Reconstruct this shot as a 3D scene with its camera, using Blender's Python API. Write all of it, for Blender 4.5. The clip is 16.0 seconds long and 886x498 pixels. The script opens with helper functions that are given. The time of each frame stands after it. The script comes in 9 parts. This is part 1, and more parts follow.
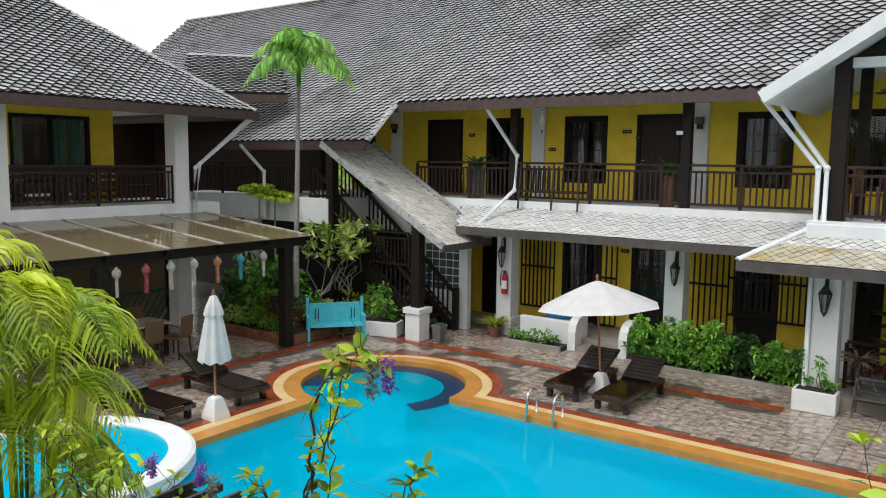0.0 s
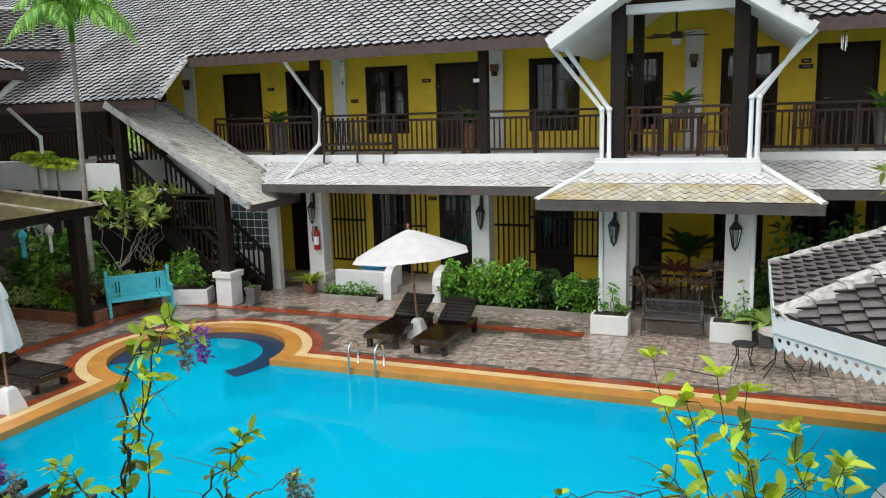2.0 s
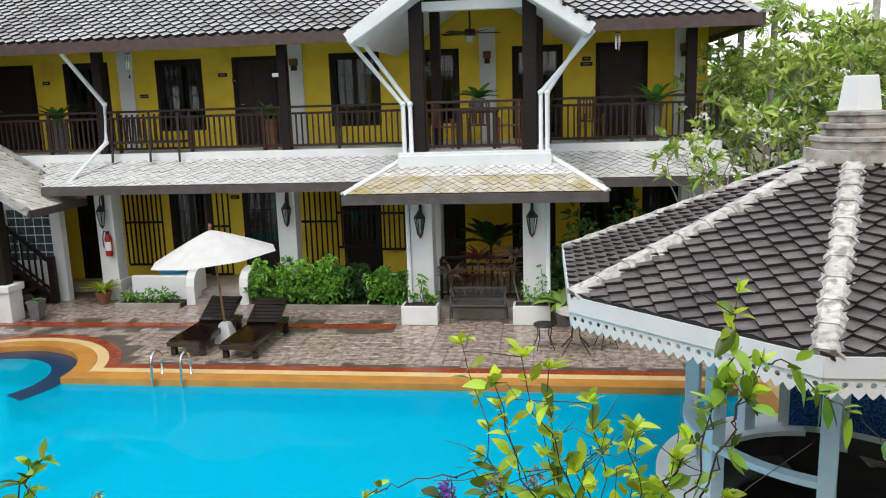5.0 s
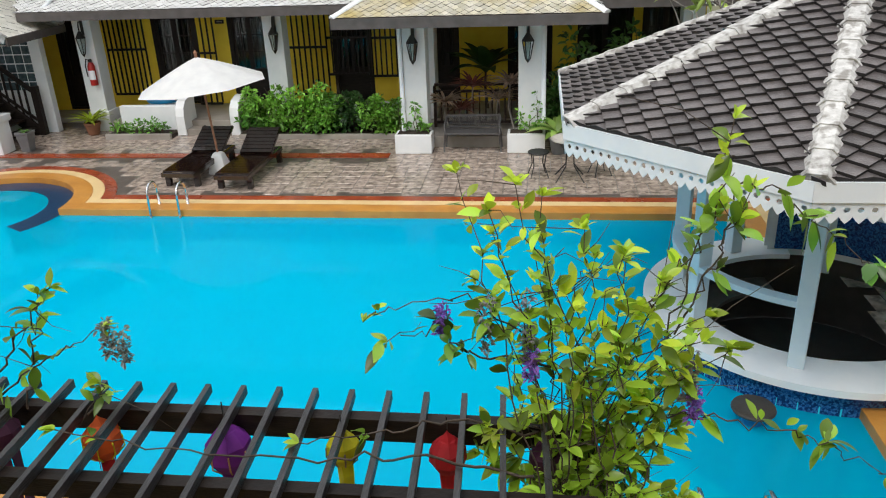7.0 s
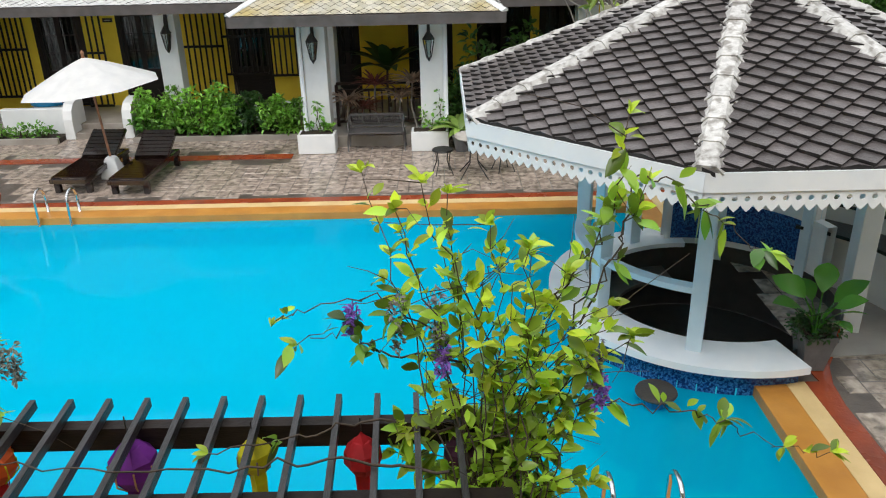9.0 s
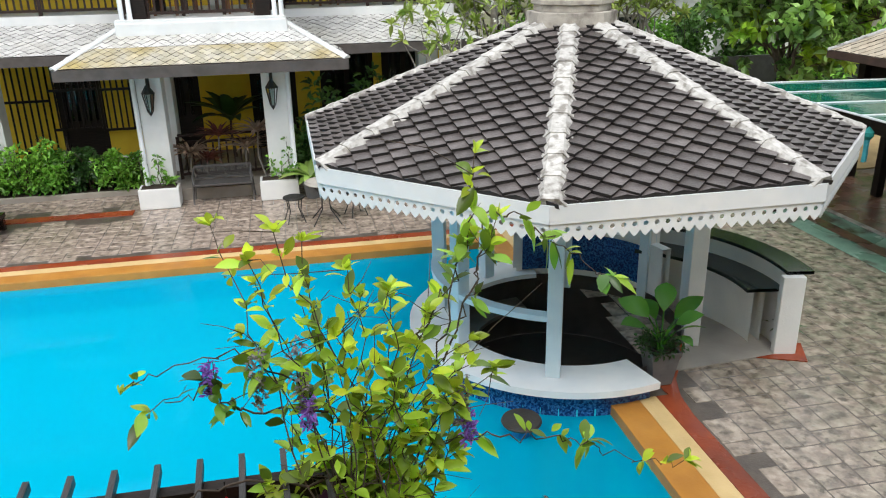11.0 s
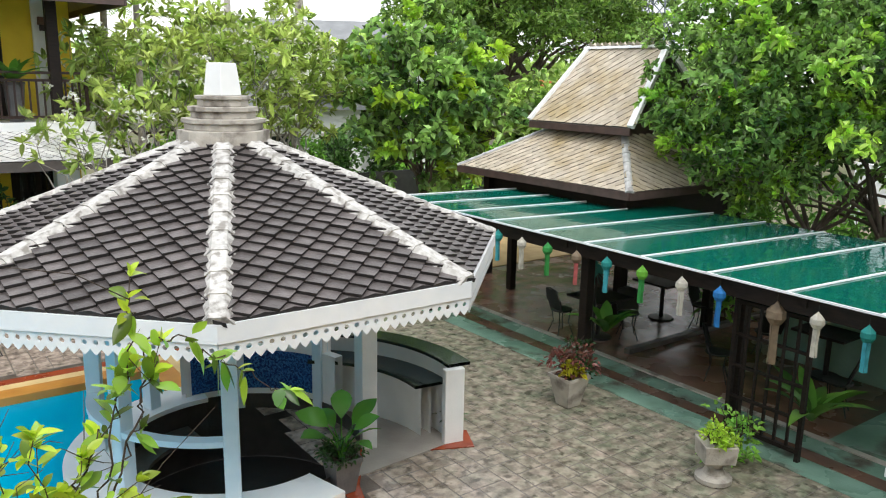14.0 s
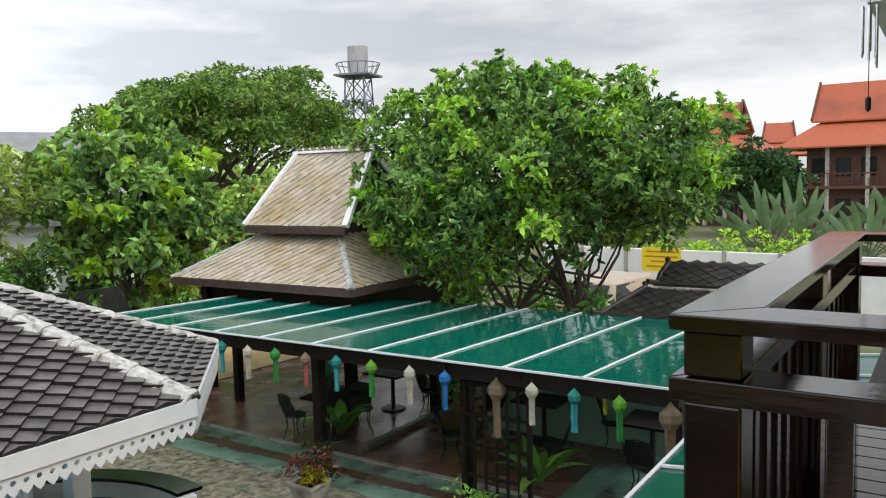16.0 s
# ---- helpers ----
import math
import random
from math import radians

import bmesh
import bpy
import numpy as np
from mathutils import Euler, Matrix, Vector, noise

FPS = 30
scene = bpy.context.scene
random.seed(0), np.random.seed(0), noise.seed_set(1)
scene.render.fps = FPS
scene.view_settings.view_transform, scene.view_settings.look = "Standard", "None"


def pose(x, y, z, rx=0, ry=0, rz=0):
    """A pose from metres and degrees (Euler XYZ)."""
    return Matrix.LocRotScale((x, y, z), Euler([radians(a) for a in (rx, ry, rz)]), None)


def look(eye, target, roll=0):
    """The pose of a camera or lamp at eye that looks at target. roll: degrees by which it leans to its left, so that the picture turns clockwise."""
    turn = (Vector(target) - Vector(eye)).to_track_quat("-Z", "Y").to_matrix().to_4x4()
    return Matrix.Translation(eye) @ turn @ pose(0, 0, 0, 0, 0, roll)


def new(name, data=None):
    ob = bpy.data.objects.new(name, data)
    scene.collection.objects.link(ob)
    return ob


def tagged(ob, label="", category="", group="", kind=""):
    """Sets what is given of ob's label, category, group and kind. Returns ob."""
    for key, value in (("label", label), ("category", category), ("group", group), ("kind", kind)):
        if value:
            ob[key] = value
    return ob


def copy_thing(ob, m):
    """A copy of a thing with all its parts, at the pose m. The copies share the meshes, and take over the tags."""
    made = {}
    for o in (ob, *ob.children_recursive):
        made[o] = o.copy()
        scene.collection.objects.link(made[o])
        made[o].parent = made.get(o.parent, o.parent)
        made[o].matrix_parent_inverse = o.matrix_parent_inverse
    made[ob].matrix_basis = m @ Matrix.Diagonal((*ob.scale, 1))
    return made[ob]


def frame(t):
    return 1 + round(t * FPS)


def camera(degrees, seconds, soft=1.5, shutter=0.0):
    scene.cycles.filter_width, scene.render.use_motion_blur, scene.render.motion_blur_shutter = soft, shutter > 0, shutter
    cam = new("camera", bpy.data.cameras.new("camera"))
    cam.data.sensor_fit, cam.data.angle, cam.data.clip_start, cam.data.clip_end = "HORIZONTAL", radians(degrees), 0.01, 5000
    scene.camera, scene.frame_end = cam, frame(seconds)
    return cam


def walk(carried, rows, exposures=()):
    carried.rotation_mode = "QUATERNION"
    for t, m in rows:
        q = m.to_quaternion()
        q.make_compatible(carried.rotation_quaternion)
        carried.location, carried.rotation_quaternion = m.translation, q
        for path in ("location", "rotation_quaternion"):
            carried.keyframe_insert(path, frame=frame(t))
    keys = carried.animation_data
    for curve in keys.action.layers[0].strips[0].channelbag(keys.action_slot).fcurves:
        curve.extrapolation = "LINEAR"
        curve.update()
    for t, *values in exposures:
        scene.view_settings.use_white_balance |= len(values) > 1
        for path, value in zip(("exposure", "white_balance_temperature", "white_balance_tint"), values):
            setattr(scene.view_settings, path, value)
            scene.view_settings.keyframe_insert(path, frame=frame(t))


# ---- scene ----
cam = camera(59.32, 16.0, 1.1)
PATH = [
    (0.0, pose(0.0, 0.0, 4.3, 83.54, -0.74, 35.83)),
    (0.5, pose(0.0, 0.0, 4.3, 83.08, -0.60, 32.92)),
    (1.0, pose(0.0, 0.0, 4.3, 81.95, 0.21, 29.20)),
    (1.5, pose(0.0, 0.0, 4.3, 80.63, 1.18, 25.35)),
    (2.0, pose(0.0, 0.0, 4.3, 80.00, 1.58, 21.55)),
    (2.5, pose(0.0, 0.0, 4.3, 80.50, 1.44, 18.12)),
    (3.0, pose(0.0, 0.0, 4.3, 81.54, 1.37, 15.29)),
    (3.5, pose(0.0, 0.0, 4.3, 82.46, 1.29, 13.10)),
    (3.7, pose(0.0, 0.0, 4.3, 82.66, 1.28, 12.26)),
    (5.8, pose(0.0, 0.0, 4.3, 74.32, 2.05, 5.98)),
    (6.0, pose(0.0, 0.0, 4.3, 72.85, 2.07, 6.11)),
    (6.5, pose(0.0, 0.0, 4.3, 69.38, 2.08, 6.46)),
    (7.0, pose(0.0, 0.0, 4.3, 66.64, 2.07, 6.72)),
    (7.5, pose(0.0, 0.0, 4.3, 65.27, 2.14, 6.67)),
    (8.0, pose(0.0, 0.0, 4.3, 65.09, 1.99, 5.47)),
    (8.5, pose(0.0, 0.0, 4.3, 65.63, 1.63, 2.93)),
    (9.0, pose(0.0, 0.0, 4.3, 66.34, 1.19, -0.29)),
    (9.2, pose(0.0, 0.0, 4.3, 66.68, 1.03, -1.67)),
    (11.3, pose(0.0, 0.0, 4.3, 69.81, 0.92, -13.38)),
    (11.5, pose(0.0, 0.0, 4.3, 70.20, 0.74, -14.76)),
    (12.0, pose(0.0, 0.0, 4.3, 71.36, 0.03, -19.00)),
    (12.5, pose(0.0, 0.0, 4.3, 72.52, -0.70, -23.38)),
    (13.0, pose(0.0, 0.0, 4.3, 73.95, -1.17, -27.58)),
    (13.5, pose(0.0, 0.0, 4.3, 75.64, -1.27, -31.79)),
    (14.0, pose(0.0, 0.0, 4.3, 77.64, -1.00, -36.01)),
    (14.5, pose(0.0, 0.0, 4.3, 79.92, -0.45, -40.40)),
    (15.0, pose(0.0, 0.0, 4.3, 81.90, 0.03, -44.89)),
    (15.5, pose(0.0, 0.0, 4.3, 83.45, 0.66, -50.58)),
    (16.0, pose(0.0, 0.0, 4.3, 84.99, 1.50, -56.74)),
]
walk(cam, PATH, [(0.0, 0.75), (2.5, 0.87), (3.5, 0.86), (7.5, 0.92), (9.0, 0.95), (12.5, 1.13), (14.5, 1.18), (16.0, 0.82)])

# ---------------------------------------------------------------- sky and light
world = bpy.data.worlds.new("overcast")
scene.world = world
world.use_nodes = True
wt = world.node_tree
wt.nodes.clear()
w_out = wt.nodes.new("ShaderNodeOutputWorld")
w_bg = wt.nodes.new("ShaderNodeBackground")
w_sky = wt.nodes.new("ShaderNodeTexSky")
w_sky.sky_type, w_sky.sun_disc = "NISHITA", False
w_sky.sun_elevation, w_sky.sun_rotation = radians(58), radians(200)
w_scale = wt.nodes.new("ShaderNodeMix")
w_scale.data_type, w_scale.blend_type = "RGBA", "MULTIPLY"
w_scale.inputs["Factor"].default_value = 1.0
w_scale.inputs["B"].default_value = (0.10, 0.10, 0.10, 1)
w_geo = wt.nodes.new("ShaderNodeTexCoord")
w_map = wt.nodes.new("ShaderNodeMapping")
w_map.inputs["Scale"].default_value = (2.2, 2.2, 9.0)
w_noise = wt.nodes.new("ShaderNodeTexNoise")
w_noise.inputs["Scale"].default_value, w_noise.inputs["Detail"].default_value, w_noise.inputs["Roughness"].default_value = 1.1, 7, 0.55
w_ramp = wt.nodes.new("ShaderNodeValToRGB")
w_ramp.color_ramp.elements[0].position, w_ramp.color_ramp.elements[0].color = 0.36, (0.58, 0.61, 0.64, 1)
w_ramp.color_ramp.elements[1].position, w_ramp.color_ramp.elements[1].color = 0.60, (1.0, 1.0, 1.0, 1)
w_mix = wt.nodes.new("ShaderNodeMix")
w_mix.data_type = "RGBA"
w_mix.inputs["Factor"].default_value = 0.88
wt.links.new(w_geo.outputs["Generated"], w_map.inputs["Vector"])
wt.links.new(w_map.outputs["Vector"], w_noise.inputs["Vector"])
wt.links.new(w_noise.outputs["Fac"], w_ramp.inputs["Fac"])
wt.links.new(w_sky.outputs["Color"], w_scale.inputs["A"])
wt.links.new(w_scale.outputs["Result"], w_mix.inputs["A"])
wt.links.new(w_ramp.outputs["Color"], w_mix.inputs["B"])
w_sep = wt.nodes.new("ShaderNodeSeparateXYZ")
w_fall = wt.nodes.new("ShaderNodeMapRange")
w_fall.inputs["From Min"].default_value, w_fall.inputs["From Max"].default_value = 0.25, 0.85
w_fall.inputs["To Min"].default_value, w_fall.inputs["To Max"].default_value = 1.0, 0.60
w_east = wt.nodes.new("ShaderNodeMix")
w_east.data_type, w_east.blend_type = "RGBA", "MULTIPLY"
w_east.inputs["Factor"].default_value = 1.0
wt.links.new(w_geo.outputs["Generated"], w_sep.inputs["Vector"])
wt.links.new(w_sep.outputs["X"], w_fall.inputs["Value"])
wt.links.new(w_mix.outputs["Result"], w_east.inputs["A"])
wt.links.new(w_fall.outputs["Result"], w_east.inputs["B"])
wt.links.new(w_east.outputs["Result"], w_bg.inputs["Color"])
w_bg.inputs["Strength"].default_value = 1.0
wt.links.new(w_bg.outputs["Background"], w_out.inputs["Surface"])
sun = new("sun", bpy.data.lights.new("sun", "SUN"))
sun.data.energy, sun.data.angle, sun.data.color = 0.8, radians(25), (1.0, 0.97, 0.92)
sun.matrix_world = look((0, -10, 20), (4, 2, 0))


# ---------------------------------------------------------------- materials
def ramp_mix(nt, fac, a, b):
    m = nt.nodes.new("ShaderNodeMix")
    m.data_type = "RGBA"
    nt.links.new(fac, m.inputs["Factor"])
    for key, v in (("A", a), ("B", b)):
        if isinstance(v, tuple):
            m.inputs[key].default_value = (*v, 1)
        else:
            nt.links.new(v, m.inputs[key])
    return m.outputs["Result"]


def noise_fac(nt, scale, lo=0.4, hi=0.6, detail=4, stretch=None):
    tc = nt.nodes.new("ShaderNodeNewGeometry")
    n = nt.nodes.new("ShaderNodeTexNoise")
    n.inputs["Scale"].default_value, n.inputs["Detail"].default_value = scale, detail
    if stretch:
        mp = nt.nodes.new("ShaderNodeMapping")
        mp.inputs["Scale"].default_value = stretch
        nt.links.new(tc.outputs["Position"], mp.inputs["Vector"])
        nt.links.new(mp.outputs["Vector"], n.inputs["Vector"])
    else:
        nt.links.new(tc.outputs["Position"], n.inputs["Vector"])
    r = nt.nodes.new("ShaderNodeMapRange")
    r.inputs["From Min"].default_value, r.inputs["From Max"].default_value = lo, hi
    nt.links.new(n.outputs["Fac"], r.inputs["Value"])
    return r.outputs["Result"]


def mat(name, col, col2=None, rough=0.6, scale=8.0, lo=0.35, hi=0.65, col3=None, scale3=1.0, lo3=0.52, hi3=0.7, bump=0.2, bscale=40.0,
        metal=0.0, vary=0.0, piece="", stretch=None, rough2=None, trans=0.0, spec=0.5):
    """A surface with grain (col to col2), larger stains (col3), relief, and variation from piece to piece ('island' or 'object')."""
    m = bpy.data.materials.new(name)
    m.use_nodes = True
    nt = m.node_tree
    b = nt.nodes["Principled BSDF"]
    col2 = col2 or tuple(c * 0.78 for c in col)
    out = ramp_mix(nt, noise_fac(nt, scale, lo, hi, 5, stretch), col, col2)
    if col3:
        out = ramp_mix(nt, noise_fac(nt, scale3, lo3, hi3, 6), out, col3)
    if piece:
        if piece == "island":
            rnd = nt.nodes.new("ShaderNodeNewGeometry").outputs["Random Per Island"]
        else:
            rnd = nt.nodes.new("ShaderNodeObjectInfo").outputs["Random"]
        hs = nt.nodes.new("ShaderNodeHueSaturation")
        mr = nt.nodes.new("ShaderNodeMapRange")
        mr.inputs["To Min"].default_value, mr.inputs["To Max"].default_value = 1 - vary, 1 + vary
        nt.links.new(rnd, mr.inputs["Value"])
        nt.links.new(mr.outputs["Result"], hs.inputs["Value"])
        nt.links.new(out, hs.inputs["Color"])
        out = hs.outputs["Color"]
    nt.links.new(out, b.inputs["Base Color"])
    b.inputs["Roughness"].default_value, b.inputs["Metallic"].default_value = rough, metal
    b.inputs["Specular IOR Level"].default_value = spec
    if rough2 is not None:
        mr2 = nt.nodes.new("ShaderNodeMapRange")
        mr2.inputs["To Min"].default_value, mr2.inputs["To Max"].default_value = rough, rough2
        nt.links.new(noise_fac(nt, 1.3, 0.4, 0.62, 4), mr2.inputs["Value"])
        nt.links.new(mr2.outputs["Result"], b.inputs["Roughness"])
    if bump:
        bp = nt.nodes.new("ShaderNodeBump")
        bp.inputs["Strength"].default_value, bp.inputs["Distance"].default_value = bump, 0.01
        nt.links.new(noise_fac(nt, bscale, 0.2, 0.8, 4, stretch), bp.inputs["Height"])
        nt.links.new(bp.outputs["Normal"], b.inputs["Normal"])
    if trans:
        tr = nt.nodes.new("ShaderNodeBsdfTranslucent")
        mx = nt.nodes.new("ShaderNodeMixShader")
        mx.inputs["Fac"].default_value = trans
        nt.links.new(out, tr.inputs["Color"])
        nt.links.new(b.outputs["BSDF"], mx.inputs[1])
        nt.links.new(tr.outputs["BSDF"], mx.inputs[2])
        nt.links.new(mx.outputs["Shader"], nt.nodes["Material Output"].inputs["Surface"])
    return m


def clear_mat(name, tint, gloss=0.04, rough=0.02, ripple=0.0, rscale=3.0, mixin=None):
    """Clear or tinted sheet: what lies behind shows through, with gloss by Fresnel."""
    m = bpy.data.materials.new(name)
    m.use_nodes = True
    nt = m.node_tree
    nt.nodes.clear()
    o = nt.nodes.new("ShaderNodeOutputMaterial")
    t = nt.nodes.new("ShaderNodeBsdfTransparent")
    t.inputs["Color"].default_value = (*tint, 1)
    g = nt.nodes.new("ShaderNodeBsdfGlossy")
    g.inputs["Roughness"].default_value = rough
    f = nt.nodes.new("ShaderNodeFresnel")
    f.inputs["IOR"].default_value = 1.33 + gloss
    base = t.outputs["BSDF"]
    if mixin:
        d = nt.nodes.new("ShaderNodeBsdfDiffuse")
        d.inputs["Color"].default_value = (*mixin[0], 1)
        tl = nt.nodes.new("ShaderNodeBsdfTranslucent")
        tl.inputs["Color"].default_value = (*mixin[0], 1)
        dd = nt.nodes.new("ShaderNodeMixShader")
        dd.inputs["Fac"].default_value = 0.5
        nt.links.new(d.outputs["BSDF"], dd.inputs[1])
        nt.links.new(tl.outputs["BSDF"], dd.inputs[2])
        mm = nt.nodes.new("ShaderNodeMixShader")
        mm.inputs["Fac"].default_value = mixin[1]
        nt.links.new(base, mm.inputs[1])
        nt.links.new(dd.outputs["Shader"], mm.inputs[2])
        base = mm.outputs["Shader"]
    mx = nt.nodes.new("ShaderNodeMixShader")
    nt.links.new(f.outputs["Fac"], mx.inputs["Fac"])
    nt.links.new(base, mx.inputs[1])
    nt.links.new(g.outputs["BSDF"], mx.inputs[2])
    nt.links.new(mx.outputs["Shader"], o.inputs["Surface"])
    if ripple:
        bp = nt.nodes.new("ShaderNodeBump")
        bp.inputs["Strength"].default_value, bp.inputs["Distance"].default_value = ripple, 0.02
        nt.links.new(noise_fac(nt, rscale, 0.2, 0.8, 3), bp.inputs["Height"])
        for n in (g, f):
            nt.links.new(bp.outputs["Normal"], n.inputs["Normal"])
    return m


YELLOW = mat("yellow_plaster", (0.92, 0.68, 0.055), (0.86, 0.61, 0.045), 0.75, 3, col3=(0.58, 0.36, 0.04), scale3=0.7, lo3=0.6, hi3=0.85, bump=0.15, bscale=60)
WHITE = mat("white_paint", (0.82, 0.83, 0.83), (0.74, 0.76, 0.77), 0.6, 2.5, col3=(0.55, 0.56, 0.54), scale3=1.1, lo3=0.62, hi3=0.9, bump=0.12, bscale=50)
WHITE_CLEAN = mat("white_gloss", (0.84, 0.86, 0.88), (0.76, 0.80, 0.84), 0.4, 3, col3=(0.6, 0.64, 0.68), scale3=2, lo3=0.62, hi3=0.9, bump=0.05)
BLUEWHITE = mat("pale_blue_paint", (0.66, 0.78, 0.86), (0.58, 0.72, 0.82), 0.5, 4, bump=0.08)
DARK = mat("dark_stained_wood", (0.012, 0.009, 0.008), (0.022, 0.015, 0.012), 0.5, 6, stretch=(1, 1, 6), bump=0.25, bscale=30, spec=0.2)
RAILWOOD = mat("brown_stained_wood", (0.036, 0.017, 0.013), (0.020, 0.010, 0.008), 0.5, 8, stretch=(1, 1, 5), bump=0.2, bscale=30, spec=0.35)
WETWOOD = mat("wet_dark_varnished_wood", (0.010, 0.005, 0.004), (0.020, 0.009, 0.007), 0.07, 5, stretch=(8, 1, 8), bump=0.03, bscale=9, rough2=0.13, spec=0.75)
FASCIA = mat("brown_fascia", (0.085, 0.052, 0.045), (0.055, 0.034, 0.030), 0.5, 6, bump=0.15)
GREYBEAM = mat("grey_brown_beam", (0.10, 0.085, 0.080), (0.07, 0.06, 0.055), 0.55, 5, bump=0.15)
TILE_GREY = mat("grey_roof_tile", (0.52, 0.53, 0.545), (0.38, 0.388, 0.40), 0.40, 7, col3=(0.12, 0.115, 0.11), scale3=0.9, lo3=0.54, hi3=0.78, bump=0.3, bscale=30, vary=0.16, piece="island")
TILE_DARK = mat("brown_grey_roof_tile", (0.135, 0.118, 0.115), (0.085, 0.074, 0.072), 0.36, 9, col3=(0.055, 0.047, 0.045), scale3=2.2, lo3=0.5, hi3=0.75, bump=0.3, bscale=40, vary=0.2, piece="island")
TILE_DARK_ONE = mat("brown_grey_roof_tile_single", (0.135, 0.118, 0.115), (0.085, 0.074, 0.072), 0.36, 9, col3=(0.055, 0.047, 0.045), scale3=2.2, lo3=0.5, hi3=0.75, bump=0.3, bscale=40, vary=0.2, piece="object")
TILE_GREY_ONE = mat("grey_roof_tile_single", (0.52, 0.53, 0.545), (0.38, 0.388, 0.40), 0.40, 7, col3=(0.12, 0.115, 0.11), scale3=0.9, lo3=0.54, hi3=0.78, bump=0.3, bscale=30, vary=0.16, piece="object")
TILE_PALE = mat("pale_weathered_tile", (0.74, 0.74, 0.73), (0.64, 0.64, 0.63), 0.5, 5, col3=(0.50, 0.48, 0.42), scale3=0.8, lo3=0.56, hi3=0.8, bump=0.2, bscale=30, vary=0.12, piece="island")
TILE_MOSS = mat("mossy_pale_tile", (0.58, 0.55, 0.47), (0.50, 0.465, 0.34), 0.55, 4, col3=(0.44, 0.35, 0.15), scale3=1.0, lo3=0.46, hi3=0.66, bump=0.25, bscale=30, vary=0.2, piece="island")
TILE_STAIR = mat("weathered_stair_tile", (0.74, 0.72, 0.66), (0.60, 0.58, 0.51), 0.45, 4, col3=(0.17, 0.15, 0.11), scale3=0.9, lo3=0.58, hi3=0.70, bump=0.25, bscale=30, vary=0.13, piece="island")
RIDGE = mat("mottled_ridge_mortar", (0.58, 0.57, 0.55), (0.44, 0.43, 0.41), 0.75, 16, lo=0.38, hi=0.62, col3=(0.25, 0.235, 0.215), scale3=12, lo3=0.50, hi3=0.64, bump=0.3, bscale=45, vary=0.10, piece="object")
RIDGE_GREY = mat("grey_ridge_mortar", (0.52, 0.52, 0.51), (0.38, 0.38, 0.38), 0.6, 9, col3=(0.22, 0.21, 0.20), scale3=4.0, lo3=0.55, hi3=0.68, bump=0.4, bscale=35)
STONE = mat("wet_stamped_stone", (0.52, 0.425, 0.355), (0.28, 0.222, 0.186), 0.22, 7.5, lo=0.34, hi=0.60, col3=(0.15, 0.122, 0.10), scale3=8.0, lo3=0.52, hi3=0.66, bump=0.28, bscale=22, vary=0.08, piece="island", rough2=0.07)
STONE_ONE = mat("wet_stamped_stone_single", (0.52, 0.425, 0.355), (0.28, 0.222, 0.186), 0.22, 7.5, lo=0.34, hi=0.60, col3=(0.15, 0.122, 0.10), scale3=8.0, lo3=0.52, hi3=0.66, bump=0.28, bscale=22, vary=0.08, piece="object", rough2=0.07)
JOINT = mat("wet_joint", (0.135, 0.112, 0.094), (0.085, 0.07, 0.06), 0.3, 5, bump=0.2)
for m_ in (STONE, STONE_ONE):
    # darker green wash in noisy patches, strongest towards the restaurant
    nt = m_.node_tree
    link = nt.nodes["Principled BSDF"].inputs["Base Color"].links[0]
    sep = nt.nodes.new("ShaderNodeSeparateXYZ")
    nt.links.new(nt.nodes.new("ShaderNodeNewGeometry").outputs["Position"], sep.inputs["Vector"])
    wash = nt.nodes.new("ShaderNodeMapRange")
    wash.inputs["From Min"].default_value, wash.inputs["From Max"].default_value = 3.0, 7.0
    wash.inputs["To Min"].default_value, wash.inputs["To Max"].default_value = 0.0, 1.0
    nt.links.new(sep.outputs["X"], wash.inputs["Value"])
    patch = nt.nodes.new("ShaderNodeMath")
    patch.operation = "MULTIPLY"
    nt.links.new(wash.outputs["Result"], patch.inputs[0])
    nt.links.new(noise_fac(nt, 4.5, 0.22, 0.66, 8), patch.inputs[1])
    tint = nt.nodes.new("ShaderNodeMix")
    tint.data_type, tint.blend_type = "RGBA", "MULTIPLY"
    nt.links.new(patch.outputs["Value"], tint.inputs["Factor"])
    nt.links.new(link.from_socket, tint.inputs["A"])
    tint.inputs["B"].default_value = (0.50, 0.68, 0.57, 1)
    nt.links.new(tint.outputs["Result"], nt.nodes["Principled BSDF"].inputs["Base Color"])
FADED = mat("faded_red_line", (0.17, 0.09, 0.06), (0.11, 0.065, 0.05), 0.35, 2, bump=0.2, rough2=0.15)
REDBAND = mat("brick_red_band", (0.36, 0.072, 0.026), (0.26, 0.048, 0.020), 0.3, 3, col3=(0.19, 0.045, 0.025), scale3=0.9, bump=0.2, bscale=30, rough2=0.1)
OCHRE = mat("ochre_band", (0.58, 0.27, 0.055), (0.47, 0.205, 0.04), 0.35, 2.5, col3=(0.36, 0.16, 0.05), scale3=1.2, lo3=0.6, hi3=0.8, bump=0.15, bscale=30)
CREAM = mat("cream_band", (0.76, 0.56, 0.28), (0.66, 0.47, 0.22), 0.4, 3, col3=(0.5, 0.35, 0.17), scale3=1.4, lo3=0.6, hi3=0.85, bump=0.3, bscale=40)
POOLPAINT = mat("blue_pool_tile", (0.004, 0.62, 0.78), (0.004, 0.56, 0.73), 0.4, 0.8, bump=0.05)
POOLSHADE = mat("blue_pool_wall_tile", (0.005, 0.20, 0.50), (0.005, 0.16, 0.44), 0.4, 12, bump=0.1)
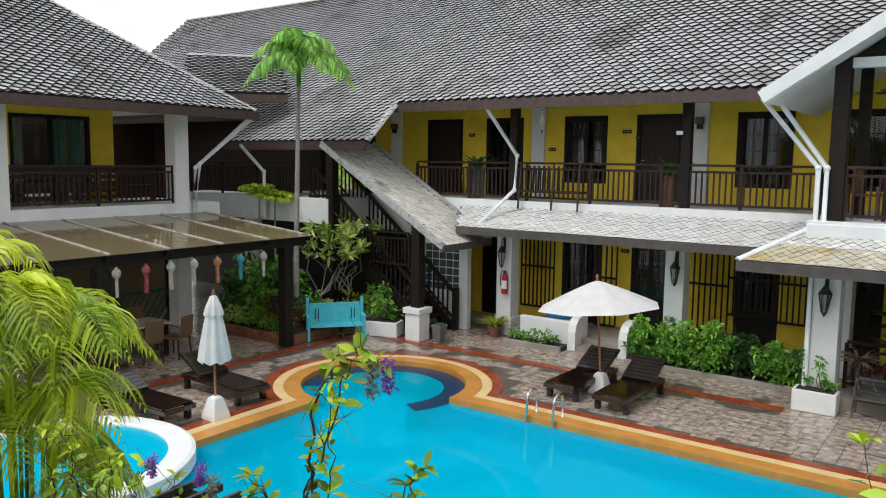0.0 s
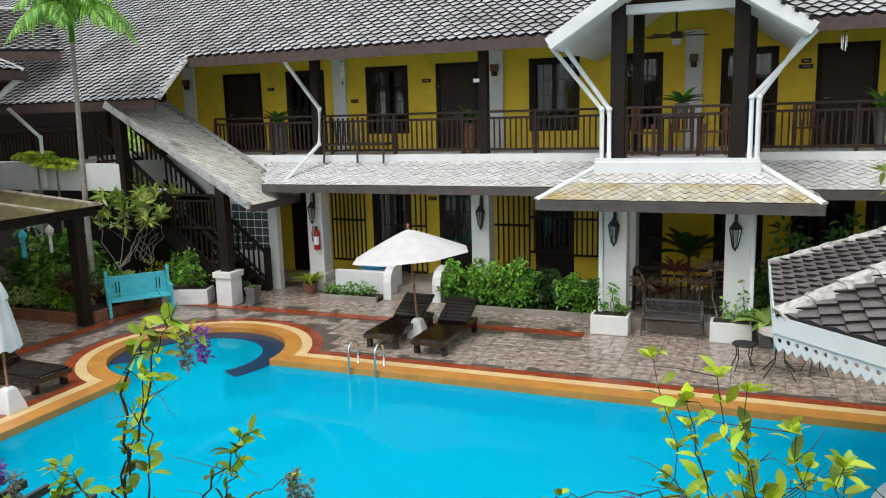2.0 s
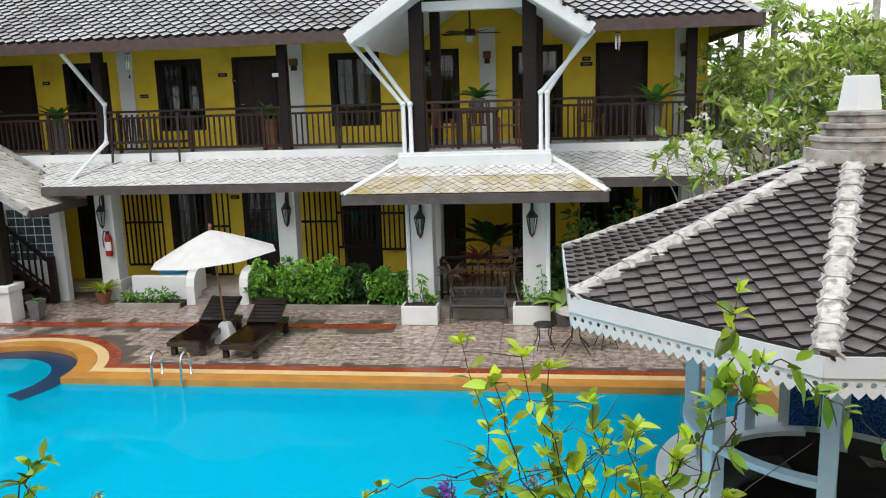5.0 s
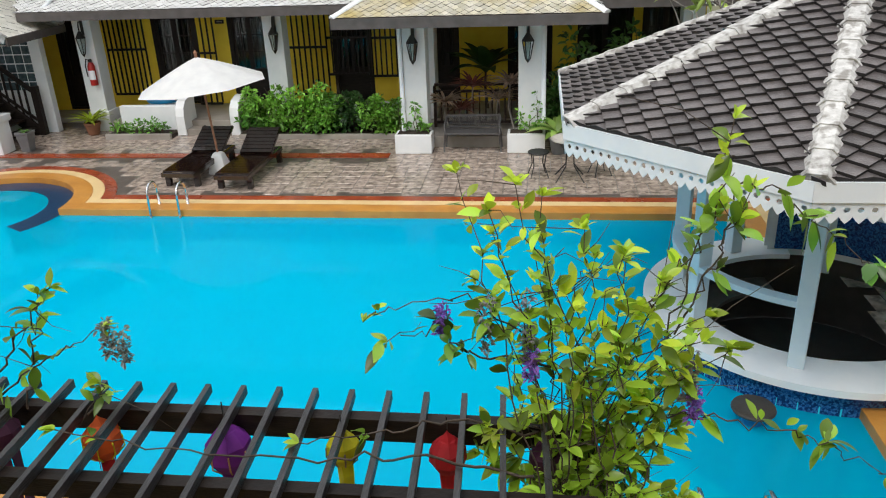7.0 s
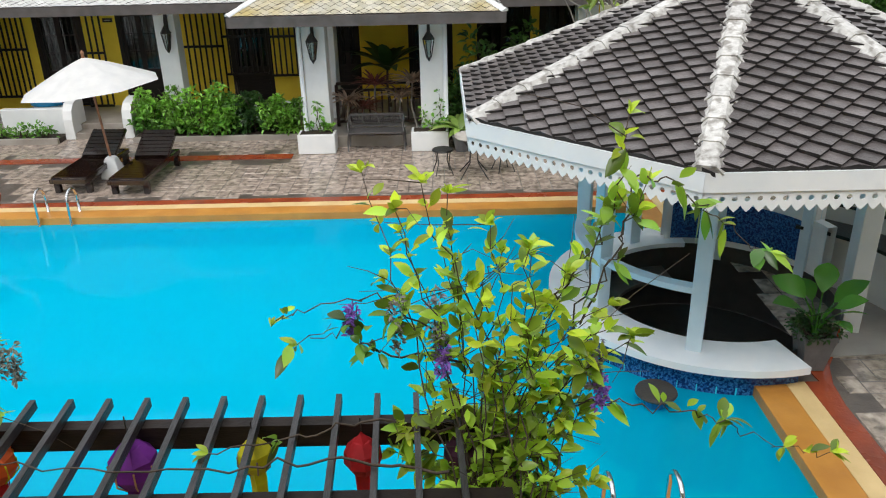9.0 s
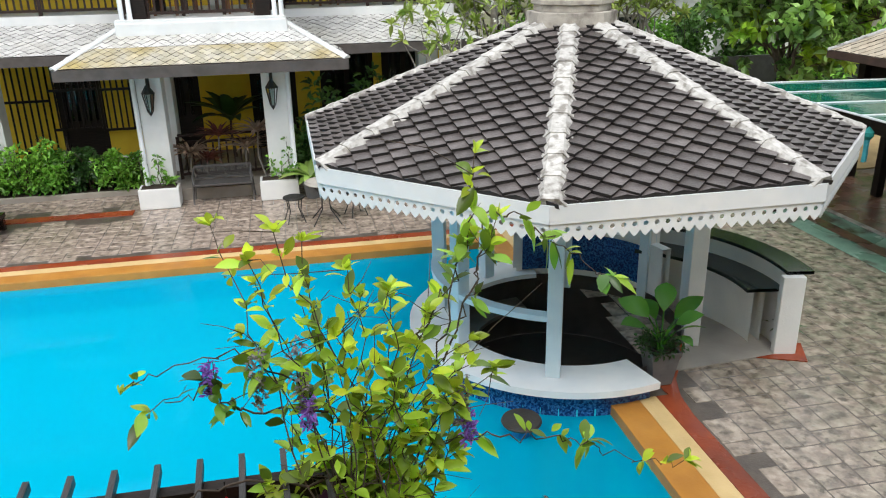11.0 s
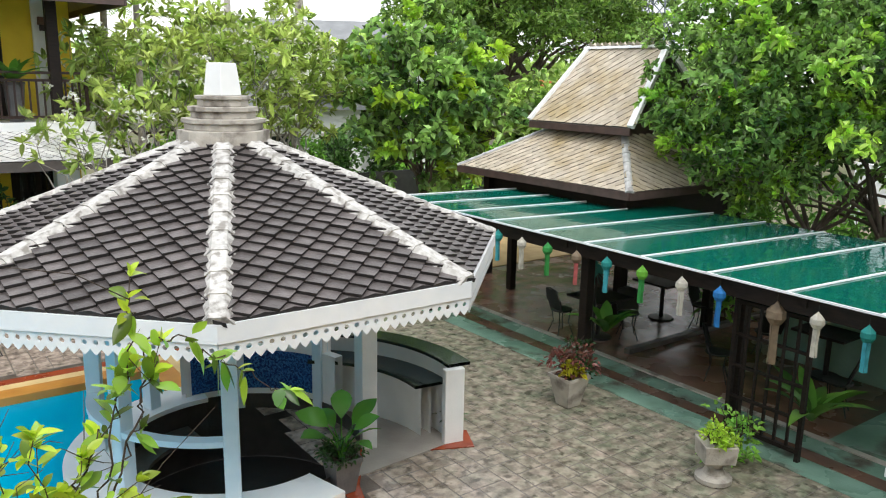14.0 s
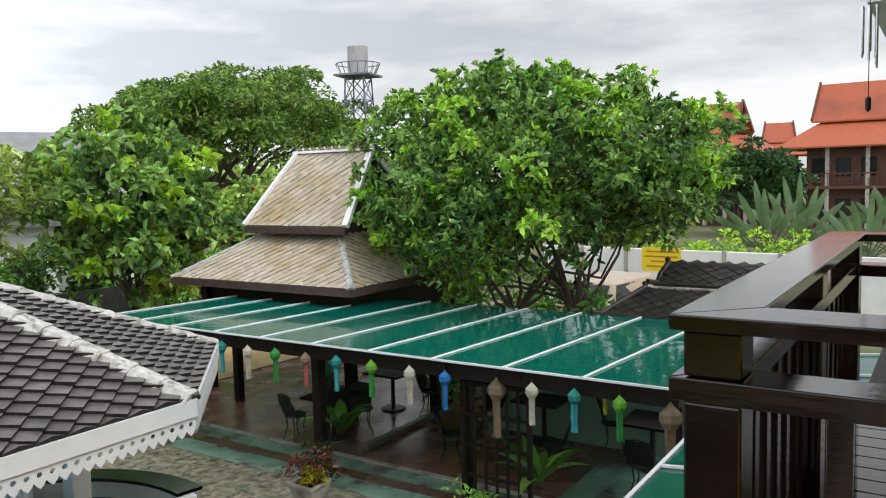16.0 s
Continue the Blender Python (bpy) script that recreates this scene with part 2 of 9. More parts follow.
NAVY = mat("navy_pool_tile", (0.010, 0.045, 0.11), (0.006, 0.03, 0.08), 0.3, 10, bump=0.1)
WATER = clear_mat("pool_water", (0.55, 0.98, 1.0), -0.23, 0.04, 0.05, 2.5, ((0.0, 0.58, 0.765), 0.76))
GLASS = clear_mat("window_glass", (0.72, 0.78, 0.76), 0.12, 0.02)
GREENPOLY = clear_mat("green_polycarbonate", (0.03, 0.46, 0.34), 1.1, 0.02, 0.16, 4.0, ((0.008, 0.42, 0.31), 0.60))
BROWNPOLY = clear_mat("brown_polycarbonate", (0.42, 0.34, 0.20), 0.45, 0.08, 0.08, 4.0, ((0.66, 0.53, 0.31), 0.5))
STEEL = mat("polished_steel", (0.72, 0.73, 0.75), (0.62, 0.64, 0.66), 0.16, 20, metal=1.0, bump=0.03)
BLACKMETAL = mat("black_iron", (0.016, 0.016, 0.017), (0.028, 0.026, 0.025), 0.45, 30, metal=0.3, bump=0.2)
GREYIRON = mat("grey_cast_iron", (0.11, 0.105, 0.105), (0.07, 0.067, 0.066), 0.5, 25, metal=0.2, bump=0.3)
CYANPAINT = mat("turquoise_paint", (0.09, 0.60, 0.70), (0.07, 0.51, 0.62), 0.45, 6, bump=0.1)
CANVAS = mat("white_canvas", (0.86, 0.86, 0.85), (0.79, 0.79, 0.79), 0.85, 5, bump=0.15, bscale=120, trans=0.3)
CONCRETE = mat("pale_concrete", (0.40, 0.37, 0.33), (0.31, 0.28, 0.25), 0.5, 2, col3=(0.22, 0.19, 0.16), scale3=0.9, bump=0.2, rough2=0.3)
OLDCEMENT = mat("stained_cement", (0.50, 0.47, 0.42), (0.38, 0.35, 0.31), 0.75, 5, col3=(0.15, 0.13, 0.11), scale3=4, lo3=0.52, hi3=0.68, bump=0.4, bscale=40)
TERRA = mat("terracotta", (0.28, 0.12, 0.06), (0.20, 0.085, 0.045), 0.7, 6, bump=0.3)
GREYPOT = mat("grey_pot", (0.17, 0.17, 0.175), (0.12, 0.12, 0.125), 0.6, 6, bump=0.3)
SOIL = mat("soil", (0.045, 0.03, 0.02), (0.03, 0.02, 0.014), 0.9, 20, bump=0.6)
BRICK = mat("brick_edging", (0.26, 0.105, 0.055), (0.18, 0.075, 0.04), 0.65, 9, bump=0.4, vary=0.2, piece="island")
# near-black holds the shade inside the sunken bar; the stool top shares it
BAR_DARK = mat("bar_shade_and_stool_dark", (0.055, 0.048, 0.042), (0.035, 0.03, 0.027), 0.5, 5, bump=0.2)
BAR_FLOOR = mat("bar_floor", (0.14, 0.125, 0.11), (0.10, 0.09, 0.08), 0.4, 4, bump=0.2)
MOSAIC = mat("blue_mosaic", (0.015, 0.08, 0.27), (0.04, 0.16, 0.40), 0.25, 45, lo=0.48, hi=0.52, col3=(0.008, 0.03, 0.13), scale3=38, lo3=0.5, hi3=0.55, bump=0.3, bscale=60)
GRANITE = mat("polished_dark_granite", (0.03, 0.045, 0.042), (0.015, 0.02, 0.02), 0.12, 60, bump=0.02)
BROWNFLOOR = mat("wet_brown_floor", (0.27, 0.135, 0.095), (0.16, 0.088, 0.064), 0.32, 2.6, col3=(0.10, 0.075, 0.058), scale3=0.8, bump=0.2, rough2=0.1)
# base colour carries the green light that falls through the canopy; brown stains on top
GREEN_LIT = mat("paving_green_canopy_light", (0.24, 0.40, 0.32), (0.15, 0.27, 0.21), 0.35, 2.2, col3=(0.10, 0.095, 0.075), scale3=1.5, lo3=0.5, hi3=0.62, bump=0.3, rough2=0.15)
BARK = mat("bark", (0.11, 0.085, 0.065), (0.07, 0.052, 0.04), 0.85, 9, stretch=(1, 1, 0.3), bump=0.6, bscale=25)
PALEBARK = mat("pale_bark", (0.34, 0.32, 0.29), (0.24, 0.22, 0.20), 0.85, 9, bump=0.5, bscale=20)
TWIG = mat("vine_twig", (0.085, 0.06, 0.045), (0.055, 0.04, 0.03), 0.8, 12, bump=0.4)


def leaf_mat(name, col, col2, vary=0.45, rough=0.38, trans=0.35):
    return mat(name, col, col2, rough, 1.1, 0.4, 0.62, bump=0.0, vary=vary, piece="island", trans=trans)


LEAF_TREE = leaf_mat("leaf_bright_green", (0.42, 0.58, 0.13), (0.13, 0.26, 0.05), 0.75, 0.3)
LEAF_SHADE = leaf_mat("leaf_shade_shrub", (0.13, 0.27, 0.06), (0.05, 0.13, 0.03), 0.6)
LEAF_MANGO = leaf_mat("leaf_mango", (0.29, 0.47, 0.12), (0.085, 0.19, 0.05), 0.8, 0.28, 0.35)
LEAF_YOUNG = leaf_mat("leaf_young_mango", (0.42, 0.66, 0.08), (0.20, 0.42, 0.05), 0.6, 0.3)
LEAF_UMBRELLA = leaf_mat("leaf_umbrella_tree", (0.24, 0.38, 0.07), (0.09, 0.19, 0.035), 0.5)
LEAF_DARK = leaf_mat("leaf_dark_green", (0.055, 0.135, 0.032), (0.024, 0.07, 0.018))
LEAF_RAIN = leaf_mat("leaf_rain_tree", (0.40, 0.56, 0.13), (0.20, 0.35, 0.07))
LEAF_YELLOW = leaf_mat("leaf_yellow_green", (0.46, 0.66, 0.06), (0.26, 0.48, 0.045))
LEAF_VINE = leaf_mat("leaf_vine", (0.36, 0.55, 0.05), (0.10, 0.26, 0.035), 0.75, 0.3)
LEAF_TIP = leaf_mat("leaf_vine_tip", (0.62, 0.74, 0.06), (0.34, 0.54, 0.045), 0.5, 0.33, 0.45)
LEAF_FRANGI = leaf_mat("leaf_frangipani", (0.48, 0.58, 0.15), (0.25, 0.38, 0.07), 0.55)
LEAF_PALM = leaf_mat("leaf_palm", (0.62, 0.70, 0.06), (0.28, 0.43, 0.04), 0.55, 0.38, 0.45)
LEAF_HEDGE = leaf_mat("leaf_hedge", (0.27, 0.54, 0.08), (0.10, 0.28, 0.04), 0.55)
LEAF_RED = leaf_mat("leaf_dark_red", (0.22, 0.06, 0.05), (0.10, 0.05, 0.035))
LEAF_GOLD = leaf_mat("leaf_golden", (0.50, 0.45, 0.02), (0.28, 0.32, 0.02))
LEAF_BIG = leaf_mat("leaf_glossy_broad", (0.14, 0.38, 0.05), (0.06, 0.22, 0.03), 0.25, 0.25, 0.2)
LEAF_STRIPED = leaf_mat("leaf_pale_striped", (0.52, 0.62, 0.22), (0.26, 0.44, 0.08))
LEAF_DRY = leaf_mat("leaf_grey_brown", (0.58, 0.45, 0.33), (0.36, 0.24, 0.17))
PETAL_WHITE = leaf_mat("petal_white", (0.85, 0.85, 0.80), (0.80, 0.80, 0.70), 0.05, 0.6, 0.2)
PETAL_PURPLE = leaf_mat("petal_purple", (0.36, 0.17, 0.66), (0.24, 0.10, 0.50), 0.3, 0.6, 0.2)
PETAL_GREY = leaf_mat("petal_faded", (0.32, 0.29, 0.33), (0.22, 0.24, 0.16), 0.3, 0.7, 0.2)


# ---------------------------------------------------------------- mesh helpers
def thing(name, label, category, at=(0, 0, 0), rz=0.0, group="", kind=""):
    ob = new(name)
    ob.matrix_world = pose(*at, 0, 0, rz)
    return tagged(ob, label, category, group, kind)


def part(name, bm, material, parent=None, label="", bevel=0.0, smooth=False):
    if isinstance(bm, list):
        return [part(name, b, material, parent, label, bevel, smooth) for b in bm][-1]
    me = bpy.data.meshes.new(name)
    if isinstance(bm, tuple):
        me.from_pydata(*bm)
    else:
        bm.normal_update()
        bm.to_mesh(me)
        bm.free()
    me.materials.append(material)
    if smooth:
        me.polygons.foreach_set("use_smooth", [True] * len(me.polygons))
    ob = new(name, me)
    if parent is not None:
        ob.parent = parent
    if label:
        ob["label"] = label
    if bevel:
        b = ob.modifiers.new("edge", "BEVEL")
        b.width, b.segments, b.limit_method = bevel, 2, "ANGLE"
    return ob


def solo(name, bm, material, label, category, group="", kind="", bevel=0.0, smooth=False):
    return tagged(part(name, bm, material, None, "", bevel, smooth), label, category, group, kind)


def box(bm, x0, y0, z0, x1, y1, z1, m=None):
    vs = [bm.verts.new(Vector(p) if m is None else m @ Vector(p)) for p in
          ((x0, y0, z0), (x1, y0, z0), (x1, y1, z0), (x0, y1, z0), (x0, y0, z1), (x1, y0, z1), (x1, y1, z1), (x0, y1, z1))]
    for f in ((3, 2, 1, 0), (4, 5, 6, 7), (0, 1, 5, 4), (1, 2, 6, 5), (2, 3, 7, 6), (3, 0, 4, 7)):
        bm.faces.new([vs[i] for i in f])
    return bm


def boxes(*dims):
    bm = bmesh.new()
    for d in dims:
        box(bm, *d)
    return bm


def hexa(bm, pts):
    """A solid with eight given corners: four below, four above."""
    vs = [bm.verts.new(p) for p in pts]
    for f in ((3, 2, 1, 0), (4, 5, 6, 7), (0, 1, 5, 4), (1, 2, 6, 5), (2, 3, 7, 6), (3, 0, 4, 7)):
        bm.faces.new([vs[i] for i in f])
    return bm


def beam(bm, a, b, w, h):
    """A square-cut bar from a to b, w wide, h high."""
    a, b = Vector(a), Vector(b)
    d = (b - a).normalized()
    s = d.cross(Vector((0, 0, 1)))
    if s.length < 1e-4:
        s = Vector((1, 0, 0))
    s.normalize()
    u = s.cross(d)
    s, u = s * w / 2, u * h / 2
    return hexa(bm, [a - s - u, a + s - u, b + s - u, b - s - u, a - s + u, a + s + u, b + s + u, b - s + u])


def tube(bm, pts, r0, r1=None, n=8, cap=True):
    """A round bar along points, thinning from r0 to r1."""
    pts = [Vector(p) for p in pts]
    r1 = r0 if r1 is None else r1
    rings = []
    for i, p in enumerate(pts):
        d = (pts[min(i + 1, len(pts) - 1)] - pts[max(i - 1, 0)]).normalized()
        s = d.cross(Vector((0.13, 0.31, 0.94)))
        if s.length < 1e-3:
            s = d.cross(Vector((1, 0, 0)))
        s.normalize()
        u = s.cross(d)
        r = r0 + (r1 - r0) * i / max(1, len(pts) - 1)
        rings.append([bm.verts.new(p + (s * math.cos(a) + u * math.sin(a)) * r) for a in (2 * math.pi * k / n for k in range(n))])
    for a, b in zip(rings, rings[1:]):
        for k in range(n):
            bm.faces.new((a[k], a[(k + 1) % n], b[(k + 1) % n], b[k]))
    if cap:
        bm.faces.new(rings[0])
        bm.faces.new(rings[-1][::-1])
    return bm


def lathe(bm, prof, at=(0, 0, 0), n=24, a0=0.0, a1=360.0):
    """A turned form from (radius, height) pairs."""
    full = abs(a1 - a0) >= 360
    steps = n if full else n + 1
    cols = []
    for k in range(steps):
        a = radians(a0 + (a1 - a0) * k / n)
        cols.append([bm.verts.new((at[0] + r * math.cos(a), at[1] + r * math.sin(a), at[2] + z)) for r, z in prof])
    for k in range(n):
        c, d = cols[k], cols[(k + 1) % steps]
        for i in range(len(prof) - 1):
            if prof[i][0] < 1e-5 and prof[i + 1][0] < 1e-5:
                continue
            bm.faces.new((c[i], d[i], d[i + 1], c[i + 1]))
    bmesh.ops.remove_doubles(bm, verts=bm.verts[:], dist=1e-5)
    return bm


def poly_prism(bm, pts, z0, z1):
    lo = [bm.verts.new((x, y, z0)) for x, y in pts]
    hi = [bm.verts.new((x, y, z1)) for x, y in pts]
    bm.faces.new(hi)
    bm.faces.new(lo[::-1])
    for i in range(len(pts)):
        j = (i + 1) % len(pts)
        bm.faces.new((lo[i], lo[j], hi[j], hi[i]))
    return bm


def strip(bm, inner, outer, z0, z1, closed=True):
    """A flat band between two outlines of as many points."""
    n = len(inner)
    rows = [[bm.verts.new((x, y, z)) for x, y in o] for o, z in ((inner, z0), (inner, z1), (outer, z1), (outer, z0))]
    for i in range(n if closed else n - 1):
        j = (i + 1) % n
        for a, b in ((0, 1), (1, 2), (2, 3)):
            bm.faces.new((rows[a][i], rows[b][i], rows[b][j], rows[a][j]))
    return bm


def inside(poly, x, y):
    hit = False
    for i in range(len(poly)):
        (x0, y0), (x1, y1) = poly[i - 1], poly[i]
        if (y0 > y) != (y1 > y) and x < (x1 - x0) * (y - y0) / (y1 - y0) + x0:
            hit = not hit
    return hit


# ---------------------------------------------------------------- roof tiles
def tile_mesh(w, h, lift=0.03, thick=0.022):
    """A pointed tile: half width w, half height h, its lower tip lifted over the course below."""
    t, l, r, b = (0, h * 1.15, 0.004), (-w * 0.97, 0, lift * 0.55), (w * 0.97, 0, lift * 0.55), (0, -h, lift)
    low = [(x, y, z - thick) for x, y, z in (l, b, r)]
    return [t, l, b, r, *low], [(0, 1, 2, 3), (1, 4, 5, 2), (2, 5, 6, 3)]


# near-black tile sides paint in the gap shadow between courses
EDGE = mat("tile_edge_gap_shade", (0.030, 0.027, 0.026), (0.018, 0.016, 0.016), 0.8, 12, bump=0.2)


def roof_plane(origin, u, v):
    """The frame of a roof slope: u along the eave, v up the slope."""
    u, v = Vector(u).normalized(), Vector(v).normalized()
    n = u.cross(v).normalized()
    return Matrix((( u.x, v.x, n.x, origin[0]), (u.y, v.y, n.y, origin[1]), (u.z, v.z, n.z, origin[2]), (0, 0, 0, 1)))


def lay_tiles(parent, m, poly, w, h, material, single=None, budget=0, pick=None, lift=0.03, thick=0.022, name="roof_tile"):
    """Pointed tiles over a polygon of the slope m; up to budget of them as pieces of their own. Returns what is left of the budget."""
    tv, tf = tile_mesh(w, h, lift, thick)
    one = None
    verts, faces = [], []
    us, vs = [p[0] for p in poly], [p[1] for p in poly]
    row, v = 0, min(vs)
    while v < max(vs) + h:
        uu = min(us) - w + (w if row % 2 else 0)
        while uu < max(us) + w:
            if inside(poly, uu, min(max(v, min(vs) + 1e-3), max(vs) - 1e-3)):
                jz = random.uniform(-0.004, 0.004)
                place = m @ Matrix.Translation((uu + random.uniform(-0.004, 0.004), v, jz)) @ Matrix.Rotation(random.uniform(-0.025, 0.025), 4, "Z")
                if budget > 0 and row > 1 and single is not None and (pick is None or pick(place.translation)):
                    if one is None:
                        one = bpy.data.meshes.new(name)
                        one.from_pydata(tv, [], tf)
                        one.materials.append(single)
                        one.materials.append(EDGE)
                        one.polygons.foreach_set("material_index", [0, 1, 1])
                    ob = new(name, one)
                    ob.parent = parent
                    ob.matrix_parent_inverse = parent.matrix_world.inverted()
                    ob.matrix_world = place
                    budget -= 1
                else:
                    k = len(verts)
                    cut = min(vs) - v
                    verts += [tuple(place @ Vector((p[0], max(p[1], cut), p[2]))) for p in tv]
                    faces += [tuple(i + k for i in f) for f in tf]
            uu += 2 * w
        v += h
        row += 1
    if verts:
        ob = part(name + "_course", (verts, [], faces), material, parent)
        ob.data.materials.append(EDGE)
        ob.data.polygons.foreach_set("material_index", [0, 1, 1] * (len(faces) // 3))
        ob.matrix_parent_inverse = parent.matrix_world.inverted()
        ob["kind"] = "stuff"
    return budget


def ridge_cap(_, a, b, r=0.11, step=0.33, low=0.72, lip=1.1, sides=6):
    """A run of overlapping low half-round cap tiles from the low end a to the high end b, one mesh each."""
    _.free()
    a, b = Vector(a), Vector(b)
    n = max(1, round((b - a).length / step))
    d = (b - a).normalized()
    s = d.cross(Vector((0, 0, 1))).normalized()
    u = s.cross(d)
    caps = []
    for i in range(n):
        bm = bmesh.new()
        p, q = a + (b - a) * i / n, a + (b - a) * (i + 1.15) / n
        rp, rq = r * random.uniform(1.01, 1.07), r * random.uniform(0.92, 0.97)
        rows = []
        for c, rad in ((p, rp * lip), (p + d * 0.04, rp * lip), (p + d * 0.06, rp), (q, rq)):
            rows.append([bm.verts.new(c + (s * math.cos(t) * rad + u * (math.sin(t) * rad * low - 0.03))) for t in (math.pi * k / sides for k in range(sides + 1))])
        for x, y in zip(rows, rows[1:]):
            for k in range(sides):
                bm.faces.new((x[k], x[k + 1], y[k + 1], y[k]))
        bm.faces.new(rows[0])
        caps.append(bm)
    return caps


# ---------------------------------------------------------------- pool, deck and ground
PX0, PX1, PY0, PY1 = -9.72, 2.97, 4.66, 11.32      # the pool's straight edges
CX, CY, CR = -9.55, 11.35, 1.62                    # its round bay


def pool_line(d, n=44):
    """The pool's outline, d metres outside the water's edge."""
    r = CR + d
    a0 = math.asin((PY1 + d - CY) / r)
    a1 = math.pi + math.acos(min(1, (CX - (PX0 - d)) / r))
    arc = [(CX + r * math.cos(a0 + (a1 - a0) * k / n), CY + r * math.sin(a0 + (a1 - a0) * k / n)) for k in range(n + 1)]
    return [(PX0 - d, PY0 - d), (PX1 + d, PY0 - d), (PX1 + d, PY1 + d), *arc]


def with_bar(line, way, r):
    """The outline with its right-hand edge led round the pool bar: into the pool (-1) or out of it (1)."""
    h = math.sqrt(r * r - (line[1][0] - 2.99) ** 2)
    a = math.atan2(-h, line[1][0] - 2.99)
    arc = []
    for k in range(29):
        q = (a + (-a - a) * k / 28) if way > 0 else (a - (2 * math.pi + 2 * a) * k / 28)
        arc.append((2.99 + r * math.cos(q), 8.0 + r * math.sin(q)))
    return [line[0], line[1], *arc, *line[2:]]


def open_line(d):
    """The outline from above the bar all the way round to below it."""
    ln = pool_line(d)
    return [(ln[2][0], 8.0 + 1.6), *ln[2:], ln[0], ln[1], (ln[1][0], 8.0 - 1.6)]


def holed(outer, hole, z):
    bm = bmesh.new()
    edges = []
    for loop in (outer, hole):
        vs = [bm.verts.new((x, y, z)) for x, y in loop]
        edges += [bm.edges.new((vs[i], vs[(i + 1) % len(vs)])) for i in range(len(vs))]
    bmesh.ops.triangle_fill(bm, edges=edges, use_beauty=True, normal=(0, 0, 1))
    return bm


EARTH = mat("earth_and_grass", (0.16, 0.14, 0.08), (0.07, 0.10, 0.03), 0.9, 0.4, col3=(0.22, 0.19, 0.14), scale3=0.1, bump=0.3, bscale=6)
DECK = [(-23, -2), (18, -2), (18, 19.4), (-23, 19.4)]
solo("ground", holed([(-1500, -1500), (1500, -1500), (1500, 1500), (-1500, 1500)], DECK, -0.06), EARTH, "open earth and grass round the buildings", "ground", kind="structure")
solo("pavement", holed(DECK, with_bar(pool_line(0.01), 1, 1.41), -0.0075), JOINT, "dark wet joints and bedding of the paved pool terrace", "pavement", kind="structure")
BAR = (2.99, 8.0)
basin = bmesh.new()
line = with_bar(pool_line(0.0), -1, 1.66)
n_line = len(line)
top = [basin.verts.new((x, y, -0.02)) for x, y in line]
mid = [basin.verts.new((x, y, -0.42)) for x, y in line]
low = [basin.verts.new((x, y, -1.30)) for x, y in line]
for i in range(n_line):
    j = (i + 1) % n_line
    basin.faces.new((top[j], top[i], mid[i], mid[j]))
    basin.faces.new((mid[j], mid[i], low[i], low[j]))
basin.faces.new(low)
pool = thing("swimming_pool", "bright blue swimming pool with a round bay, calm water", "pool", kind="structure")
part("basin", basin, POOLPAINT, pool)
wl = with_bar(pool_line(-0.006), -1, 1.665)
bm = bmesh.new()
strip(bm, open_line(-0.03), open_line(0.0), -0.5, -0.13, False)
part("waterline_tiles", bm, POOLSHADE, pool, "darker blue tile course at the waterline")
water = bmesh.new()
water.faces.new([water.verts.new((x, y, -0.10)) for x, y in wl])
w_ob = part("water", water, WATER, pool, "clear calm water")
w_ob.visible_shadow = False
bm = bmesh.new()
lathe(bm, [(1.17, -0.7), (1.17, -0.094), (1.61, -0.094)], (CX, CY, 0), 56, -30, 216)
part("bench", bm, NAVY, pool, "dark navy tiled seat just awash round the bay")
for r, z in ((1.95, -0.60), (2.45, -0.86)):
    part("step", lathe(bmesh.new(), [(0.0, z), (r, z), (r, -1.3)], (CX, CY, 0), 56), POOLPAINT, pool)
for nm, d0, d1, m_, lb in (("pool_edge_trim_1", 0.0, 0.30, OCHRE, "ochre washed coping along the water"), ("pool_edge_trim_2", 0.30, 0.50, CREAM, "cream band of ribbed pool edging"), ("pool_edge_trim_3", 0.50, 0.71, REDBAND, "brick-red painted band on the terrace")):
    bm = bmesh.new()
    strip(bm, open_line(d0 or -0.02), open_line(d1 - 0.004), -0.16 if not d0 else -0.01, 0.008 if d0 else 0.012, False)
    solo(nm, bm, m_, lb, "pool edging", kind="structure", bevel=0.004)
# second red line on the terrace
bm = boxes((-12.75, 14.28, -0.01, -2.9, 14.55, 0.007), (-13.0, 5.5, -0.01, -12.75, 14.55, 0.007))
solo("terrace_line_trim", bm, REDBAND, "thin brick-red line across the terrace", "paving line", kind="structure")

KID = (-10.35, 5.35)
RED_FLOOR = [(3.676, 6.0), (3.72, 6.35), (3.83, 6.67), (4.02, 6.95), (4.31, 7.19), (5.42, 6.69), (5.61, 7.09), (4.43, 7.47), (3.9, 7.3), (3.62, 6.9), (3.60, 6.5)]


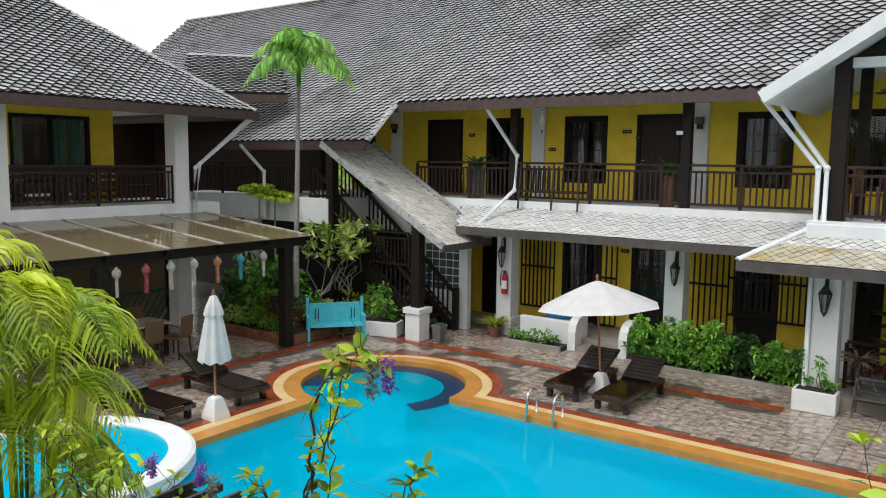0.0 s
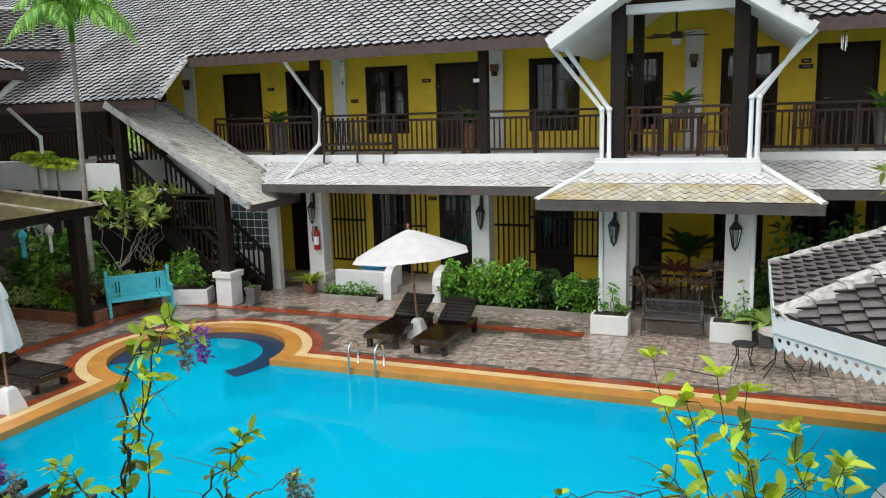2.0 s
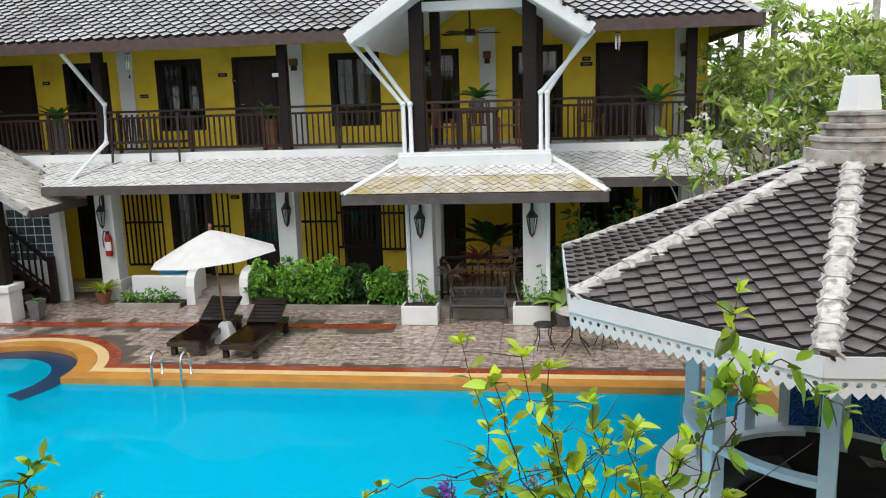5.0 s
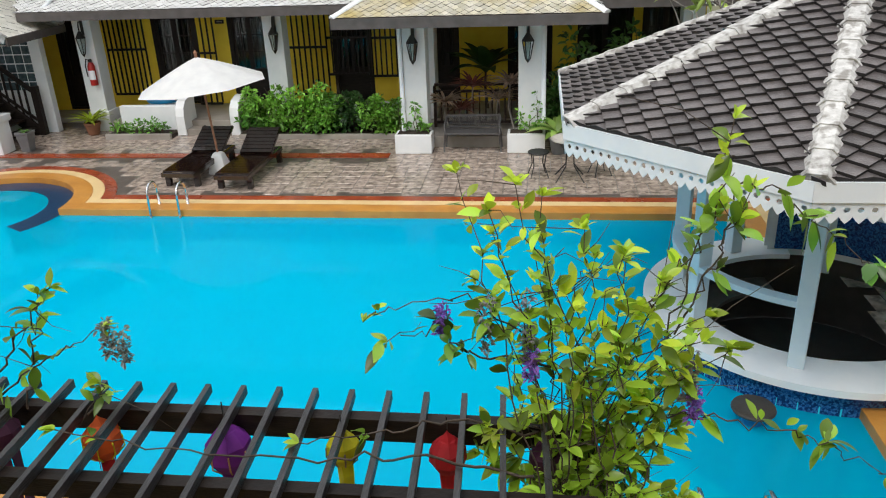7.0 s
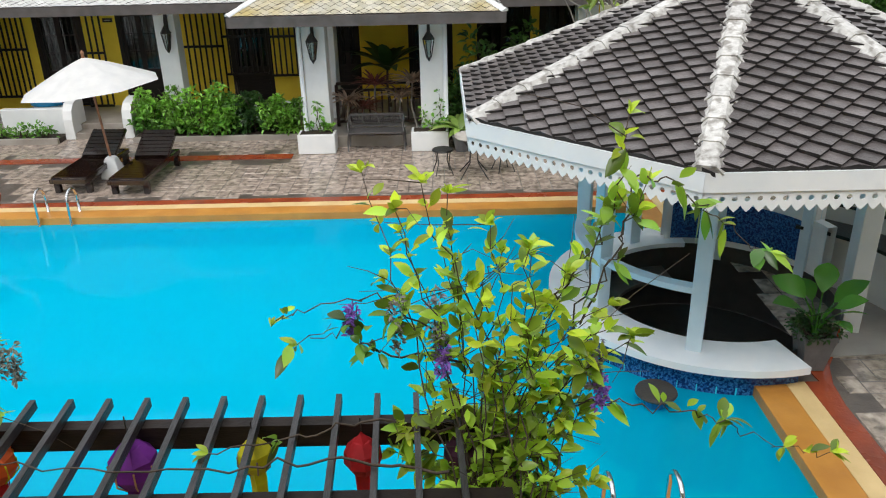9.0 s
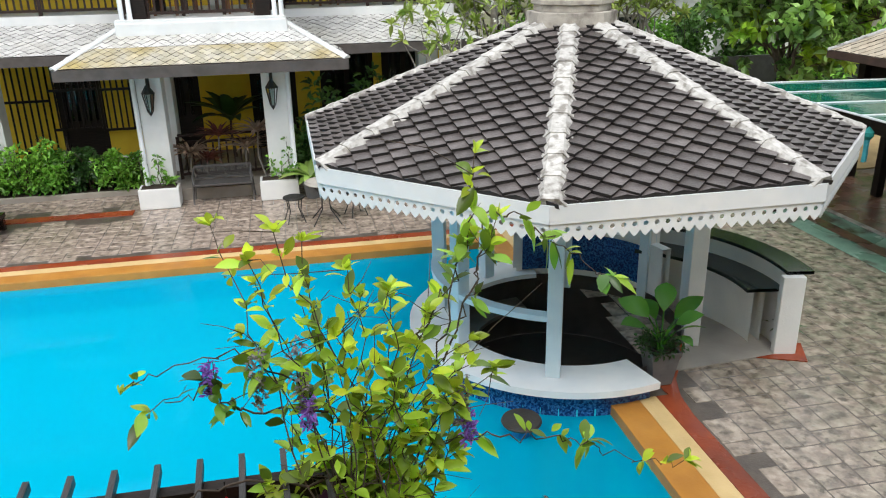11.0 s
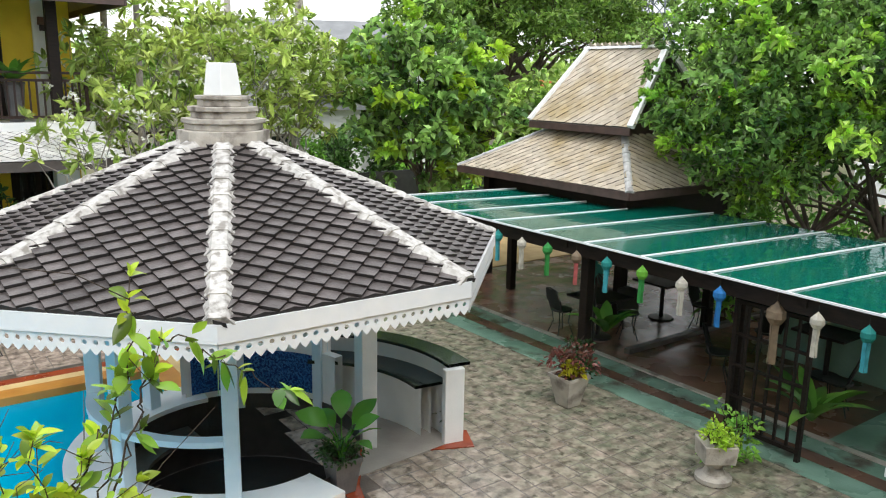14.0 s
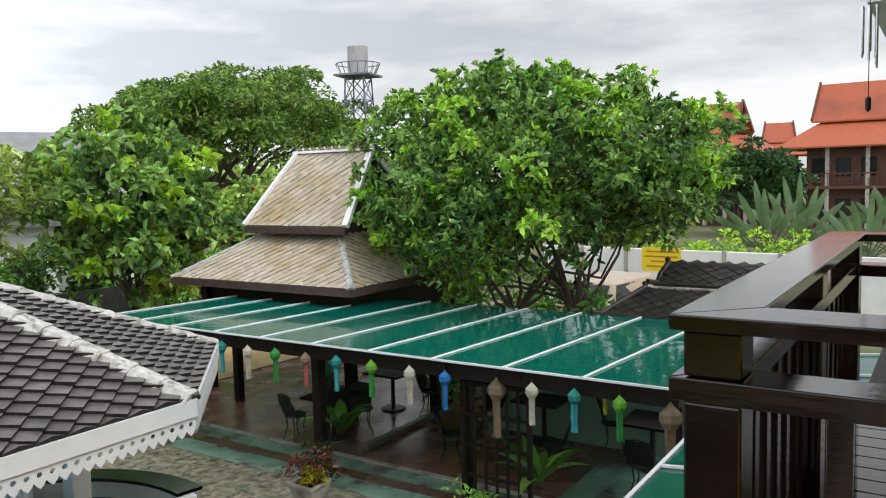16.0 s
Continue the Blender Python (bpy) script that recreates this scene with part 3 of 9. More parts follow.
def lay_pavers():
    outer = pool_line(0.715)
    one = [None]
    deck = bpy.data.objects["pavement"]
    verts, faces = [], []
    rng = random.Random(5)
    singles = 300
    plans = (((0, 0, 0.4, 0.2), (0.4, 0, 0.2, 0.4), (0, 0.2, 0.2, 0.4), (0.2, 0.2, 0.2, 0.2), (0.2, 0.4, 0.4, 0.2)),
             ((0, 0, 0.6, 0.2), (0, 0.2, 0.25, 0.4), (0.25, 0.2, 0.35, 0.4)),
             ((0, 0, 0.3, 0.35), (0.3, 0, 0.3, 0.2), (0.3, 0.2, 0.3, 0.4), (0, 0.35, 0.3, 0.25)),
             ((0, 0, 0.2, 0.6), (0.2, 0, 0.4, 0.3), (0.2, 0.3, 0.2, 0.3), (0.4, 0.3, 0.2, 0.3)))
    spots = []
    for i in range(48):
        for j in range(31):
            for px_, py_, w, h in rng.choice(plans):
                spots.append((-20.0 + i * 0.6 + px_, 0.2 + j * 0.6 + (0.3 if i % 2 else 0.0) + py_, w, h))
    for x, y, w, h in spots:
            xa, xb, ya, yb = x + 0.005, x + w - 0.005, y + 0.005, y + h - 0.005
            cx, cy = (xa + xb) / 2, (ya + yb) / 2
            if any(inside(outer, p, q) for p in (xa, xb, cx) for q in (ya, yb)):
                continue
            if (xb > -13.02 and xa < -12.73 and 5.5 < cy < 14.56) or (yb > 14.27 and ya < 14.56 and -13 < cx < -2.9):
                continue
            if math.hypot(cx - KID[0], cy - KID[1]) < 1.75 or inside(RED_FLOOR, cx, cy):
                continue
            if cy > 16.2 and cx < 3.6 and not (-12.2 < cx < -9.6 and cy < 16.6):
                continue
            c, z = 0.004, rng.uniform(-0.0008, 0.0008) - 0.003
            vs = [(xa, ya, -0.0072), (xb, ya, -0.0072), (xb, yb, -0.0072), (xa, yb, -0.0072),
                  (xa + c, ya + c, z), (xb - c, ya + c, z), (xb - c, yb - c, z), (xa + c, yb - c, z)]
            fs = [(4, 5, 6, 7), (0, 1, 5, 4), (1, 2, 6, 5), (2, 3, 7, 6), (3, 0, 4, 7)]
            if singles > 0 and 4.0 < cx < 7.4 and 3.0 < cy < 7.0:
                key = (round(w, 2), round(h, 2))
                if one[0] is None:
                    one[0] = {}
                if key not in one[0]:
                    me = bpy.data.meshes.new("paving_stone")
                    me.from_pydata([(p[0] - cx, p[1] - cy, p[2]) for p in vs], [], fs)
                    me.materials.append(STONE_ONE)
                    one[0][key] = me
                ob = new("paving_stone", one[0][key])
                ob.parent = deck
                ob.location = (cx, cy, z)
                singles -= 1
                continue
            k = len(verts)
            verts += vs
            faces += [tuple(i + k for i in f) for f in fs]
    ob = part("paving_stones", (verts, [], faces), STONE, deck)
    ob["kind"] = "stuff"


bm = bmesh.new()
poly_prism(bm, RED_FLOOR, -0.011, 0.006)
solo("bar_floor_trim", bm, REDBAND, "brick-red band leading round the pool bar", "paving line", kind="structure")

# raised whirlpool with a white rim
spa = thing("round_whirlpool", "small round pool with a white rim beside the terrace", "pool", (KID[0], KID[1], 0))
part("rim", lathe(bmesh.new(), [(1.42, -0.05), (1.42, 0.13), (1.46, 0.16), (1.74, 0.16), (1.80, 0.13), (1.80, -0.05)], n=56), WHITE, spa, "white painted rim", smooth=False)
part("basin", lathe(bmesh.new(), [(1.42, 0.03), (0.0, 0.03)], n=40), POOLPAINT, spa)
part("water", lathe(bmesh.new(), [(1.43, 0.10), (0.0, 0.10)], n=40), WATER, spa).visible_shadow = False


# ---------------------------------------------------------------- building parts
def holed_wall(name, axis, at, th, a0, a1, z0, z1, holes, material, label):
    """A wall along x (axis 'y' = at) or along y (axis 'x' = at) with openings (a, b, low, high) cut through."""
    bm = bmesh.new()
    cuts = sorted({a0, a1, *[h[0] for h in holes], *[h[1] for h in holes]})
    for a, b in zip(cuts, cuts[1:]):
        m_ = (a + b) / 2
        spans = sorted((h[2], h[3]) for h in holes if h[0] < m_ < h[1])
        z = z0
        for lo, hi in [*spans, (z1, z1)]:
            if lo > z + 1e-4:
                if axis == "y":
                    box(bm, a, at, z, b, at + th, lo)
                else:
                    box(bm, at, a, z, at + th, b, lo)
            z = hi
    bmesh.ops.remove_doubles(bm, verts=bm.verts[:], dist=1e-4)
    return solo(name, bm, material, label, "wall", kind="structure")


CURTAIN = mat("dark_curtain", (0.05, 0.045, 0.04), (0.03, 0.028, 0.026), 0.9, 3, stretch=(8, 8, 0.3), bump=0.2)
# brown darkened to hold the dimness of unlit rooms and the wing's shade
ROOMWALL = mat("room_wall_painted_dim", (0.25, 0.2, 0.12), (0.2, 0.16, 0.1), 0.9, 2, bump=0.1)


def window_unit(name, x0, x1, z0, z1, y, label, rows=4, cols=2, door=False):
    """A dark-framed window or glazed door in a wall that faces -y."""
    ob = thing(name, label, "door" if door else "window", (x0, y, z0), kind="structure")
    w, h, f = x1 - x0, z1 - z0, 0.10
    part("window_frame" if not door else "door_frame", boxes((0, -0.04, 0, f, 0.10, h), (w - f, -0.04, 0, w, 0.10, h), (f, -0.04, h - f, w - f, 0.10, h), (f, -0.04, 0, w - f, 0.10, 0.06)), DARK, ob, bevel=0.006)
    half = (w - 2 * f) / cols
    for c in range(cols):
        xa = f + c * half
        s = 0.055
        leaf = boxes((xa, 0.0, 0.06, xa + s, 0.05, h - f), (xa + half - s, 0.0, 0.06, xa + half, 0.05, h - f), (xa + s, 0.0, h - f - s, xa + half - s, 0.05, h - f), (xa + s, 0.0, 0.06, xa + half - s, 0.05, 0.06 + (0.75 if door else s)))
        bot = 0.06 + (0.75 if door else s)
        for r in range(1, rows):
            z = bot + (h - f - s - bot) * r / rows
            box(leaf, xa + s, 0.008, z - 0.012, xa + half - s, 0.042, z + 0.012)
        box(leaf, xa + half / 2 - 0.012, 0.010, bot, xa + half / 2 + 0.012, 0.040, h - f - s)
        lf = part("sash" if not door else "door_leaf", leaf, DARK, ob)
        gl = part("pane", boxes((xa + s, 0.022, bot, xa + half - s, 0.028, h - f - s)), GLASS, lf)
        gl.visible_shadow = False
    cur = bmesh.new()
    n = 22
    vs = [[cur.verts.new((f + (w - 2 * f) * k / n, 0.17 + 0.03 * math.sin(k * 1.9), z)) for z in (0.05, h - 0.1)] for k in range(n + 1)]
    for a, b in zip(vs, vs[1:]):
        cur.faces.new((a[0], b[0], b[1], a[1]))
    part("curtain", cur, CURTAIN, ob, "dark curtain behind the glass")
    return ob


def plank_door(name, x0, x1, z0, z1, y, label, handle=True):
    ob = thing(name, label, "door", (x0, y, z0), kind="structure")
    w, h, f = x1 - x0, z1 - z0, 0.11
    part("door_frame", boxes((0, -0.04, 0, f, 0.12, h), (w - f, -0.04, 0, w, 0.12, h), (f, -0.04, h - f, w - f, 0.12, h)), DARK, ob, bevel=0.006)
    lf = part("door_leaf", boxes((f, 0.0, 0.01, w - f, 0.05, h - f)), RAILWOOD, ob)
    rows = [(0.15, 0.75), (0.85, 1.35), (1.45, h - f - 0.12)]
    half = (w - 2 * f) / 2
    for c in range(2):
        for a, b in rows:
            part("panel", boxes((f + c * half + 0.08, -0.012, a, f + (c + 1) * half - 0.08, 0.0, b)), RAILWOOD, lf, bevel=0.008)
    if handle:
        part("door_handle", tube(bmesh.new(), [(f + 0.06, -0.0, 1.0), (f + 0.06, -0.05, 1.0), (f + 0.16, -0.05, 1.0)], 0.012), STEEL, lf)
    return ob


MESHES = {}


def railing(name, a, b, z, label, height=0.95, step=0.125, wood=None, posts=1.6):
    """A wooden balcony railing from plan point a to b on a floor at height z."""
    wood = wood or RAILWOOD
    (xa, ya), (xb, yb) = a, b
    length = math.hypot(xb - xa, yb - ya)
    ob = thing(name, label, "railing", (xa, ya, z), math.degrees(math.atan2(yb - ya, xb - xa)))
    part("top_rail", boxes((0, -0.04, height - 0.05, length, 0.04, height)), wood, ob, bevel=0.008)
    part("upper_rail", boxes((0, -0.02, height - 0.19, length, 0.02, height - 0.14)), wood, ob)
    part("lower_rail", boxes((0, -0.02, 0.07, length, 0.02, 0.12)), wood, ob)
    n = max(2, int(length / step))
    key = ("baluster", round(height, 2), wood.name)
    if key not in MESHES:
        me = bpy.data.meshes.new("baluster")
        t = boxes((-0.016, -0.016, 0.12, 0.016, 0.016, height - 0.19))
        t.to_mesh(me)
        t.free()
        me.materials.append(wood)
        MESHES[key] = me
    for k in range(1, n):
        o = new("baluster", MESHES[key])
        o.parent, o.location = ob, (length * k / n, 0, 0)
    m_ = max(1, round(length / posts))
    for k in range(m_ + 1):
        x = length * k / m_
        part("post", boxes((x - 0.03, -0.03, 0, x + 0.03, 0.03, height - 0.05)), wood, ob)
    return ob


# ---------------------------------------------------------------- the long two-storey building
YW, ZF, YF = 18.8, 3.35, 16.6           # door wall, upper floor level, balcony edge
K = 0.94
UP = [("door", -14.14, -12.87, 0), ("win", -12.06, -10.85, 0), ("win", -9.60, -8.38, 1), ("door", -7.60, -6.42, 0), ("win", -5.15, -3.91, 1), ("win", -3.18, -1.99, 1), ("win", -0.74, 0.44, 0), ("door", 1.19, 2.37, 0)]
holes_up = [(a, b, ZF + (0.42 if s else 0.02), ZF + 2.16) for k, a, b, s in UP]
holed_wall("wall_upper", "y", YW, 0.2, -17.2, 3.5, ZF, 6.75, holes_up, YELLOW, "yellow plastered wall of the upper gallery")
for (k, a, b, s), (_, _, lo, hi) in zip(UP, holes_up):
    if k == "door":
        plank_door("door_upper", a, b, lo, hi, YW + 0.03, "dark panelled wooden room door on the gallery, closed")
    else:
        window_unit("window_upper", a, b, lo, hi, YW + 0.03, "dark-framed glazed window with small panes on the gallery")
YG = 18.0
GH = [(-11.60, -10.95, 0.14, 2.35), (-9.15, -8.08, 0.26, 2.4), (-7.28, -6.30, 0.26, 2.4), (-4.80, -3.86, 0.26, 2.4), (-2.43, -1.85, 0.26, 2.4), (-0.75, 0.25, 0.26, 2.4), (0.8, 2.0, 0.26, 2.4), (2.2, 3.2, 0.26, 2.4)]
holed_wall("wall_lower", "y", YG, 0.2, -17.2, 3.5, 0.0, ZF - 0.3, GH, YELLOW, "yellow plastered wall behind the ground-floor terrace")
for a, b, lo, hi in GH:
    window_unit("door_lower", a, b, lo, hi, YG + 0.03, "dark glazed double door with small panes on the terrace", 3, 2, True)


def bar_screen(x0, x1, z0, z1, y):
    ob = thing("bar_screen", "dark wooden screen of upright bars in front of the terrace wall", "window grille", (x0, y, z0), group="bar screens")
    w, h = x1 - x0, z1 - z0
    for z in (0.0, h * 0.55, h - 0.05):
        part("rail", boxes((0, -0.02, z, w, 0.02, z + 0.05)), DARK, ob)
    n = max(3, round(w / 0.125))
    for k in range(n + 1):
        x = w * k / n
        part("bar", boxes((x - 0.017, -0.015, 0.05, x + 0.017, 0.015, h - 0.05)), DARK, ob)


for x0, x1, z0, z1 in ((-10.15, -9.2, 0.55, 2.45), (-5.75, -4.85, 0.5, 2.45), (-4.85, -3.9, 0.95, 2.45), (-3.84, -3.0, 0.9, 2.45), (-8.05, -7.5, 0.3, 2.45)):
    bar_screen(x0, x1, z0, z1, YG - 0.35)
bm = boxes((-5.4, 16.5, 0.25, -2.65, 16.62, 0.58))
solo("terrace_parapet", bm, WHITE, "low white parapet at the front of the terrace", "wall", kind="structure", bevel=0.01)
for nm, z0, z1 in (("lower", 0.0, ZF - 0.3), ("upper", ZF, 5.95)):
    solo("room_wall_" + nm, boxes((-17.2, 23.0, z0, 3.5, 23.2, z1), (-17.4, 19.0, z0, -17.2, 23.2, z1)), ROOMWALL, "inner walls of the rooms, dimness put into their colour", "wall", kind="structure")
solo("wall_east", boxes((3.5, 18.8, 0.0, 3.7, 23.2, 5.95)), YELLOW, "yellow end wall of the long building", "wall", kind="structure")
solo("floor_upper", boxes((-17.2, YF, ZF - 0.3, 3.6, 23.2, ZF), (-2.78, 14.72, ZF - 0.3, 0.12, YF, ZF)), WHITE, "white painted floor slab of the gallery with its edge band", "floor", kind="structure", bevel=0.01)
solo("floor_lower", boxes((-9.6, 16.3, -0.01, 3.6, 23.2, 0.25), (-13.5, 17.2, -0.01, -9.6, 23.2, 0.12)), CONCRETE, "worn concrete terrace floor, a step above the deck", "floor", kind="structure", bevel=0.01)
solo("ceiling_upper", boxes((-17.2, 16.35, 5.95, -3.45, 23.2, 6.0), (0.75, 16.35, 5.95, 3.6, 23.2, 6.0)), WHITE, "white boarded ceiling over the gallery", "ceiling", kind="structure")
# pilasters on the gallery wall
for x in (-15.3, -10.35, -5.98, -1.31, 3.15):
    solo("pilaster", boxes((x - 0.19, YW - 0.10, ZF, x + 0.19, YW - 0.002, 5.95)), WHITE, "white pilaster on the yellow gallery wall", "pilaster", "gallery pilasters", "structure", bevel=0.008)
# dark posts of the gallery
for x in (-14.6, -9.9, -5.62, 2.97):
    solo("gallery_post", boxes((x - 0.10, YF + 0.04, ZF, x + 0.10, YF + 0.24, 6.0)), DARK, "dark wooden post carrying the gallery roof", "post", "gallery posts", "structure", bevel=0.012)
for x in (-2.38, -0.26):
    solo("porch_post", boxes((x - 0.13, 14.86, ZF, x + 0.13, 15.12, 6.3)), DARK, "thick dark wooden post of the gabled balcony", "post", "porch posts", "structure", bevel=0.015)
    solo("porch_inner_post", boxes((x + 0.05, 16.4, ZF, x + 0.25, 16.6, 6.2)), DARK, "dark wooden post behind the gabled balcony", "post", "porch posts", "structure", bevel=0.012)
# white ground-floor columns
for x, y in ((-9.95, 16.62), (-5.66, 16.62), (3.0, 16.62)):
    solo("column", boxes((x - 0.21, y - 0.2, 0.0, x + 0.21, y + 0.2, ZF - 0.3), (x - 0.25, y - 0.24, 0.0, x + 0.25, y + 0.24, 0.45)), WHITE, "white square column of the ground-floor terrace", "column", "terrace columns", "structure", bevel=0.012)
for x in (-2.40, -0.20):
    solo("porch_column", boxes((x - 0.22, 14.86, 0.0, x + 0.22, 15.3, ZF - 0.3), (x - 0.25, 14.83, 0.0, x + 0.25, 15.33, 0.25)), WHITE, "white square porch column with a lantern", "column", "porch columns", "structure", bevel=0.012)
    solo("porch_wall_pier", boxes((x - 0.2, 16.3, 0.25, x + 0.2, 16.8, ZF - 0.3)), WHITE, "white pier at the back of the porch", "column", "porch columns", "structure", bevel=0.012)
solo("porch_floor", boxes((-2.7, 15.0, -0.01, 0.1, 16.3, 0.22)), CONCRETE, "concrete floor of the small porch", "floor", kind="structure", bevel=0.01)
railing("gallery_railing", (-12.9, YF + 0.1), (-2.75, YF + 0.1), ZF, "brown wooden balcony railing with upright bars")
railing("gallery_railing", (0.12, YF + 0.1), (3.5, YF + 0.1), ZF, "brown wooden balcony railing with upright bars")
railing("porch_railing", (-2.24, 14.95), (-0.40, 14.95), ZF, "brown wooden railing of the gabled balcony")
railing("porch_railing", (-2.68, 16.5), (-2.68, 15.15), ZF, "brown wooden side railing of the gabled balcony")
railing("porch_railing", (0.04, 15.15), (0.04, 16.5), ZF, "brown wooden side railing of the gabled balcony")
railing("porch_ground_railing", (-2.15, 15.75), (-0.45, 15.75), 0.22, "dark wooden railing in front of the ground-floor porch", 0.9)

# main roof
EY, EZ, RY, RZ = 15.7, 5.72, 20.6, 9.90
SL = math.hypot(RY - EY, RZ - EZ)
roof = thing("main_roof", "large grey tiled roof with pale ridges, wet and weathered", "roof", kind="structure")
LE, LY, LZ = -12.85, 14.55, 5.72 - (15.7 - 14.55) * (RZ - EZ) / (RY - EY)
HX = 4.05
bm = bmesh.new()
dn = 0.07


def slab(bm, pts, t=0.06):
    """A thin roof deck below the given corners."""
    lo = [bm.verts.new((p[0], p[1], p[2] - t)) for p in pts]
    hi = [bm.verts.new(p) for p in pts]
    bm.faces.new(hi)
    bm.faces.new(lo[::-1])
    for i in range(len(pts)):
        j = (i + 1) % len(pts)
        bm.faces.new((lo[i], lo[j], hi[j], hi[i]))
    return bm


GV = (-1.35, 17.08, EZ + 1.38 * (RZ - EZ) / (RY - EY))
GR_ = (-1.35, RY, RZ)
slab(bm, [(-28, EY, EZ), (-3.5, EY, EZ), GV, GR_, (-28, RY, RZ)])
slab(bm, [(0.8, EY, EZ), (HX, EY, EZ), (HX - 4.9, RY, RZ), GR_, GV])
slab(bm, [(-18.2, LY, LZ), (LE, LY, LZ), (LE, EY, EZ - 0.002), (-18.2, EY, EZ - 0.002)])
slab(bm, [(HX, EY, EZ), (HX, 2 * RY - EY, EZ), (HX - 4.9, RY, RZ)])
slab(bm, [(HX, 2 * RY - EY, EZ), (-28, 2 * RY - EY, EZ), (-28, RY, RZ), (HX - 4.9, RY, RZ)])
part("roof_deck", bm, GREYBEAM, roof)
up_v = (0, RY - EY, RZ - EZ)
mf = roof_plane((0, EY, EZ + 0.01), (1, 0, 0), up_v)
ext = math.hypot(EY - LY, EZ - LZ)
front = [(-28, 0), (-18.2, 0), (-18.2, -ext), (LE, -ext), (LE, 0), (-3.55, 0), (-1.35, 1.75), (0.85, 0), (HX, 0), (HX - 4.9, SL), (-28, SL)]
lay_tiles(roof, mf, front, 0.125, 0.125, TILE_GREY, TILE_GREY_ONE, 300, lambda p: -8 < p.x < -3 and p.z < 6.9, 0.085, 0.07)
me_ = roof_plane((HX, EY, EZ + 0.01), (0, 1, 0), (-4.9, 0, RZ - EZ))
lay_tiles(roof, me_, [(0, 0), (9.8, 0), (4.9, SL)], 0.125, 0.125, TILE_GREY, lift=0.085, thick=0.07)
part("ridge_tile", ridge_cap(bmesh.new(), (HX, EY, EZ + 0.04), (HX - 4.9, RY, RZ + 0.04), 0.10), RIDGE_GREY, roof, "pale mortar ridge")
part("ridge_tile", ridge_cap(bmesh.new(), (-28, RY, RZ + 0.05), (HX - 4.9, RY, RZ + 0.05), 0.11), RIDGE_GREY, roof, "pale mortar ridge")
part("ridge_tile", ridge_cap(bmesh.new(), (LE, LY, LZ + 0.03), (LE, EY + 0.02, EZ + 0.05), 0.10, 0.22), RIDGE_GREY, roof, "pale verge tiles")
part("fascia", boxes((LE, EY - 0.05, EZ - 0.20, -3.5, EY - 0.01, EZ + 0.02), (0.8, EY - 0.05, EZ - 0.20, HX, EY - 0.01, EZ + 0.02), (-18.2, LY - 0.05, LZ - 0.2, LE, LY - 0.01, LZ + 0.02), (HX + 0.01, EY - 0.05, EZ - 0.20, HX + 0.05, 2 * RY - EY, EZ + 0.02)), FASCIA, roof, "brown metal gutter fascia")
part("soffit", boxes((LE, EY, EZ - 0.14, -3.45, 16.4, EZ - 0.10), (0.75, EY, EZ - 0.14, HX, 16.4, EZ - 0.10)), WHITE, roof, "white soffit boards")

# gable over the balcony
gable = thing("gable_roof", "small tiled gable roof with white bargeboards over the balcony", "roof", kind="structure")
GX, GZ, GE, GW, GY0, GY1 = -1.35, 6.95, 5.55, 2.2, 14.3, 17.15
for sgn in (-1, 1):
    L = math.hypot(GW, GZ - GE)
    m2 = roof_plane((GX + sgn * GW, GY0, GE + 0.01), (0, 1 if sgn > 0 else -1, 0), (-sgn * GW, 0, GZ - GE))
    pl = [(0, 0), (1.35, 0), (2.85, L), (0, L)] if sgn > 0 else [(-1.35, 0), (0, 0), (0, L), (-2.85, L)]
    lay_tiles(gable, m2, pl, 0.125, 0.125, TILE_GREY, lift=0.085, thick=0.07)
    x0, x1 = GX + sgn * GW, GX
    part("roof_deck", slab(bmesh.new(), [(x0, GY0, GE), (x0, GY0 + 1.4, GE), (x1, GY1, GZ), (x1, GY0, GZ)] if sgn < 0 else [(x0, GY0, GE), (x1, GY0, GZ), (x1, GY1, GZ), (x0, GY0 + 1.4, GE)]), WHITE, gable)
    part("bargeboard", beam(bmesh.new(), (x0, GY0 - 0.02, GE - 0.09), (x1, GY0 - 0.02, GZ - 0.09), 0.05, 0.22), WHITE, gable, "white bargeboard")
    part("ridge_tile", ridge_cap(bmesh.new(), (x0, GY0 + 0.08, GE + 0.03), (x1, GY0 + 0.08, GZ + 0.03), 0.10, 0.25), RIDGE_GREY, gable, "pale verge tiles")
    part("soffit_panel", slab(bmesh.new(), [(x0 + sgn * -0.1, GY0, GE - 0.16), (x0 - sgn * 0.1, 18.75, GE - 0.16), (x1, 18.75, GZ - 0.16), (x1, GY0, GZ - 0.16)], 0.03), WHITE, gable, "white boarded soffit")
gi = bmesh.new()
pts = [(-2.5, 6.12), (-0.15, 6.12), (-0.15, 6.18), (GX, 6.85), (-2.5, 6.18)]
lo = [gi.verts.new((x, 15.05, z)) for x, z in pts]
hi = [gi.verts.new((x, 15.11, z)) for x, z in pts]
gi.faces.new(lo)
gi.faces.new(hi[::-1])
for i in range(5):
    gi.faces.new((lo[i], hi[i], hi[(i + 1) % 5], lo[(i + 1) % 5]))
part("gable_infill", gi, DARK, gable, "dark boarded gable")
part("tie_beam", boxes((-2.5, 14.90, 5.95, -0.14, 15.08, 6.12)), WHITE, gable, "white tie beam", bevel=0.01)
part("ridge_tile", ridge_cap(bmesh.new(), (GX, GY0, GZ + 0.04), (GX, GY1, GZ + 0.04), 0.10), RIDGE_GREY, gable, "pale mortar ridge")

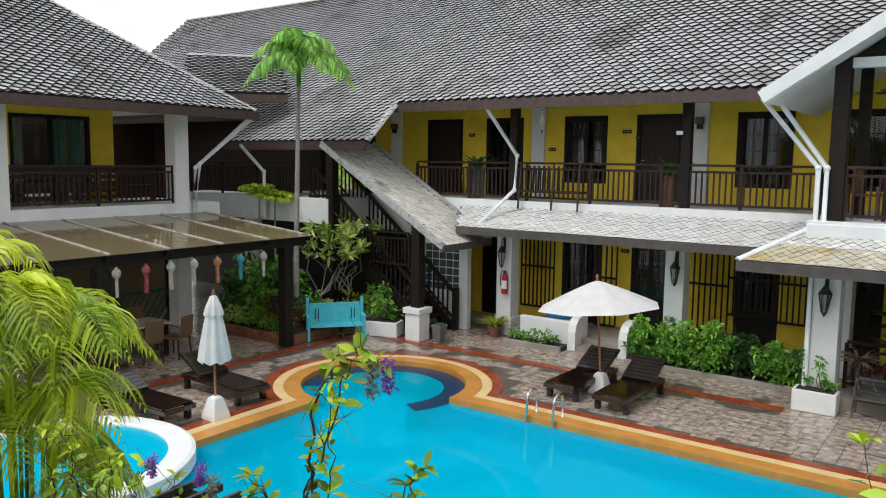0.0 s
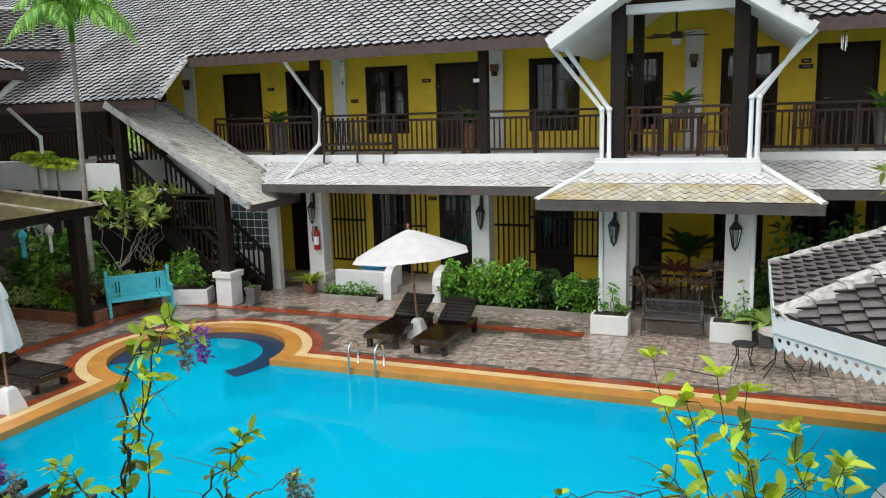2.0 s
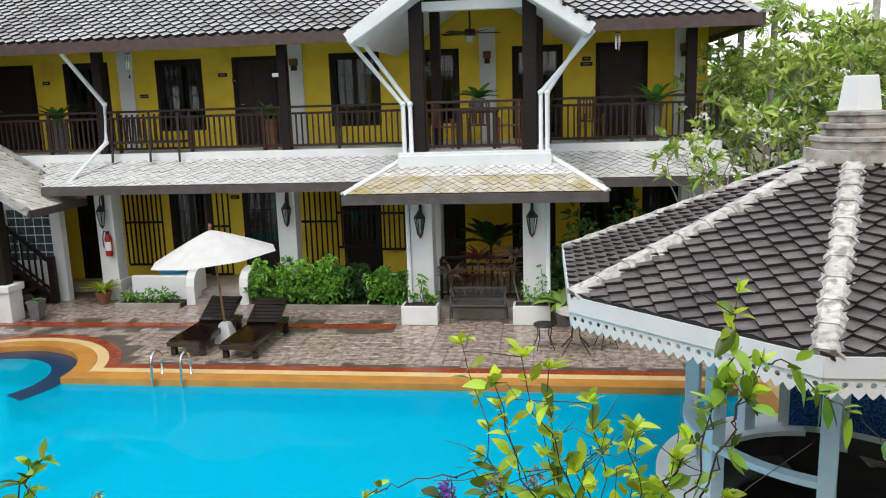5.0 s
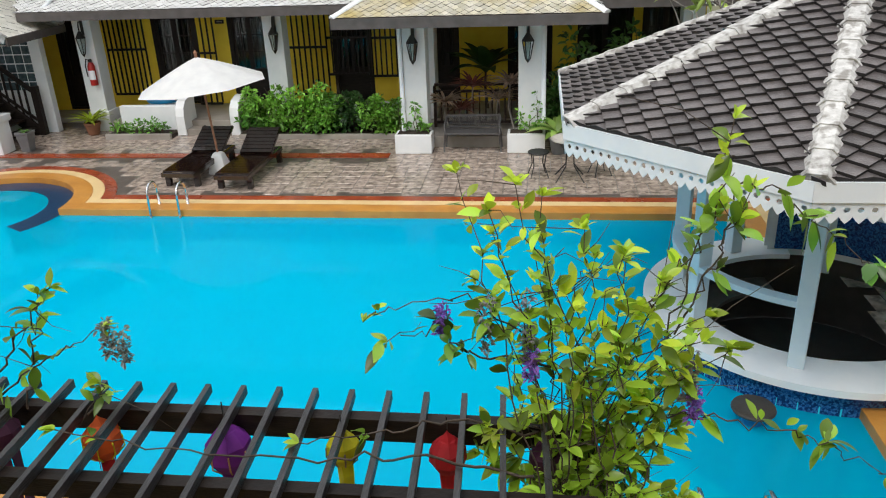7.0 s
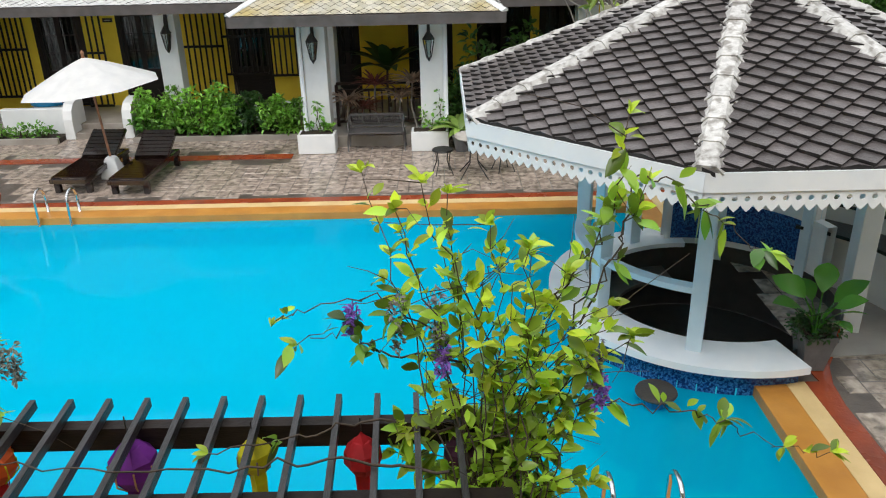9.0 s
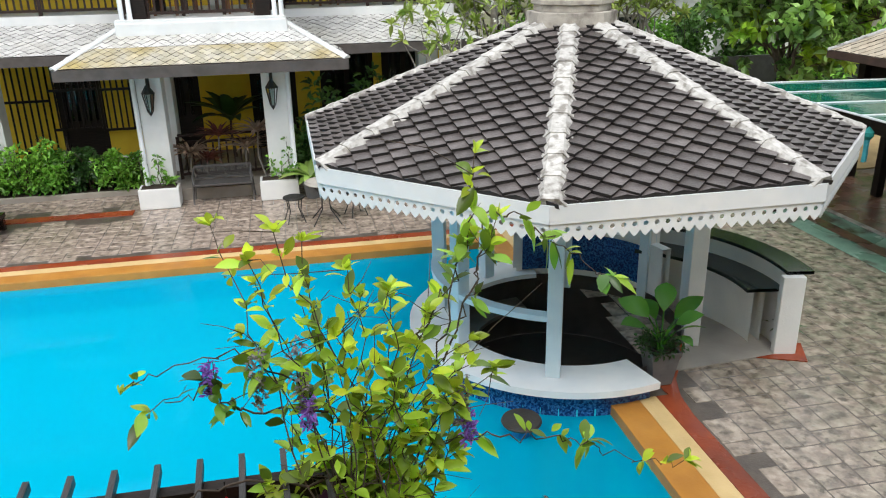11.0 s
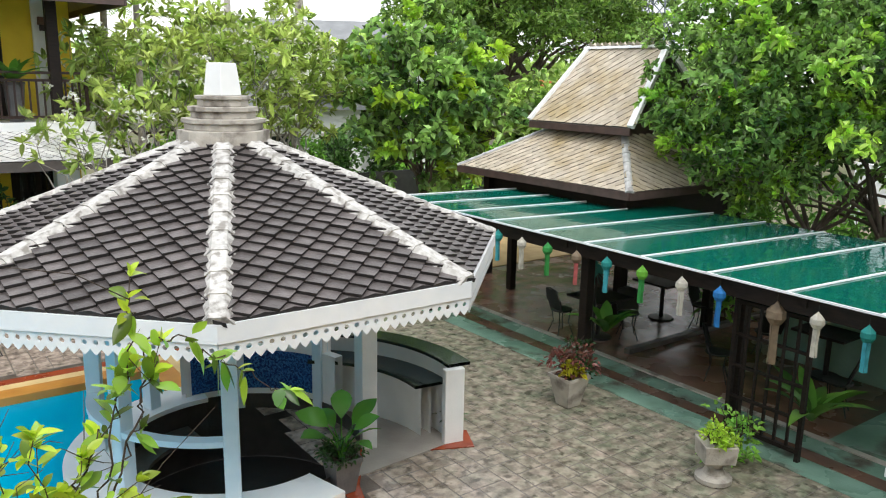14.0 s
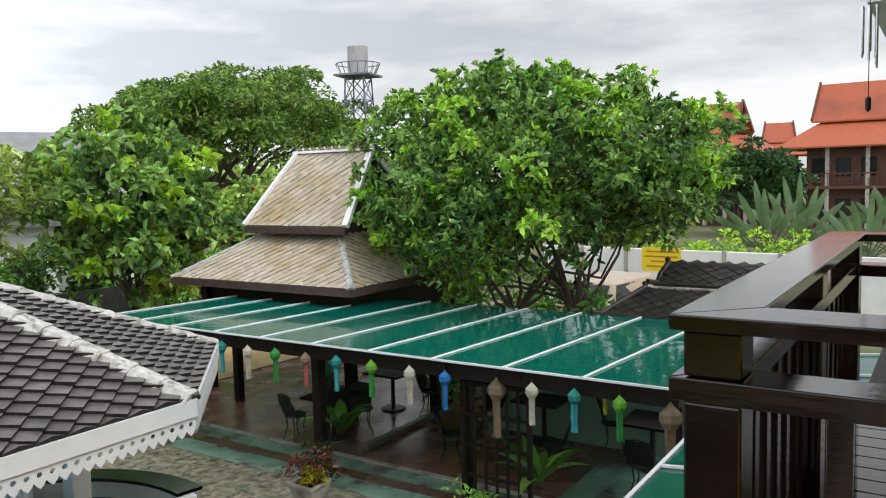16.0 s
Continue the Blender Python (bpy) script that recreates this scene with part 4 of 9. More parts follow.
# lower pent roof and the porch roof
PE_Y, PE_Z, PT_Z = 15.5, 2.72, 3.17
pent = thing("pent_roof", "long pale tiled pent roof over the ground-floor terrace", "roof", kind="structure")
pv = (0, YF - PE_Y, PT_Z - PE_Z)
pl = math.hypot(YF - PE_Y, PT_Z - PE_Z)
bm = bmesh.new()
slab(bm, [(-10.75, PE_Y, PE_Z), (3.9, PE_Y, PE_Z), (3.6, YF, PT_Z), (-11.4, YF, PT_Z)], 0.05)
part("roof_deck", bm, GREYBEAM, pent)
mp = roof_plane((0, PE_Y, PE_Z + 0.008), (1, 0, 0), pv)
lay_tiles(pent, mp, [(-10.75, 0), (3.9, 0), (3.6, pl), (-11.4, pl)], 0.095, 0.082, TILE_PALE, lift=0.014, thick=0.010)
part("eave_beam", boxes((-10.75, PE_Y - 0.05, PE_Z - 0.17, -3.6, PE_Y + 0.02, PE_Z - 0.0), (1.0, PE_Y - 0.05, PE_Z - 0.17, 3.9, PE_Y + 0.02, PE_Z - 0.0)), GREYBEAM, pent, "grey-brown eave beam")
part("soffit", boxes((-10.7, PE_Y, PE_Z - 0.12, 3.6, 18.0, PE_Z - 0.08)), WHITE, pent, "white soffit boards")
proof = thing("porch_roof", "small hipped porch roof with pale mossy diamond tiles", "roof", kind="structure")
A, B, C, D = (-3.72, 13.98, 2.64), (1.12, 13.98, 2.64), (0.05, 15.0, 3.24), (-2.66, 15.0, 3.24)
E_, F_ = (-3.72, 15.6, 2.64), (1.12, 15.6, 2.64)
bm = bmesh.new()
slab(bm, [A, B, C, D], 0.05)
slab(bm, [E_, A, D, (-2.66, 15.6, 3.24)], 0.05)
slab(bm, [B, F_, (0.05, 15.6, 3.24), C], 0.05)
part("roof_deck", bm, GREYBEAM, proof)
L = math.hypot(1.02, 0.6)
mq = roof_plane((0, 13.98, 2.65), (1, 0, 0), (0, 1.02, 0.6))
lay_tiles(proof, mq, [(-3.72, 0), (1.12, 0), (0.67, L * 0.42), (-3.28, L * 0.42)], 0.085, 0.072, TILE_MOSS, lift=0.016, thick=0.012)
lay_tiles(proof, mq, [(-3.28, L * 0.42 + 0.02), (0.67, L * 0.42 + 0.02), (0.05, L), (-2.66, L)], 0.085, 0.072, TILE_PALE, lift=0.016, thick=0.012)
L = math.hypot(1.06, 0.6)
lay_tiles(proof, roof_plane((-3.72, 0, 2.65), (0, -1, 0), (1.06, 0, 0.6)), [(-15.6, 0), (-13.98, 0), (-15.0, L), (-15.6, L)], 0.085, 0.072, TILE_PALE, lift=0.016, thick=0.012)
lay_tiles(proof, roof_plane((1.12, 0, 2.65), (0, 1, 0), (-1.06, 0, 0.6)), [(13.98, 0), (15.6, 0), (15.6, L), (15.0, L)], 0.085, 0.072, TILE_PALE, lift=0.016, thick=0.012)
part("eave_beam", boxes((-3.72, 13.92, 2.46, 1.12, 13.99, 2.64), (-3.74, 13.99, 2.46, -3.67, 15.5, 2.64), (1.07, 13.99, 2.46, 1.14, 15.5, 2.64)), GREYBEAM, proof, "grey-brown eave beam")
for p, q in ((A, D), (B, C)):
    part("ridge_tile", ridge_cap(bmesh.new(), (p[0], p[1], p[2] + 0.03), (q[0], q[1], q[2] + 0.04), 0.07, 0.3), WHITE, proof, "white mortar hip")
part("top_band", boxes((-2.76, 14.70, 3.05, 0.14, 15.0, 3.30)), WHITE, proof, "white band over the porch roof", bevel=0.02)
part("soffit", boxes((-3.66, 14.0, 2.50, 1.06, 16.6, 2.53)), WHITE, proof)


def downpipe(pts):
    bm = bmesh.new()
    tube(bm, pts, 0.045, n=12)
    ob = thing("downpipe", "white plastic rain downpipe with bent elbows", "downpipe", group="downpipes")
    part("pipe", bm, WHITE_CLEAN, ob, smooth=True)
    for p in pts[1:-1]:
        bm = bmesh.new()
        bmesh.ops.create_uvsphere(bm, u_segments=12, v_segments=8, radius=0.058, matrix=Matrix.Translation(p))
        part("elbow", bm, WHITE_CLEAN, ob, smooth=True)


# ---------------------------------------------------------------- stairs between the wings
stair = thing("staircase", "dark timber staircase with open railings", "stairs", kind="structure")
SX0, SX1, SY0, SY1 = -11.35, -15.2, 14.95, 16.1
N_ST = 18
for k in range(N_ST):
    x = SX0 + (SX1 - SX0) * k / N_ST
    part("tread", boxes((x - 0.28, SY0, 0.185 * (k + 1) - 0.045, x + 0.02, SY1, 0.185 * (k + 1))), DARK, stair)
for y in (SY0 - 0.05, SY1):
    part("stringer", beam(bmesh.new(), (SX0 + 0.1, y, 0.0), (SX1, y, 3.25), 0.06, 0.30), DARK, stair)
    part("handrail", beam(bmesh.new(), (SX0 + 0.1, y, 1.0), (SX1, y, 4.25), 0.07, 0.08), DARK, stair)
    part("midrail", beam(bmesh.new(), (SX0 + 0.1, y, 0.32), (SX1, y, 3.57), 0.04, 0.05), DARK, stair)
    for k in range(26):
        x = SX0 + (SX1 - SX0) * (k + 0.5) / 26
        z = 3.3 * (k + 0.5) / 26
        part("baluster", boxes((x - 0.018, y - 0.018, z + 0.12, x + 0.018, y + 0.018, z + 0.97)), DARK, stair)
part("newel_post", boxes((SX0 + 0.1, SY1 - 0.06, 0.0, SX0 + 0.24, SY1 + 0.08, 1.1)), DARK, stair, bevel=0.01)
sroof = thing("stair_roof", "steep weathered tiled roof following the staircase", "roof", kind="structure")
S0, S1 = Vector((-10.45, 14.55, 2.34)), Vector((-14.35, 14.55, 4.72))
bk = Vector((0, 1.95, 0.0))
bm = bmesh.new()
slab(bm, [S0, S0 + bk, S1 + bk, S1], 0.07)
part("roof_deck", bm, GREYBEAM, sroof)
L = (S1 - S0).length
lay_tiles(sroof, roof_plane(S0 + Vector((0, 0, 0.012)), (0, 1, 0), S1 - S0), [(0, 0), (1.95, 0), (1.95, L), (0, L)], 0.115, 0.11, TILE_STAIR, lift=0.010, thick=0.006)
part("verge_board", beam(bmesh.new(), S0 + Vector((0.02, -0.04, -0.02)), S1 + Vector((0, -0.04, -0.02)), 0.07, 0.16), RIDGE_GREY, sroof, "pale weathered verge board")
part("verge_board", beam(bmesh.new(), S0 + bk + Vector((0.02, 0.04, 0.02)), S1 + bk + Vector((0, 0.04, 0.02)), 0.07, 0.14), RIDGE_GREY, sroof, "pale weathered verge board")
part("eave_board", beam(bmesh.new(), S0 + Vector((0.03, -0.05, -0.06)), S0 + bk + Vector((0.03, 0.05, -0.06)), 0.05, 0.16), GREYBEAM, sroof)
solo("stair_post", boxes((-11.38, 14.50, 0.75, -11.14, 14.74, 2.80)), DARK, "dark square post under the stair roof", "post", kind="structure", bevel=0.012)
solo("stair_post", boxes((-14.3, 14.62, 0.0, -14.06, 14.86, 4.8)), DARK, "dark tall post under the stair roof", "post", kind="structure", bevel=0.012)
bm = boxes((-11.48, 14.42, 0.0, -11.05, 14.84, 0.72), (-11.52, 14.37, 0.66, -11.01, 14.89, 0.80))
solo("post_pedestal", bm, WHITE, "white plastered pedestal under the stair post", "pedestal", bevel=0.015)
# wall with glass blocks behind the stairs
holed_wall("wall_stair", "y", 16.3, 0.18, -13.0, -10.96, 0.0, 2.6, [(-12.32, -11.22, 0.95, 2.15)], WHITE, "white wall beside the stairs with a glass-block panel")
gb = thing("glass_block_panel", "grid of square glass blocks set in the white stair wall", "glass blocks", (-12.32, 16.34, 0.95), kind="structure")
BLOCK = mat("glass_block", (0.10, 0.14, 0.15), (0.05, 0.075, 0.085), 0.12, 9, bump=0.2, bscale=15)
for i in range(5):
    for j in range(6):
        if i + j < 10:
            part("glass_block", boxes((i * 0.22 + 0.012, -0.005, j * 0.2 + 0.012, i * 0.22 + 0.208, 0.07, j * 0.2 + 0.188)), BLOCK, gb, bevel=0.012)
part("mortar_grid", boxes((0, 0.01, 0, 1.1, 0.06, 1.2)), WHITE, gb)
solo("wall_passage", boxes((-13.6, 17.0, 0.0, -13.4, 18.0, 3.05)), YELLOW, "yellow side wall of the passage beside the stairs", "wall", kind="structure")
solo("corridor_slab", boxes((-20.5, 14.6, 2.62, -14.2, 16.6, 3.28)), WHITE, "white edge of the upper corridor between the wings", "floor", kind="structure", bevel=0.01)
railing("corridor_railing", (-20.0, 14.7), (-15.6, 14.7), 3.28, "dark wooden railing of the corridor between the wings", 0.95, 0.125, DARK)
solo("wall_corridor", boxes((-26.0, 17.4, 2.6, -17.2, 17.6, 6.2), (-26.0, 3.0, 2.6, -25.8, 17.4, 6.2)), RAILWOOD, "dark boarded wall behind the corridor", "wall", kind="structure")
solo("corridor_support", boxes((-17.6, 14.7, 0.0, -17.25, 15.05, 2.62)), WHITE, "white column under the corridor", "column", kind="structure", bevel=0.01)
# near-black backing gives the space below the slab its deep shade
solo("wall_under_corridor", boxes((-23.0, 16.9, 0.0, -13.6, 17.0, 2.62)), DARK, "dark boarded wall under the corridor, near-black to stand for its shade", "wall", kind="structure")
solo("mid_railing_wall", boxes((-15.6, 16.35, 2.40, -12.95, 16.42, 3.38)), WHITE, "white panel behind the stairs", "wall", kind="structure")
railing("landing_railing", (-14.2, 14.85), (-11.7, 14.85), 1.65, "black railing of the half landing", 0.9, 0.11, DARK)

# ---------------------------------------------------------------- left wing
WX, WZ = -16.9, 3.15
solo("wing_slab", boxes((-24, -1.0, 2.80, WX, 13.3, WZ)), WHITE, "white floor band of the side wing balcony", "floor", kind="structure", bevel=0.01)
for y in (3.4, 7.72, 12.15):
    solo("wing_column", boxes((WX - 0.40, y - 0.2, 0.0, WX + 0.02, y + 0.2, 5.5)), WHITE, "tall white square column of the side wing", "column", "wing columns", "structure", bevel=0.012)
WOP = [(9.0, 11.0, WZ + 0.02, WZ + 2.15), (4.2, 6.6, WZ + 0.02, WZ + 2.15)]
holed_wall("wall_wing_upper", "x", -19.3, 0.2, -1.0, 11.65, WZ, 5.6, WOP, YELLOW, "yellow wall of the side wing behind its balcony")
solo("wall_wing_lower", boxes((-19.3, -1.0, 0.0, -19.1, 13.3, 2.8)), ROOMWALL, "wall below the side wing, shade put into its colour", "wall", kind="structure")
solo("wall_wing_end", boxes((-24, 13.1, 0.0, -19.1, 13.3, 2.8)), WHITE, "white end wall under the side wing", "wall", kind="structure")
solo("ceiling_wing", boxes((-24, -1.0, 5.5, WX + 0.2, 13.3, 5.56)), WHITE, "white ceiling over the side wing balcony", "ceiling", kind="structure")
CURT = mat("pale_curtain", (0.86, 0.84, 0.80), (0.70, 0.68, 0.64), 0.9, 3, stretch=(1, 9, 0.3), bump=0.3)
TEALCURT = mat("teal_curtain", (0.30, 0.52, 0.50), (0.20, 0.38, 0.36), 0.9, 3, stretch=(1, 9, 0.3), bump=0.3)
for y0, y1, z0, z1 in WOP:
    ob = thing("sliding_door", "dark-framed sliding glass door with pale curtains, half drawn", "door", (-19.2, y0, z0), kind="structure")
    w, h = y1 - y0, z1 - z0
    part("door_frame", boxes((0.0, 0, 0, 0.12, 0.08, h), (0.0, w - 0.08, 0, 0.12, w, h), (0.0, 0.08, h - 0.08, 0.12, w - 0.08, h), (0.02, w / 2 - 0.05, 0, 0.1, w / 2 + 0.05, h - 0.08)), DARK, ob)
    for a, b in ((0.08, w / 2 - 0.05), (w / 2 + 0.05, w - 0.08)):
        part("pane", boxes((0.05, a, 0.0, 0.056, b, h - 0.08)), GLASS, ob).visible_shadow = False
    for a, b, m_ in ((0.1, 0.42, CURT), (w / 2 + 0.06, w * 0.75, TEALCURT), (w * 0.78, w - 0.1, TEALCURT)):
        cur = bmesh.new()
        vs = [[cur.verts.new((-0.1 + 0.03 * math.sin(k * 1.7), a + (b - a) * k / 14, z)) for z in (0.0, h - 0.1)] for k in range(15)]
        for p, q in zip(vs, vs[1:]):
            cur.faces.new((p[0], q[0], q[1], p[1]))
        part("curtain", cur, m_, ob)
railing("wing_railing", (WX - 0.1, 7.95), (WX - 0.1, 11.95), WZ, "brown wooden railing of the side wing balcony")
railing("wing_railing", (WX - 0.1, 3.6), (WX - 0.1, 7.5), WZ, "brown wooden railing of the side wing balcony")
wroof = thing("wing_roof", "grey tiled hip roof of the side wing with pale hips", "roof", kind="structure")
WE, WEZ, WY1, WR = -16.05, 5.5, 13.85, 8.6
wrun = 4.2
WRX, WRY = WE - wrun, WY1 - wrun
bm = bmesh.new()
slab(bm, [(WE, -3, WEZ), (WE, WY1, WEZ), (WRX, WRY, WR), (WRX, -3, WR)])
slab(bm, [(WE, WY1, WEZ), (WRX - wrun, WY1, WEZ), (WRX, WRY, WR)])
part("roof_deck", bm, GREYBEAM, wroof)
L = math.hypot(wrun, WR - WEZ)
lay_tiles(wroof, roof_plane((WE, 0, WEZ + 0.01), (0, 1, 0), (-wrun, 0, WR - WEZ)), [(2, 0), (WY1, 0), (WRY, L), (2, L)], 0.125, 0.125, TILE_GREY, lift=0.085, thick=0.07)
lay_tiles(wroof, roof_plane((0, WY1, WEZ + 0.01), (-1, 0, 0), (0, -wrun, WR - WEZ)), [(-WE, 0), (-WRX + wrun, 0), (-WRX, L)], 0.125, 0.125, TILE_GREY, lift=0.085, thick=0.07)
part("ridge_tile", ridge_cap(bmesh.new(), (WE, WY1, WEZ + 0.04), (WRX, WRY, WR + 0.04), 0.09, 0.3), RIDGE_GREY, wroof, "pale mortar ridge")
part("fascia", boxes((WE + 0.0, -3, WEZ - 0.2, WE + 0.05, WY1, WEZ + 0.02), (WRX - wrun, WY1, WEZ - 0.2, WE + 0.05, WY1 + 0.05, WEZ + 0.02)), FASCIA, wroof, "brown metal gutter fascia")
# roof of the link behind
lroof = thing("link_roof", "lower grey tiled roof between the two wings", "roof", kind="structure")
bm = bmesh.new()
LK = [Vector(p) for p in ((-18.3, 13.4, 6.05), (-16.41, 15.3, 6.05), (-18.45, 16.75, 7.35), (-20.3, 14.9, 7.35))]
slab(bm, LK)
part("roof_deck", bm, GREYBEAM, lroof)
u = (LK[1] - LK[0]).normalized()
v = (LK[3] - LK[0]) - u * (LK[3] - LK[0]).dot(u)
L = (LK[1] - LK[0]).length
lay_tiles(lroof, roof_plane(LK[0] + Vector((0, 0, 0.01)), u, v), [(0, 0), (L, 0), ((LK[2] - LK[0]).dot(u), v.length), ((LK[3] - LK[0]).dot(u), v.length)], 0.125, 0.125, TILE_GREY, lift=0.085, thick=0.07)
part("ridge_tile", ridge_cap(bmesh.new(), LK[3] + Vector((0, 0, 0.04)), LK[2] + Vector((0, 0, 0.04)), 0.09, 0.3), RIDGE_GREY, lroof, "pale mortar ridge")
part("fascia", beam(bmesh.new(), LK[0] + Vector((0.03, -0.03, -0.10)), LK[1] + Vector((0.03, -0.03, -0.10)), 0.05, 0.22), FASCIA, lroof)

# brown-roofed pergola in front of the wing
perg = thing("terrace_pergola", "dark timber dining pergola with brown translucent roof sheets", "pergola")
for y in (7.7, 12.2):
    part("post", boxes((-13.33, y - 0.12, 0, -13.09, y + 0.12, 2.42)), DARK, perg, bevel=0.012)
part("front_beam", boxes((-13.30, 5.2, 2.32, -13.10, 12.75, 2.52)), DARK, perg, bevel=0.01)
part("end_beam", beam(bmesh.new(), (-13.2, 12.6, 2.42), (-16.9, 12.6, 2.75), 0.12, 0.2), DARK, perg)
for k in range(6):
    y0, y1 = 5.25 + k * 1.25, 5.25 + (k + 1) * 1.25
    part("roof_sheet", slab(bmesh.new(), [(-12.95, y0 + 0.02, 2.545), (-12.95, y1 - 0.02, 2.545), (-16.88, y1 - 0.02, 2.9), (-16.88, y0 + 0.02, 2.9)], 0.012), BROWNPOLY, perg, "brown translucent sheet, wet")
    part("roof_bar", beam(bmesh.new(), (-12.95, y1, 2.555), (-16.88, y1, 2.91), 0.04, 0.03), OLDCEMENT, perg)
    part("rafter", beam(bmesh.new(), (-13.0, y1, 2.47), (-16.88, y1, 2.82), 0.07, 0.1), DARK, perg)
# dark slatted settle behind the wing's railing
stl = thing("slatted_settle", "long dark brown slatted wooden settle on the side balcony", "bench", (-18.75, 8.4, WZ))
part("seat", boxes((0.0, 0.0, 0.38, 0.5, 3.9, 0.43)), RAILWOOD, stl)
for k in range(5):
    part("slat", boxes((0.46, 0.0, 0.10 + k * 0.17, 0.49, 3.9, 0.10 + k * 0.17 + 0.10)), RAILWOOD, stl)
for y in (0.02, 1.3, 2.6, 3.82):
    part("leg", boxes((0.40, y, 0.0, 0.46, y + 0.06, 0.90)), RAILWOOD, stl)


# ---------------------------------------------------------------- swim-up bar pavilion
GC, GR, GEZ, GAZ = (2.99, 8.0), 2.98, 2.52, 3.74
gz = thing("pool_bar_pavilion", "octagonal white pool bar under a dark tiled roof with mottled hips", "pavilion")
corner = [(GC[0] + GR * math.cos(radians(22.5 + 45 * k)), GC[1] + GR * math.sin(radians(22.5 + 45 * k))) for k in range(8)]
left = 300
order = [5, 6, 4, 7, 3, 0, 2, 1]
half_a = GR * math.sin(radians(22.5))
apo = GR * math.cos(radians(22.5))
RT = 0.34                                # the roof stops here under the cupola
SLG = math.hypot(apo, GAZ - GEZ)
for k in order:
    a, b = corner[k - 1], corner[k]
    mx, my = (a[0] + b[0]) / 2, (a[1] + b[1]) / 2
    u = Vector((b[0] - a[0], b[1] - a[1], 0))
    v = Vector((GC[0] - mx, GC[1] - my, GAZ - GEZ))
    m_ = roof_plane((mx, my, GEZ + 0.02), u, v)
    fr = 1 - 0.30 / apo
    poly = [(-half_a, 0), (half_a, 0), (half_a * (1 - fr), SLG * fr), (-half_a * (1 - fr), SLG * fr)]
    left = lay_tiles(gz, m_, poly, 0.118, 0.105, TILE_DARK, TILE_DARK_ONE, left, None, 0.06, 0.045)
    part("roof_deck", slab(bmesh.new(), [(a[0], a[1], GEZ), (b[0], b[1], GEZ), (GC[0], GC[1], GAZ)], 0.03), GREYBEAM, gz)
    part("ceiling_board", slab(bmesh.new(), [(a[0], a[1], GEZ - 0.034), (b[0], b[1], GEZ - 0.034), (GC[0], GC[1], GAZ - 0.034)], 0.02), BLUEWHITE, gz)
for k in range(8):
    c = corner[k]
    t = 1 - 0.30 / apo
    hi = (c[0] + (GC[0] - c[0]) * t, c[1] + (GC[1] - c[1]) * t, GEZ + (GAZ - GEZ) * t + 0.05)
    part("ridge_tile", ridge_cap(bmesh.new(), (c[0], c[1], GEZ + 0.045), hi, 0.115, 0.29, 0.66, 1.07, 3), RIDGE, gz, "flaking white and grey mortar hip")
# white eave board with a scalloped, pierced lace trim below
for k in range(8):
    a, b = Vector((*corner[k - 1], 0)), Vector((*corner[k], 0))
    d = (b - a)
    L = d.length
    m_ = Matrix.Translation((a.x, a.y, 0)) @ Matrix.Rotation(math.atan2(d.y, d.x), 4, "Z")
    bm = bmesh.new()
    box(bm, -0.01, -0.03, GEZ - 0.115, L + 0.01, 0.0, GEZ + 0.03, m_)
    part("eave_board", bm, WHITE_CLEAN, gz, "white painted eave board")
    n = 25
    w = L / n
    bm = bmesh.new()

    def lace(bm, x, z):
        return bm.verts.new(m_ @ Vector((x, -0.012, z)))
    for i in range(n):
        x0 = i * w
        zt, zb = GEZ - 0.115, GEZ - 0.248
        mid_x = x0 + w / 2
        ring = [(mid_x + math.cos(q) * w * 0.25, GEZ - 0.172 + math.sin(q) * 0.022) for q in (2 * math.pi * s / 8 for s in range(8))]
        outer = [(x0 + w, GEZ - 0.220), (x0 + w, zt), (mid_x, zt), (x0, zt), (x0, GEZ - 0.220), (x0 + w * 0.22, zb), (mid_x, GEZ - 0.272), (x0 + w * 0.78, zb)]
        ri, ro = [lace(bm, *p) for p in ring], [lace(bm, *p) for p in outer]
        for s in range(8):
            bm.faces.new((ri[s], ro[s], ro[(s + 1) % 8], ri[(s + 1) % 8]))
    res = bmesh.ops.extrude_face_region(bm, geom=bm.faces[:])
    nrm = (m_.to_3x3() @ Vector((0, 0.012, 0)))
    bmesh.ops.translate(bm, vec=nrm, verts=[g for g in res["geom"] if isinstance(g, bmesh.types.BMVert)])
    part("lace_trim", bm, WHITE_CLEAN, gz, "white fretted lace board")
# stepped cupola
bm = bmesh.new()
for r, z0, z1 in ((0.47, 3.50, 3.74), (0.40, 3.74, 3.81), (0.43, 3.81, 3.86), (0.33, 3.86, 3.93), (0.36, 3.93, 3.98), (0.26, 3.98, 4.05), (0.285, 4.05, 4.09)):
    lathe(bm, [(0, z0), (r, z0), (r, z1), (0, z1)], (GC[0], GC[1], 0), 8, 22.5, 382.5)
part("cupola_base", bm, OLDCEMENT, gz, "stepped stained cement cupola base", bevel=0.008)
bm = bmesh.new()
for z0, z1, r0, r1 in ((4.09, 4.42, 0.195, 0.150),):
    lathe(bm, [(0, z0), (r0, z0), (r1, z1), (0, z1)], (GC[0], GC[1], 0), 4, 45 + 20, 405 + 20)
part("cupola_cap", bm, WHITE, gz, "white tapered cap", bevel=0.008)
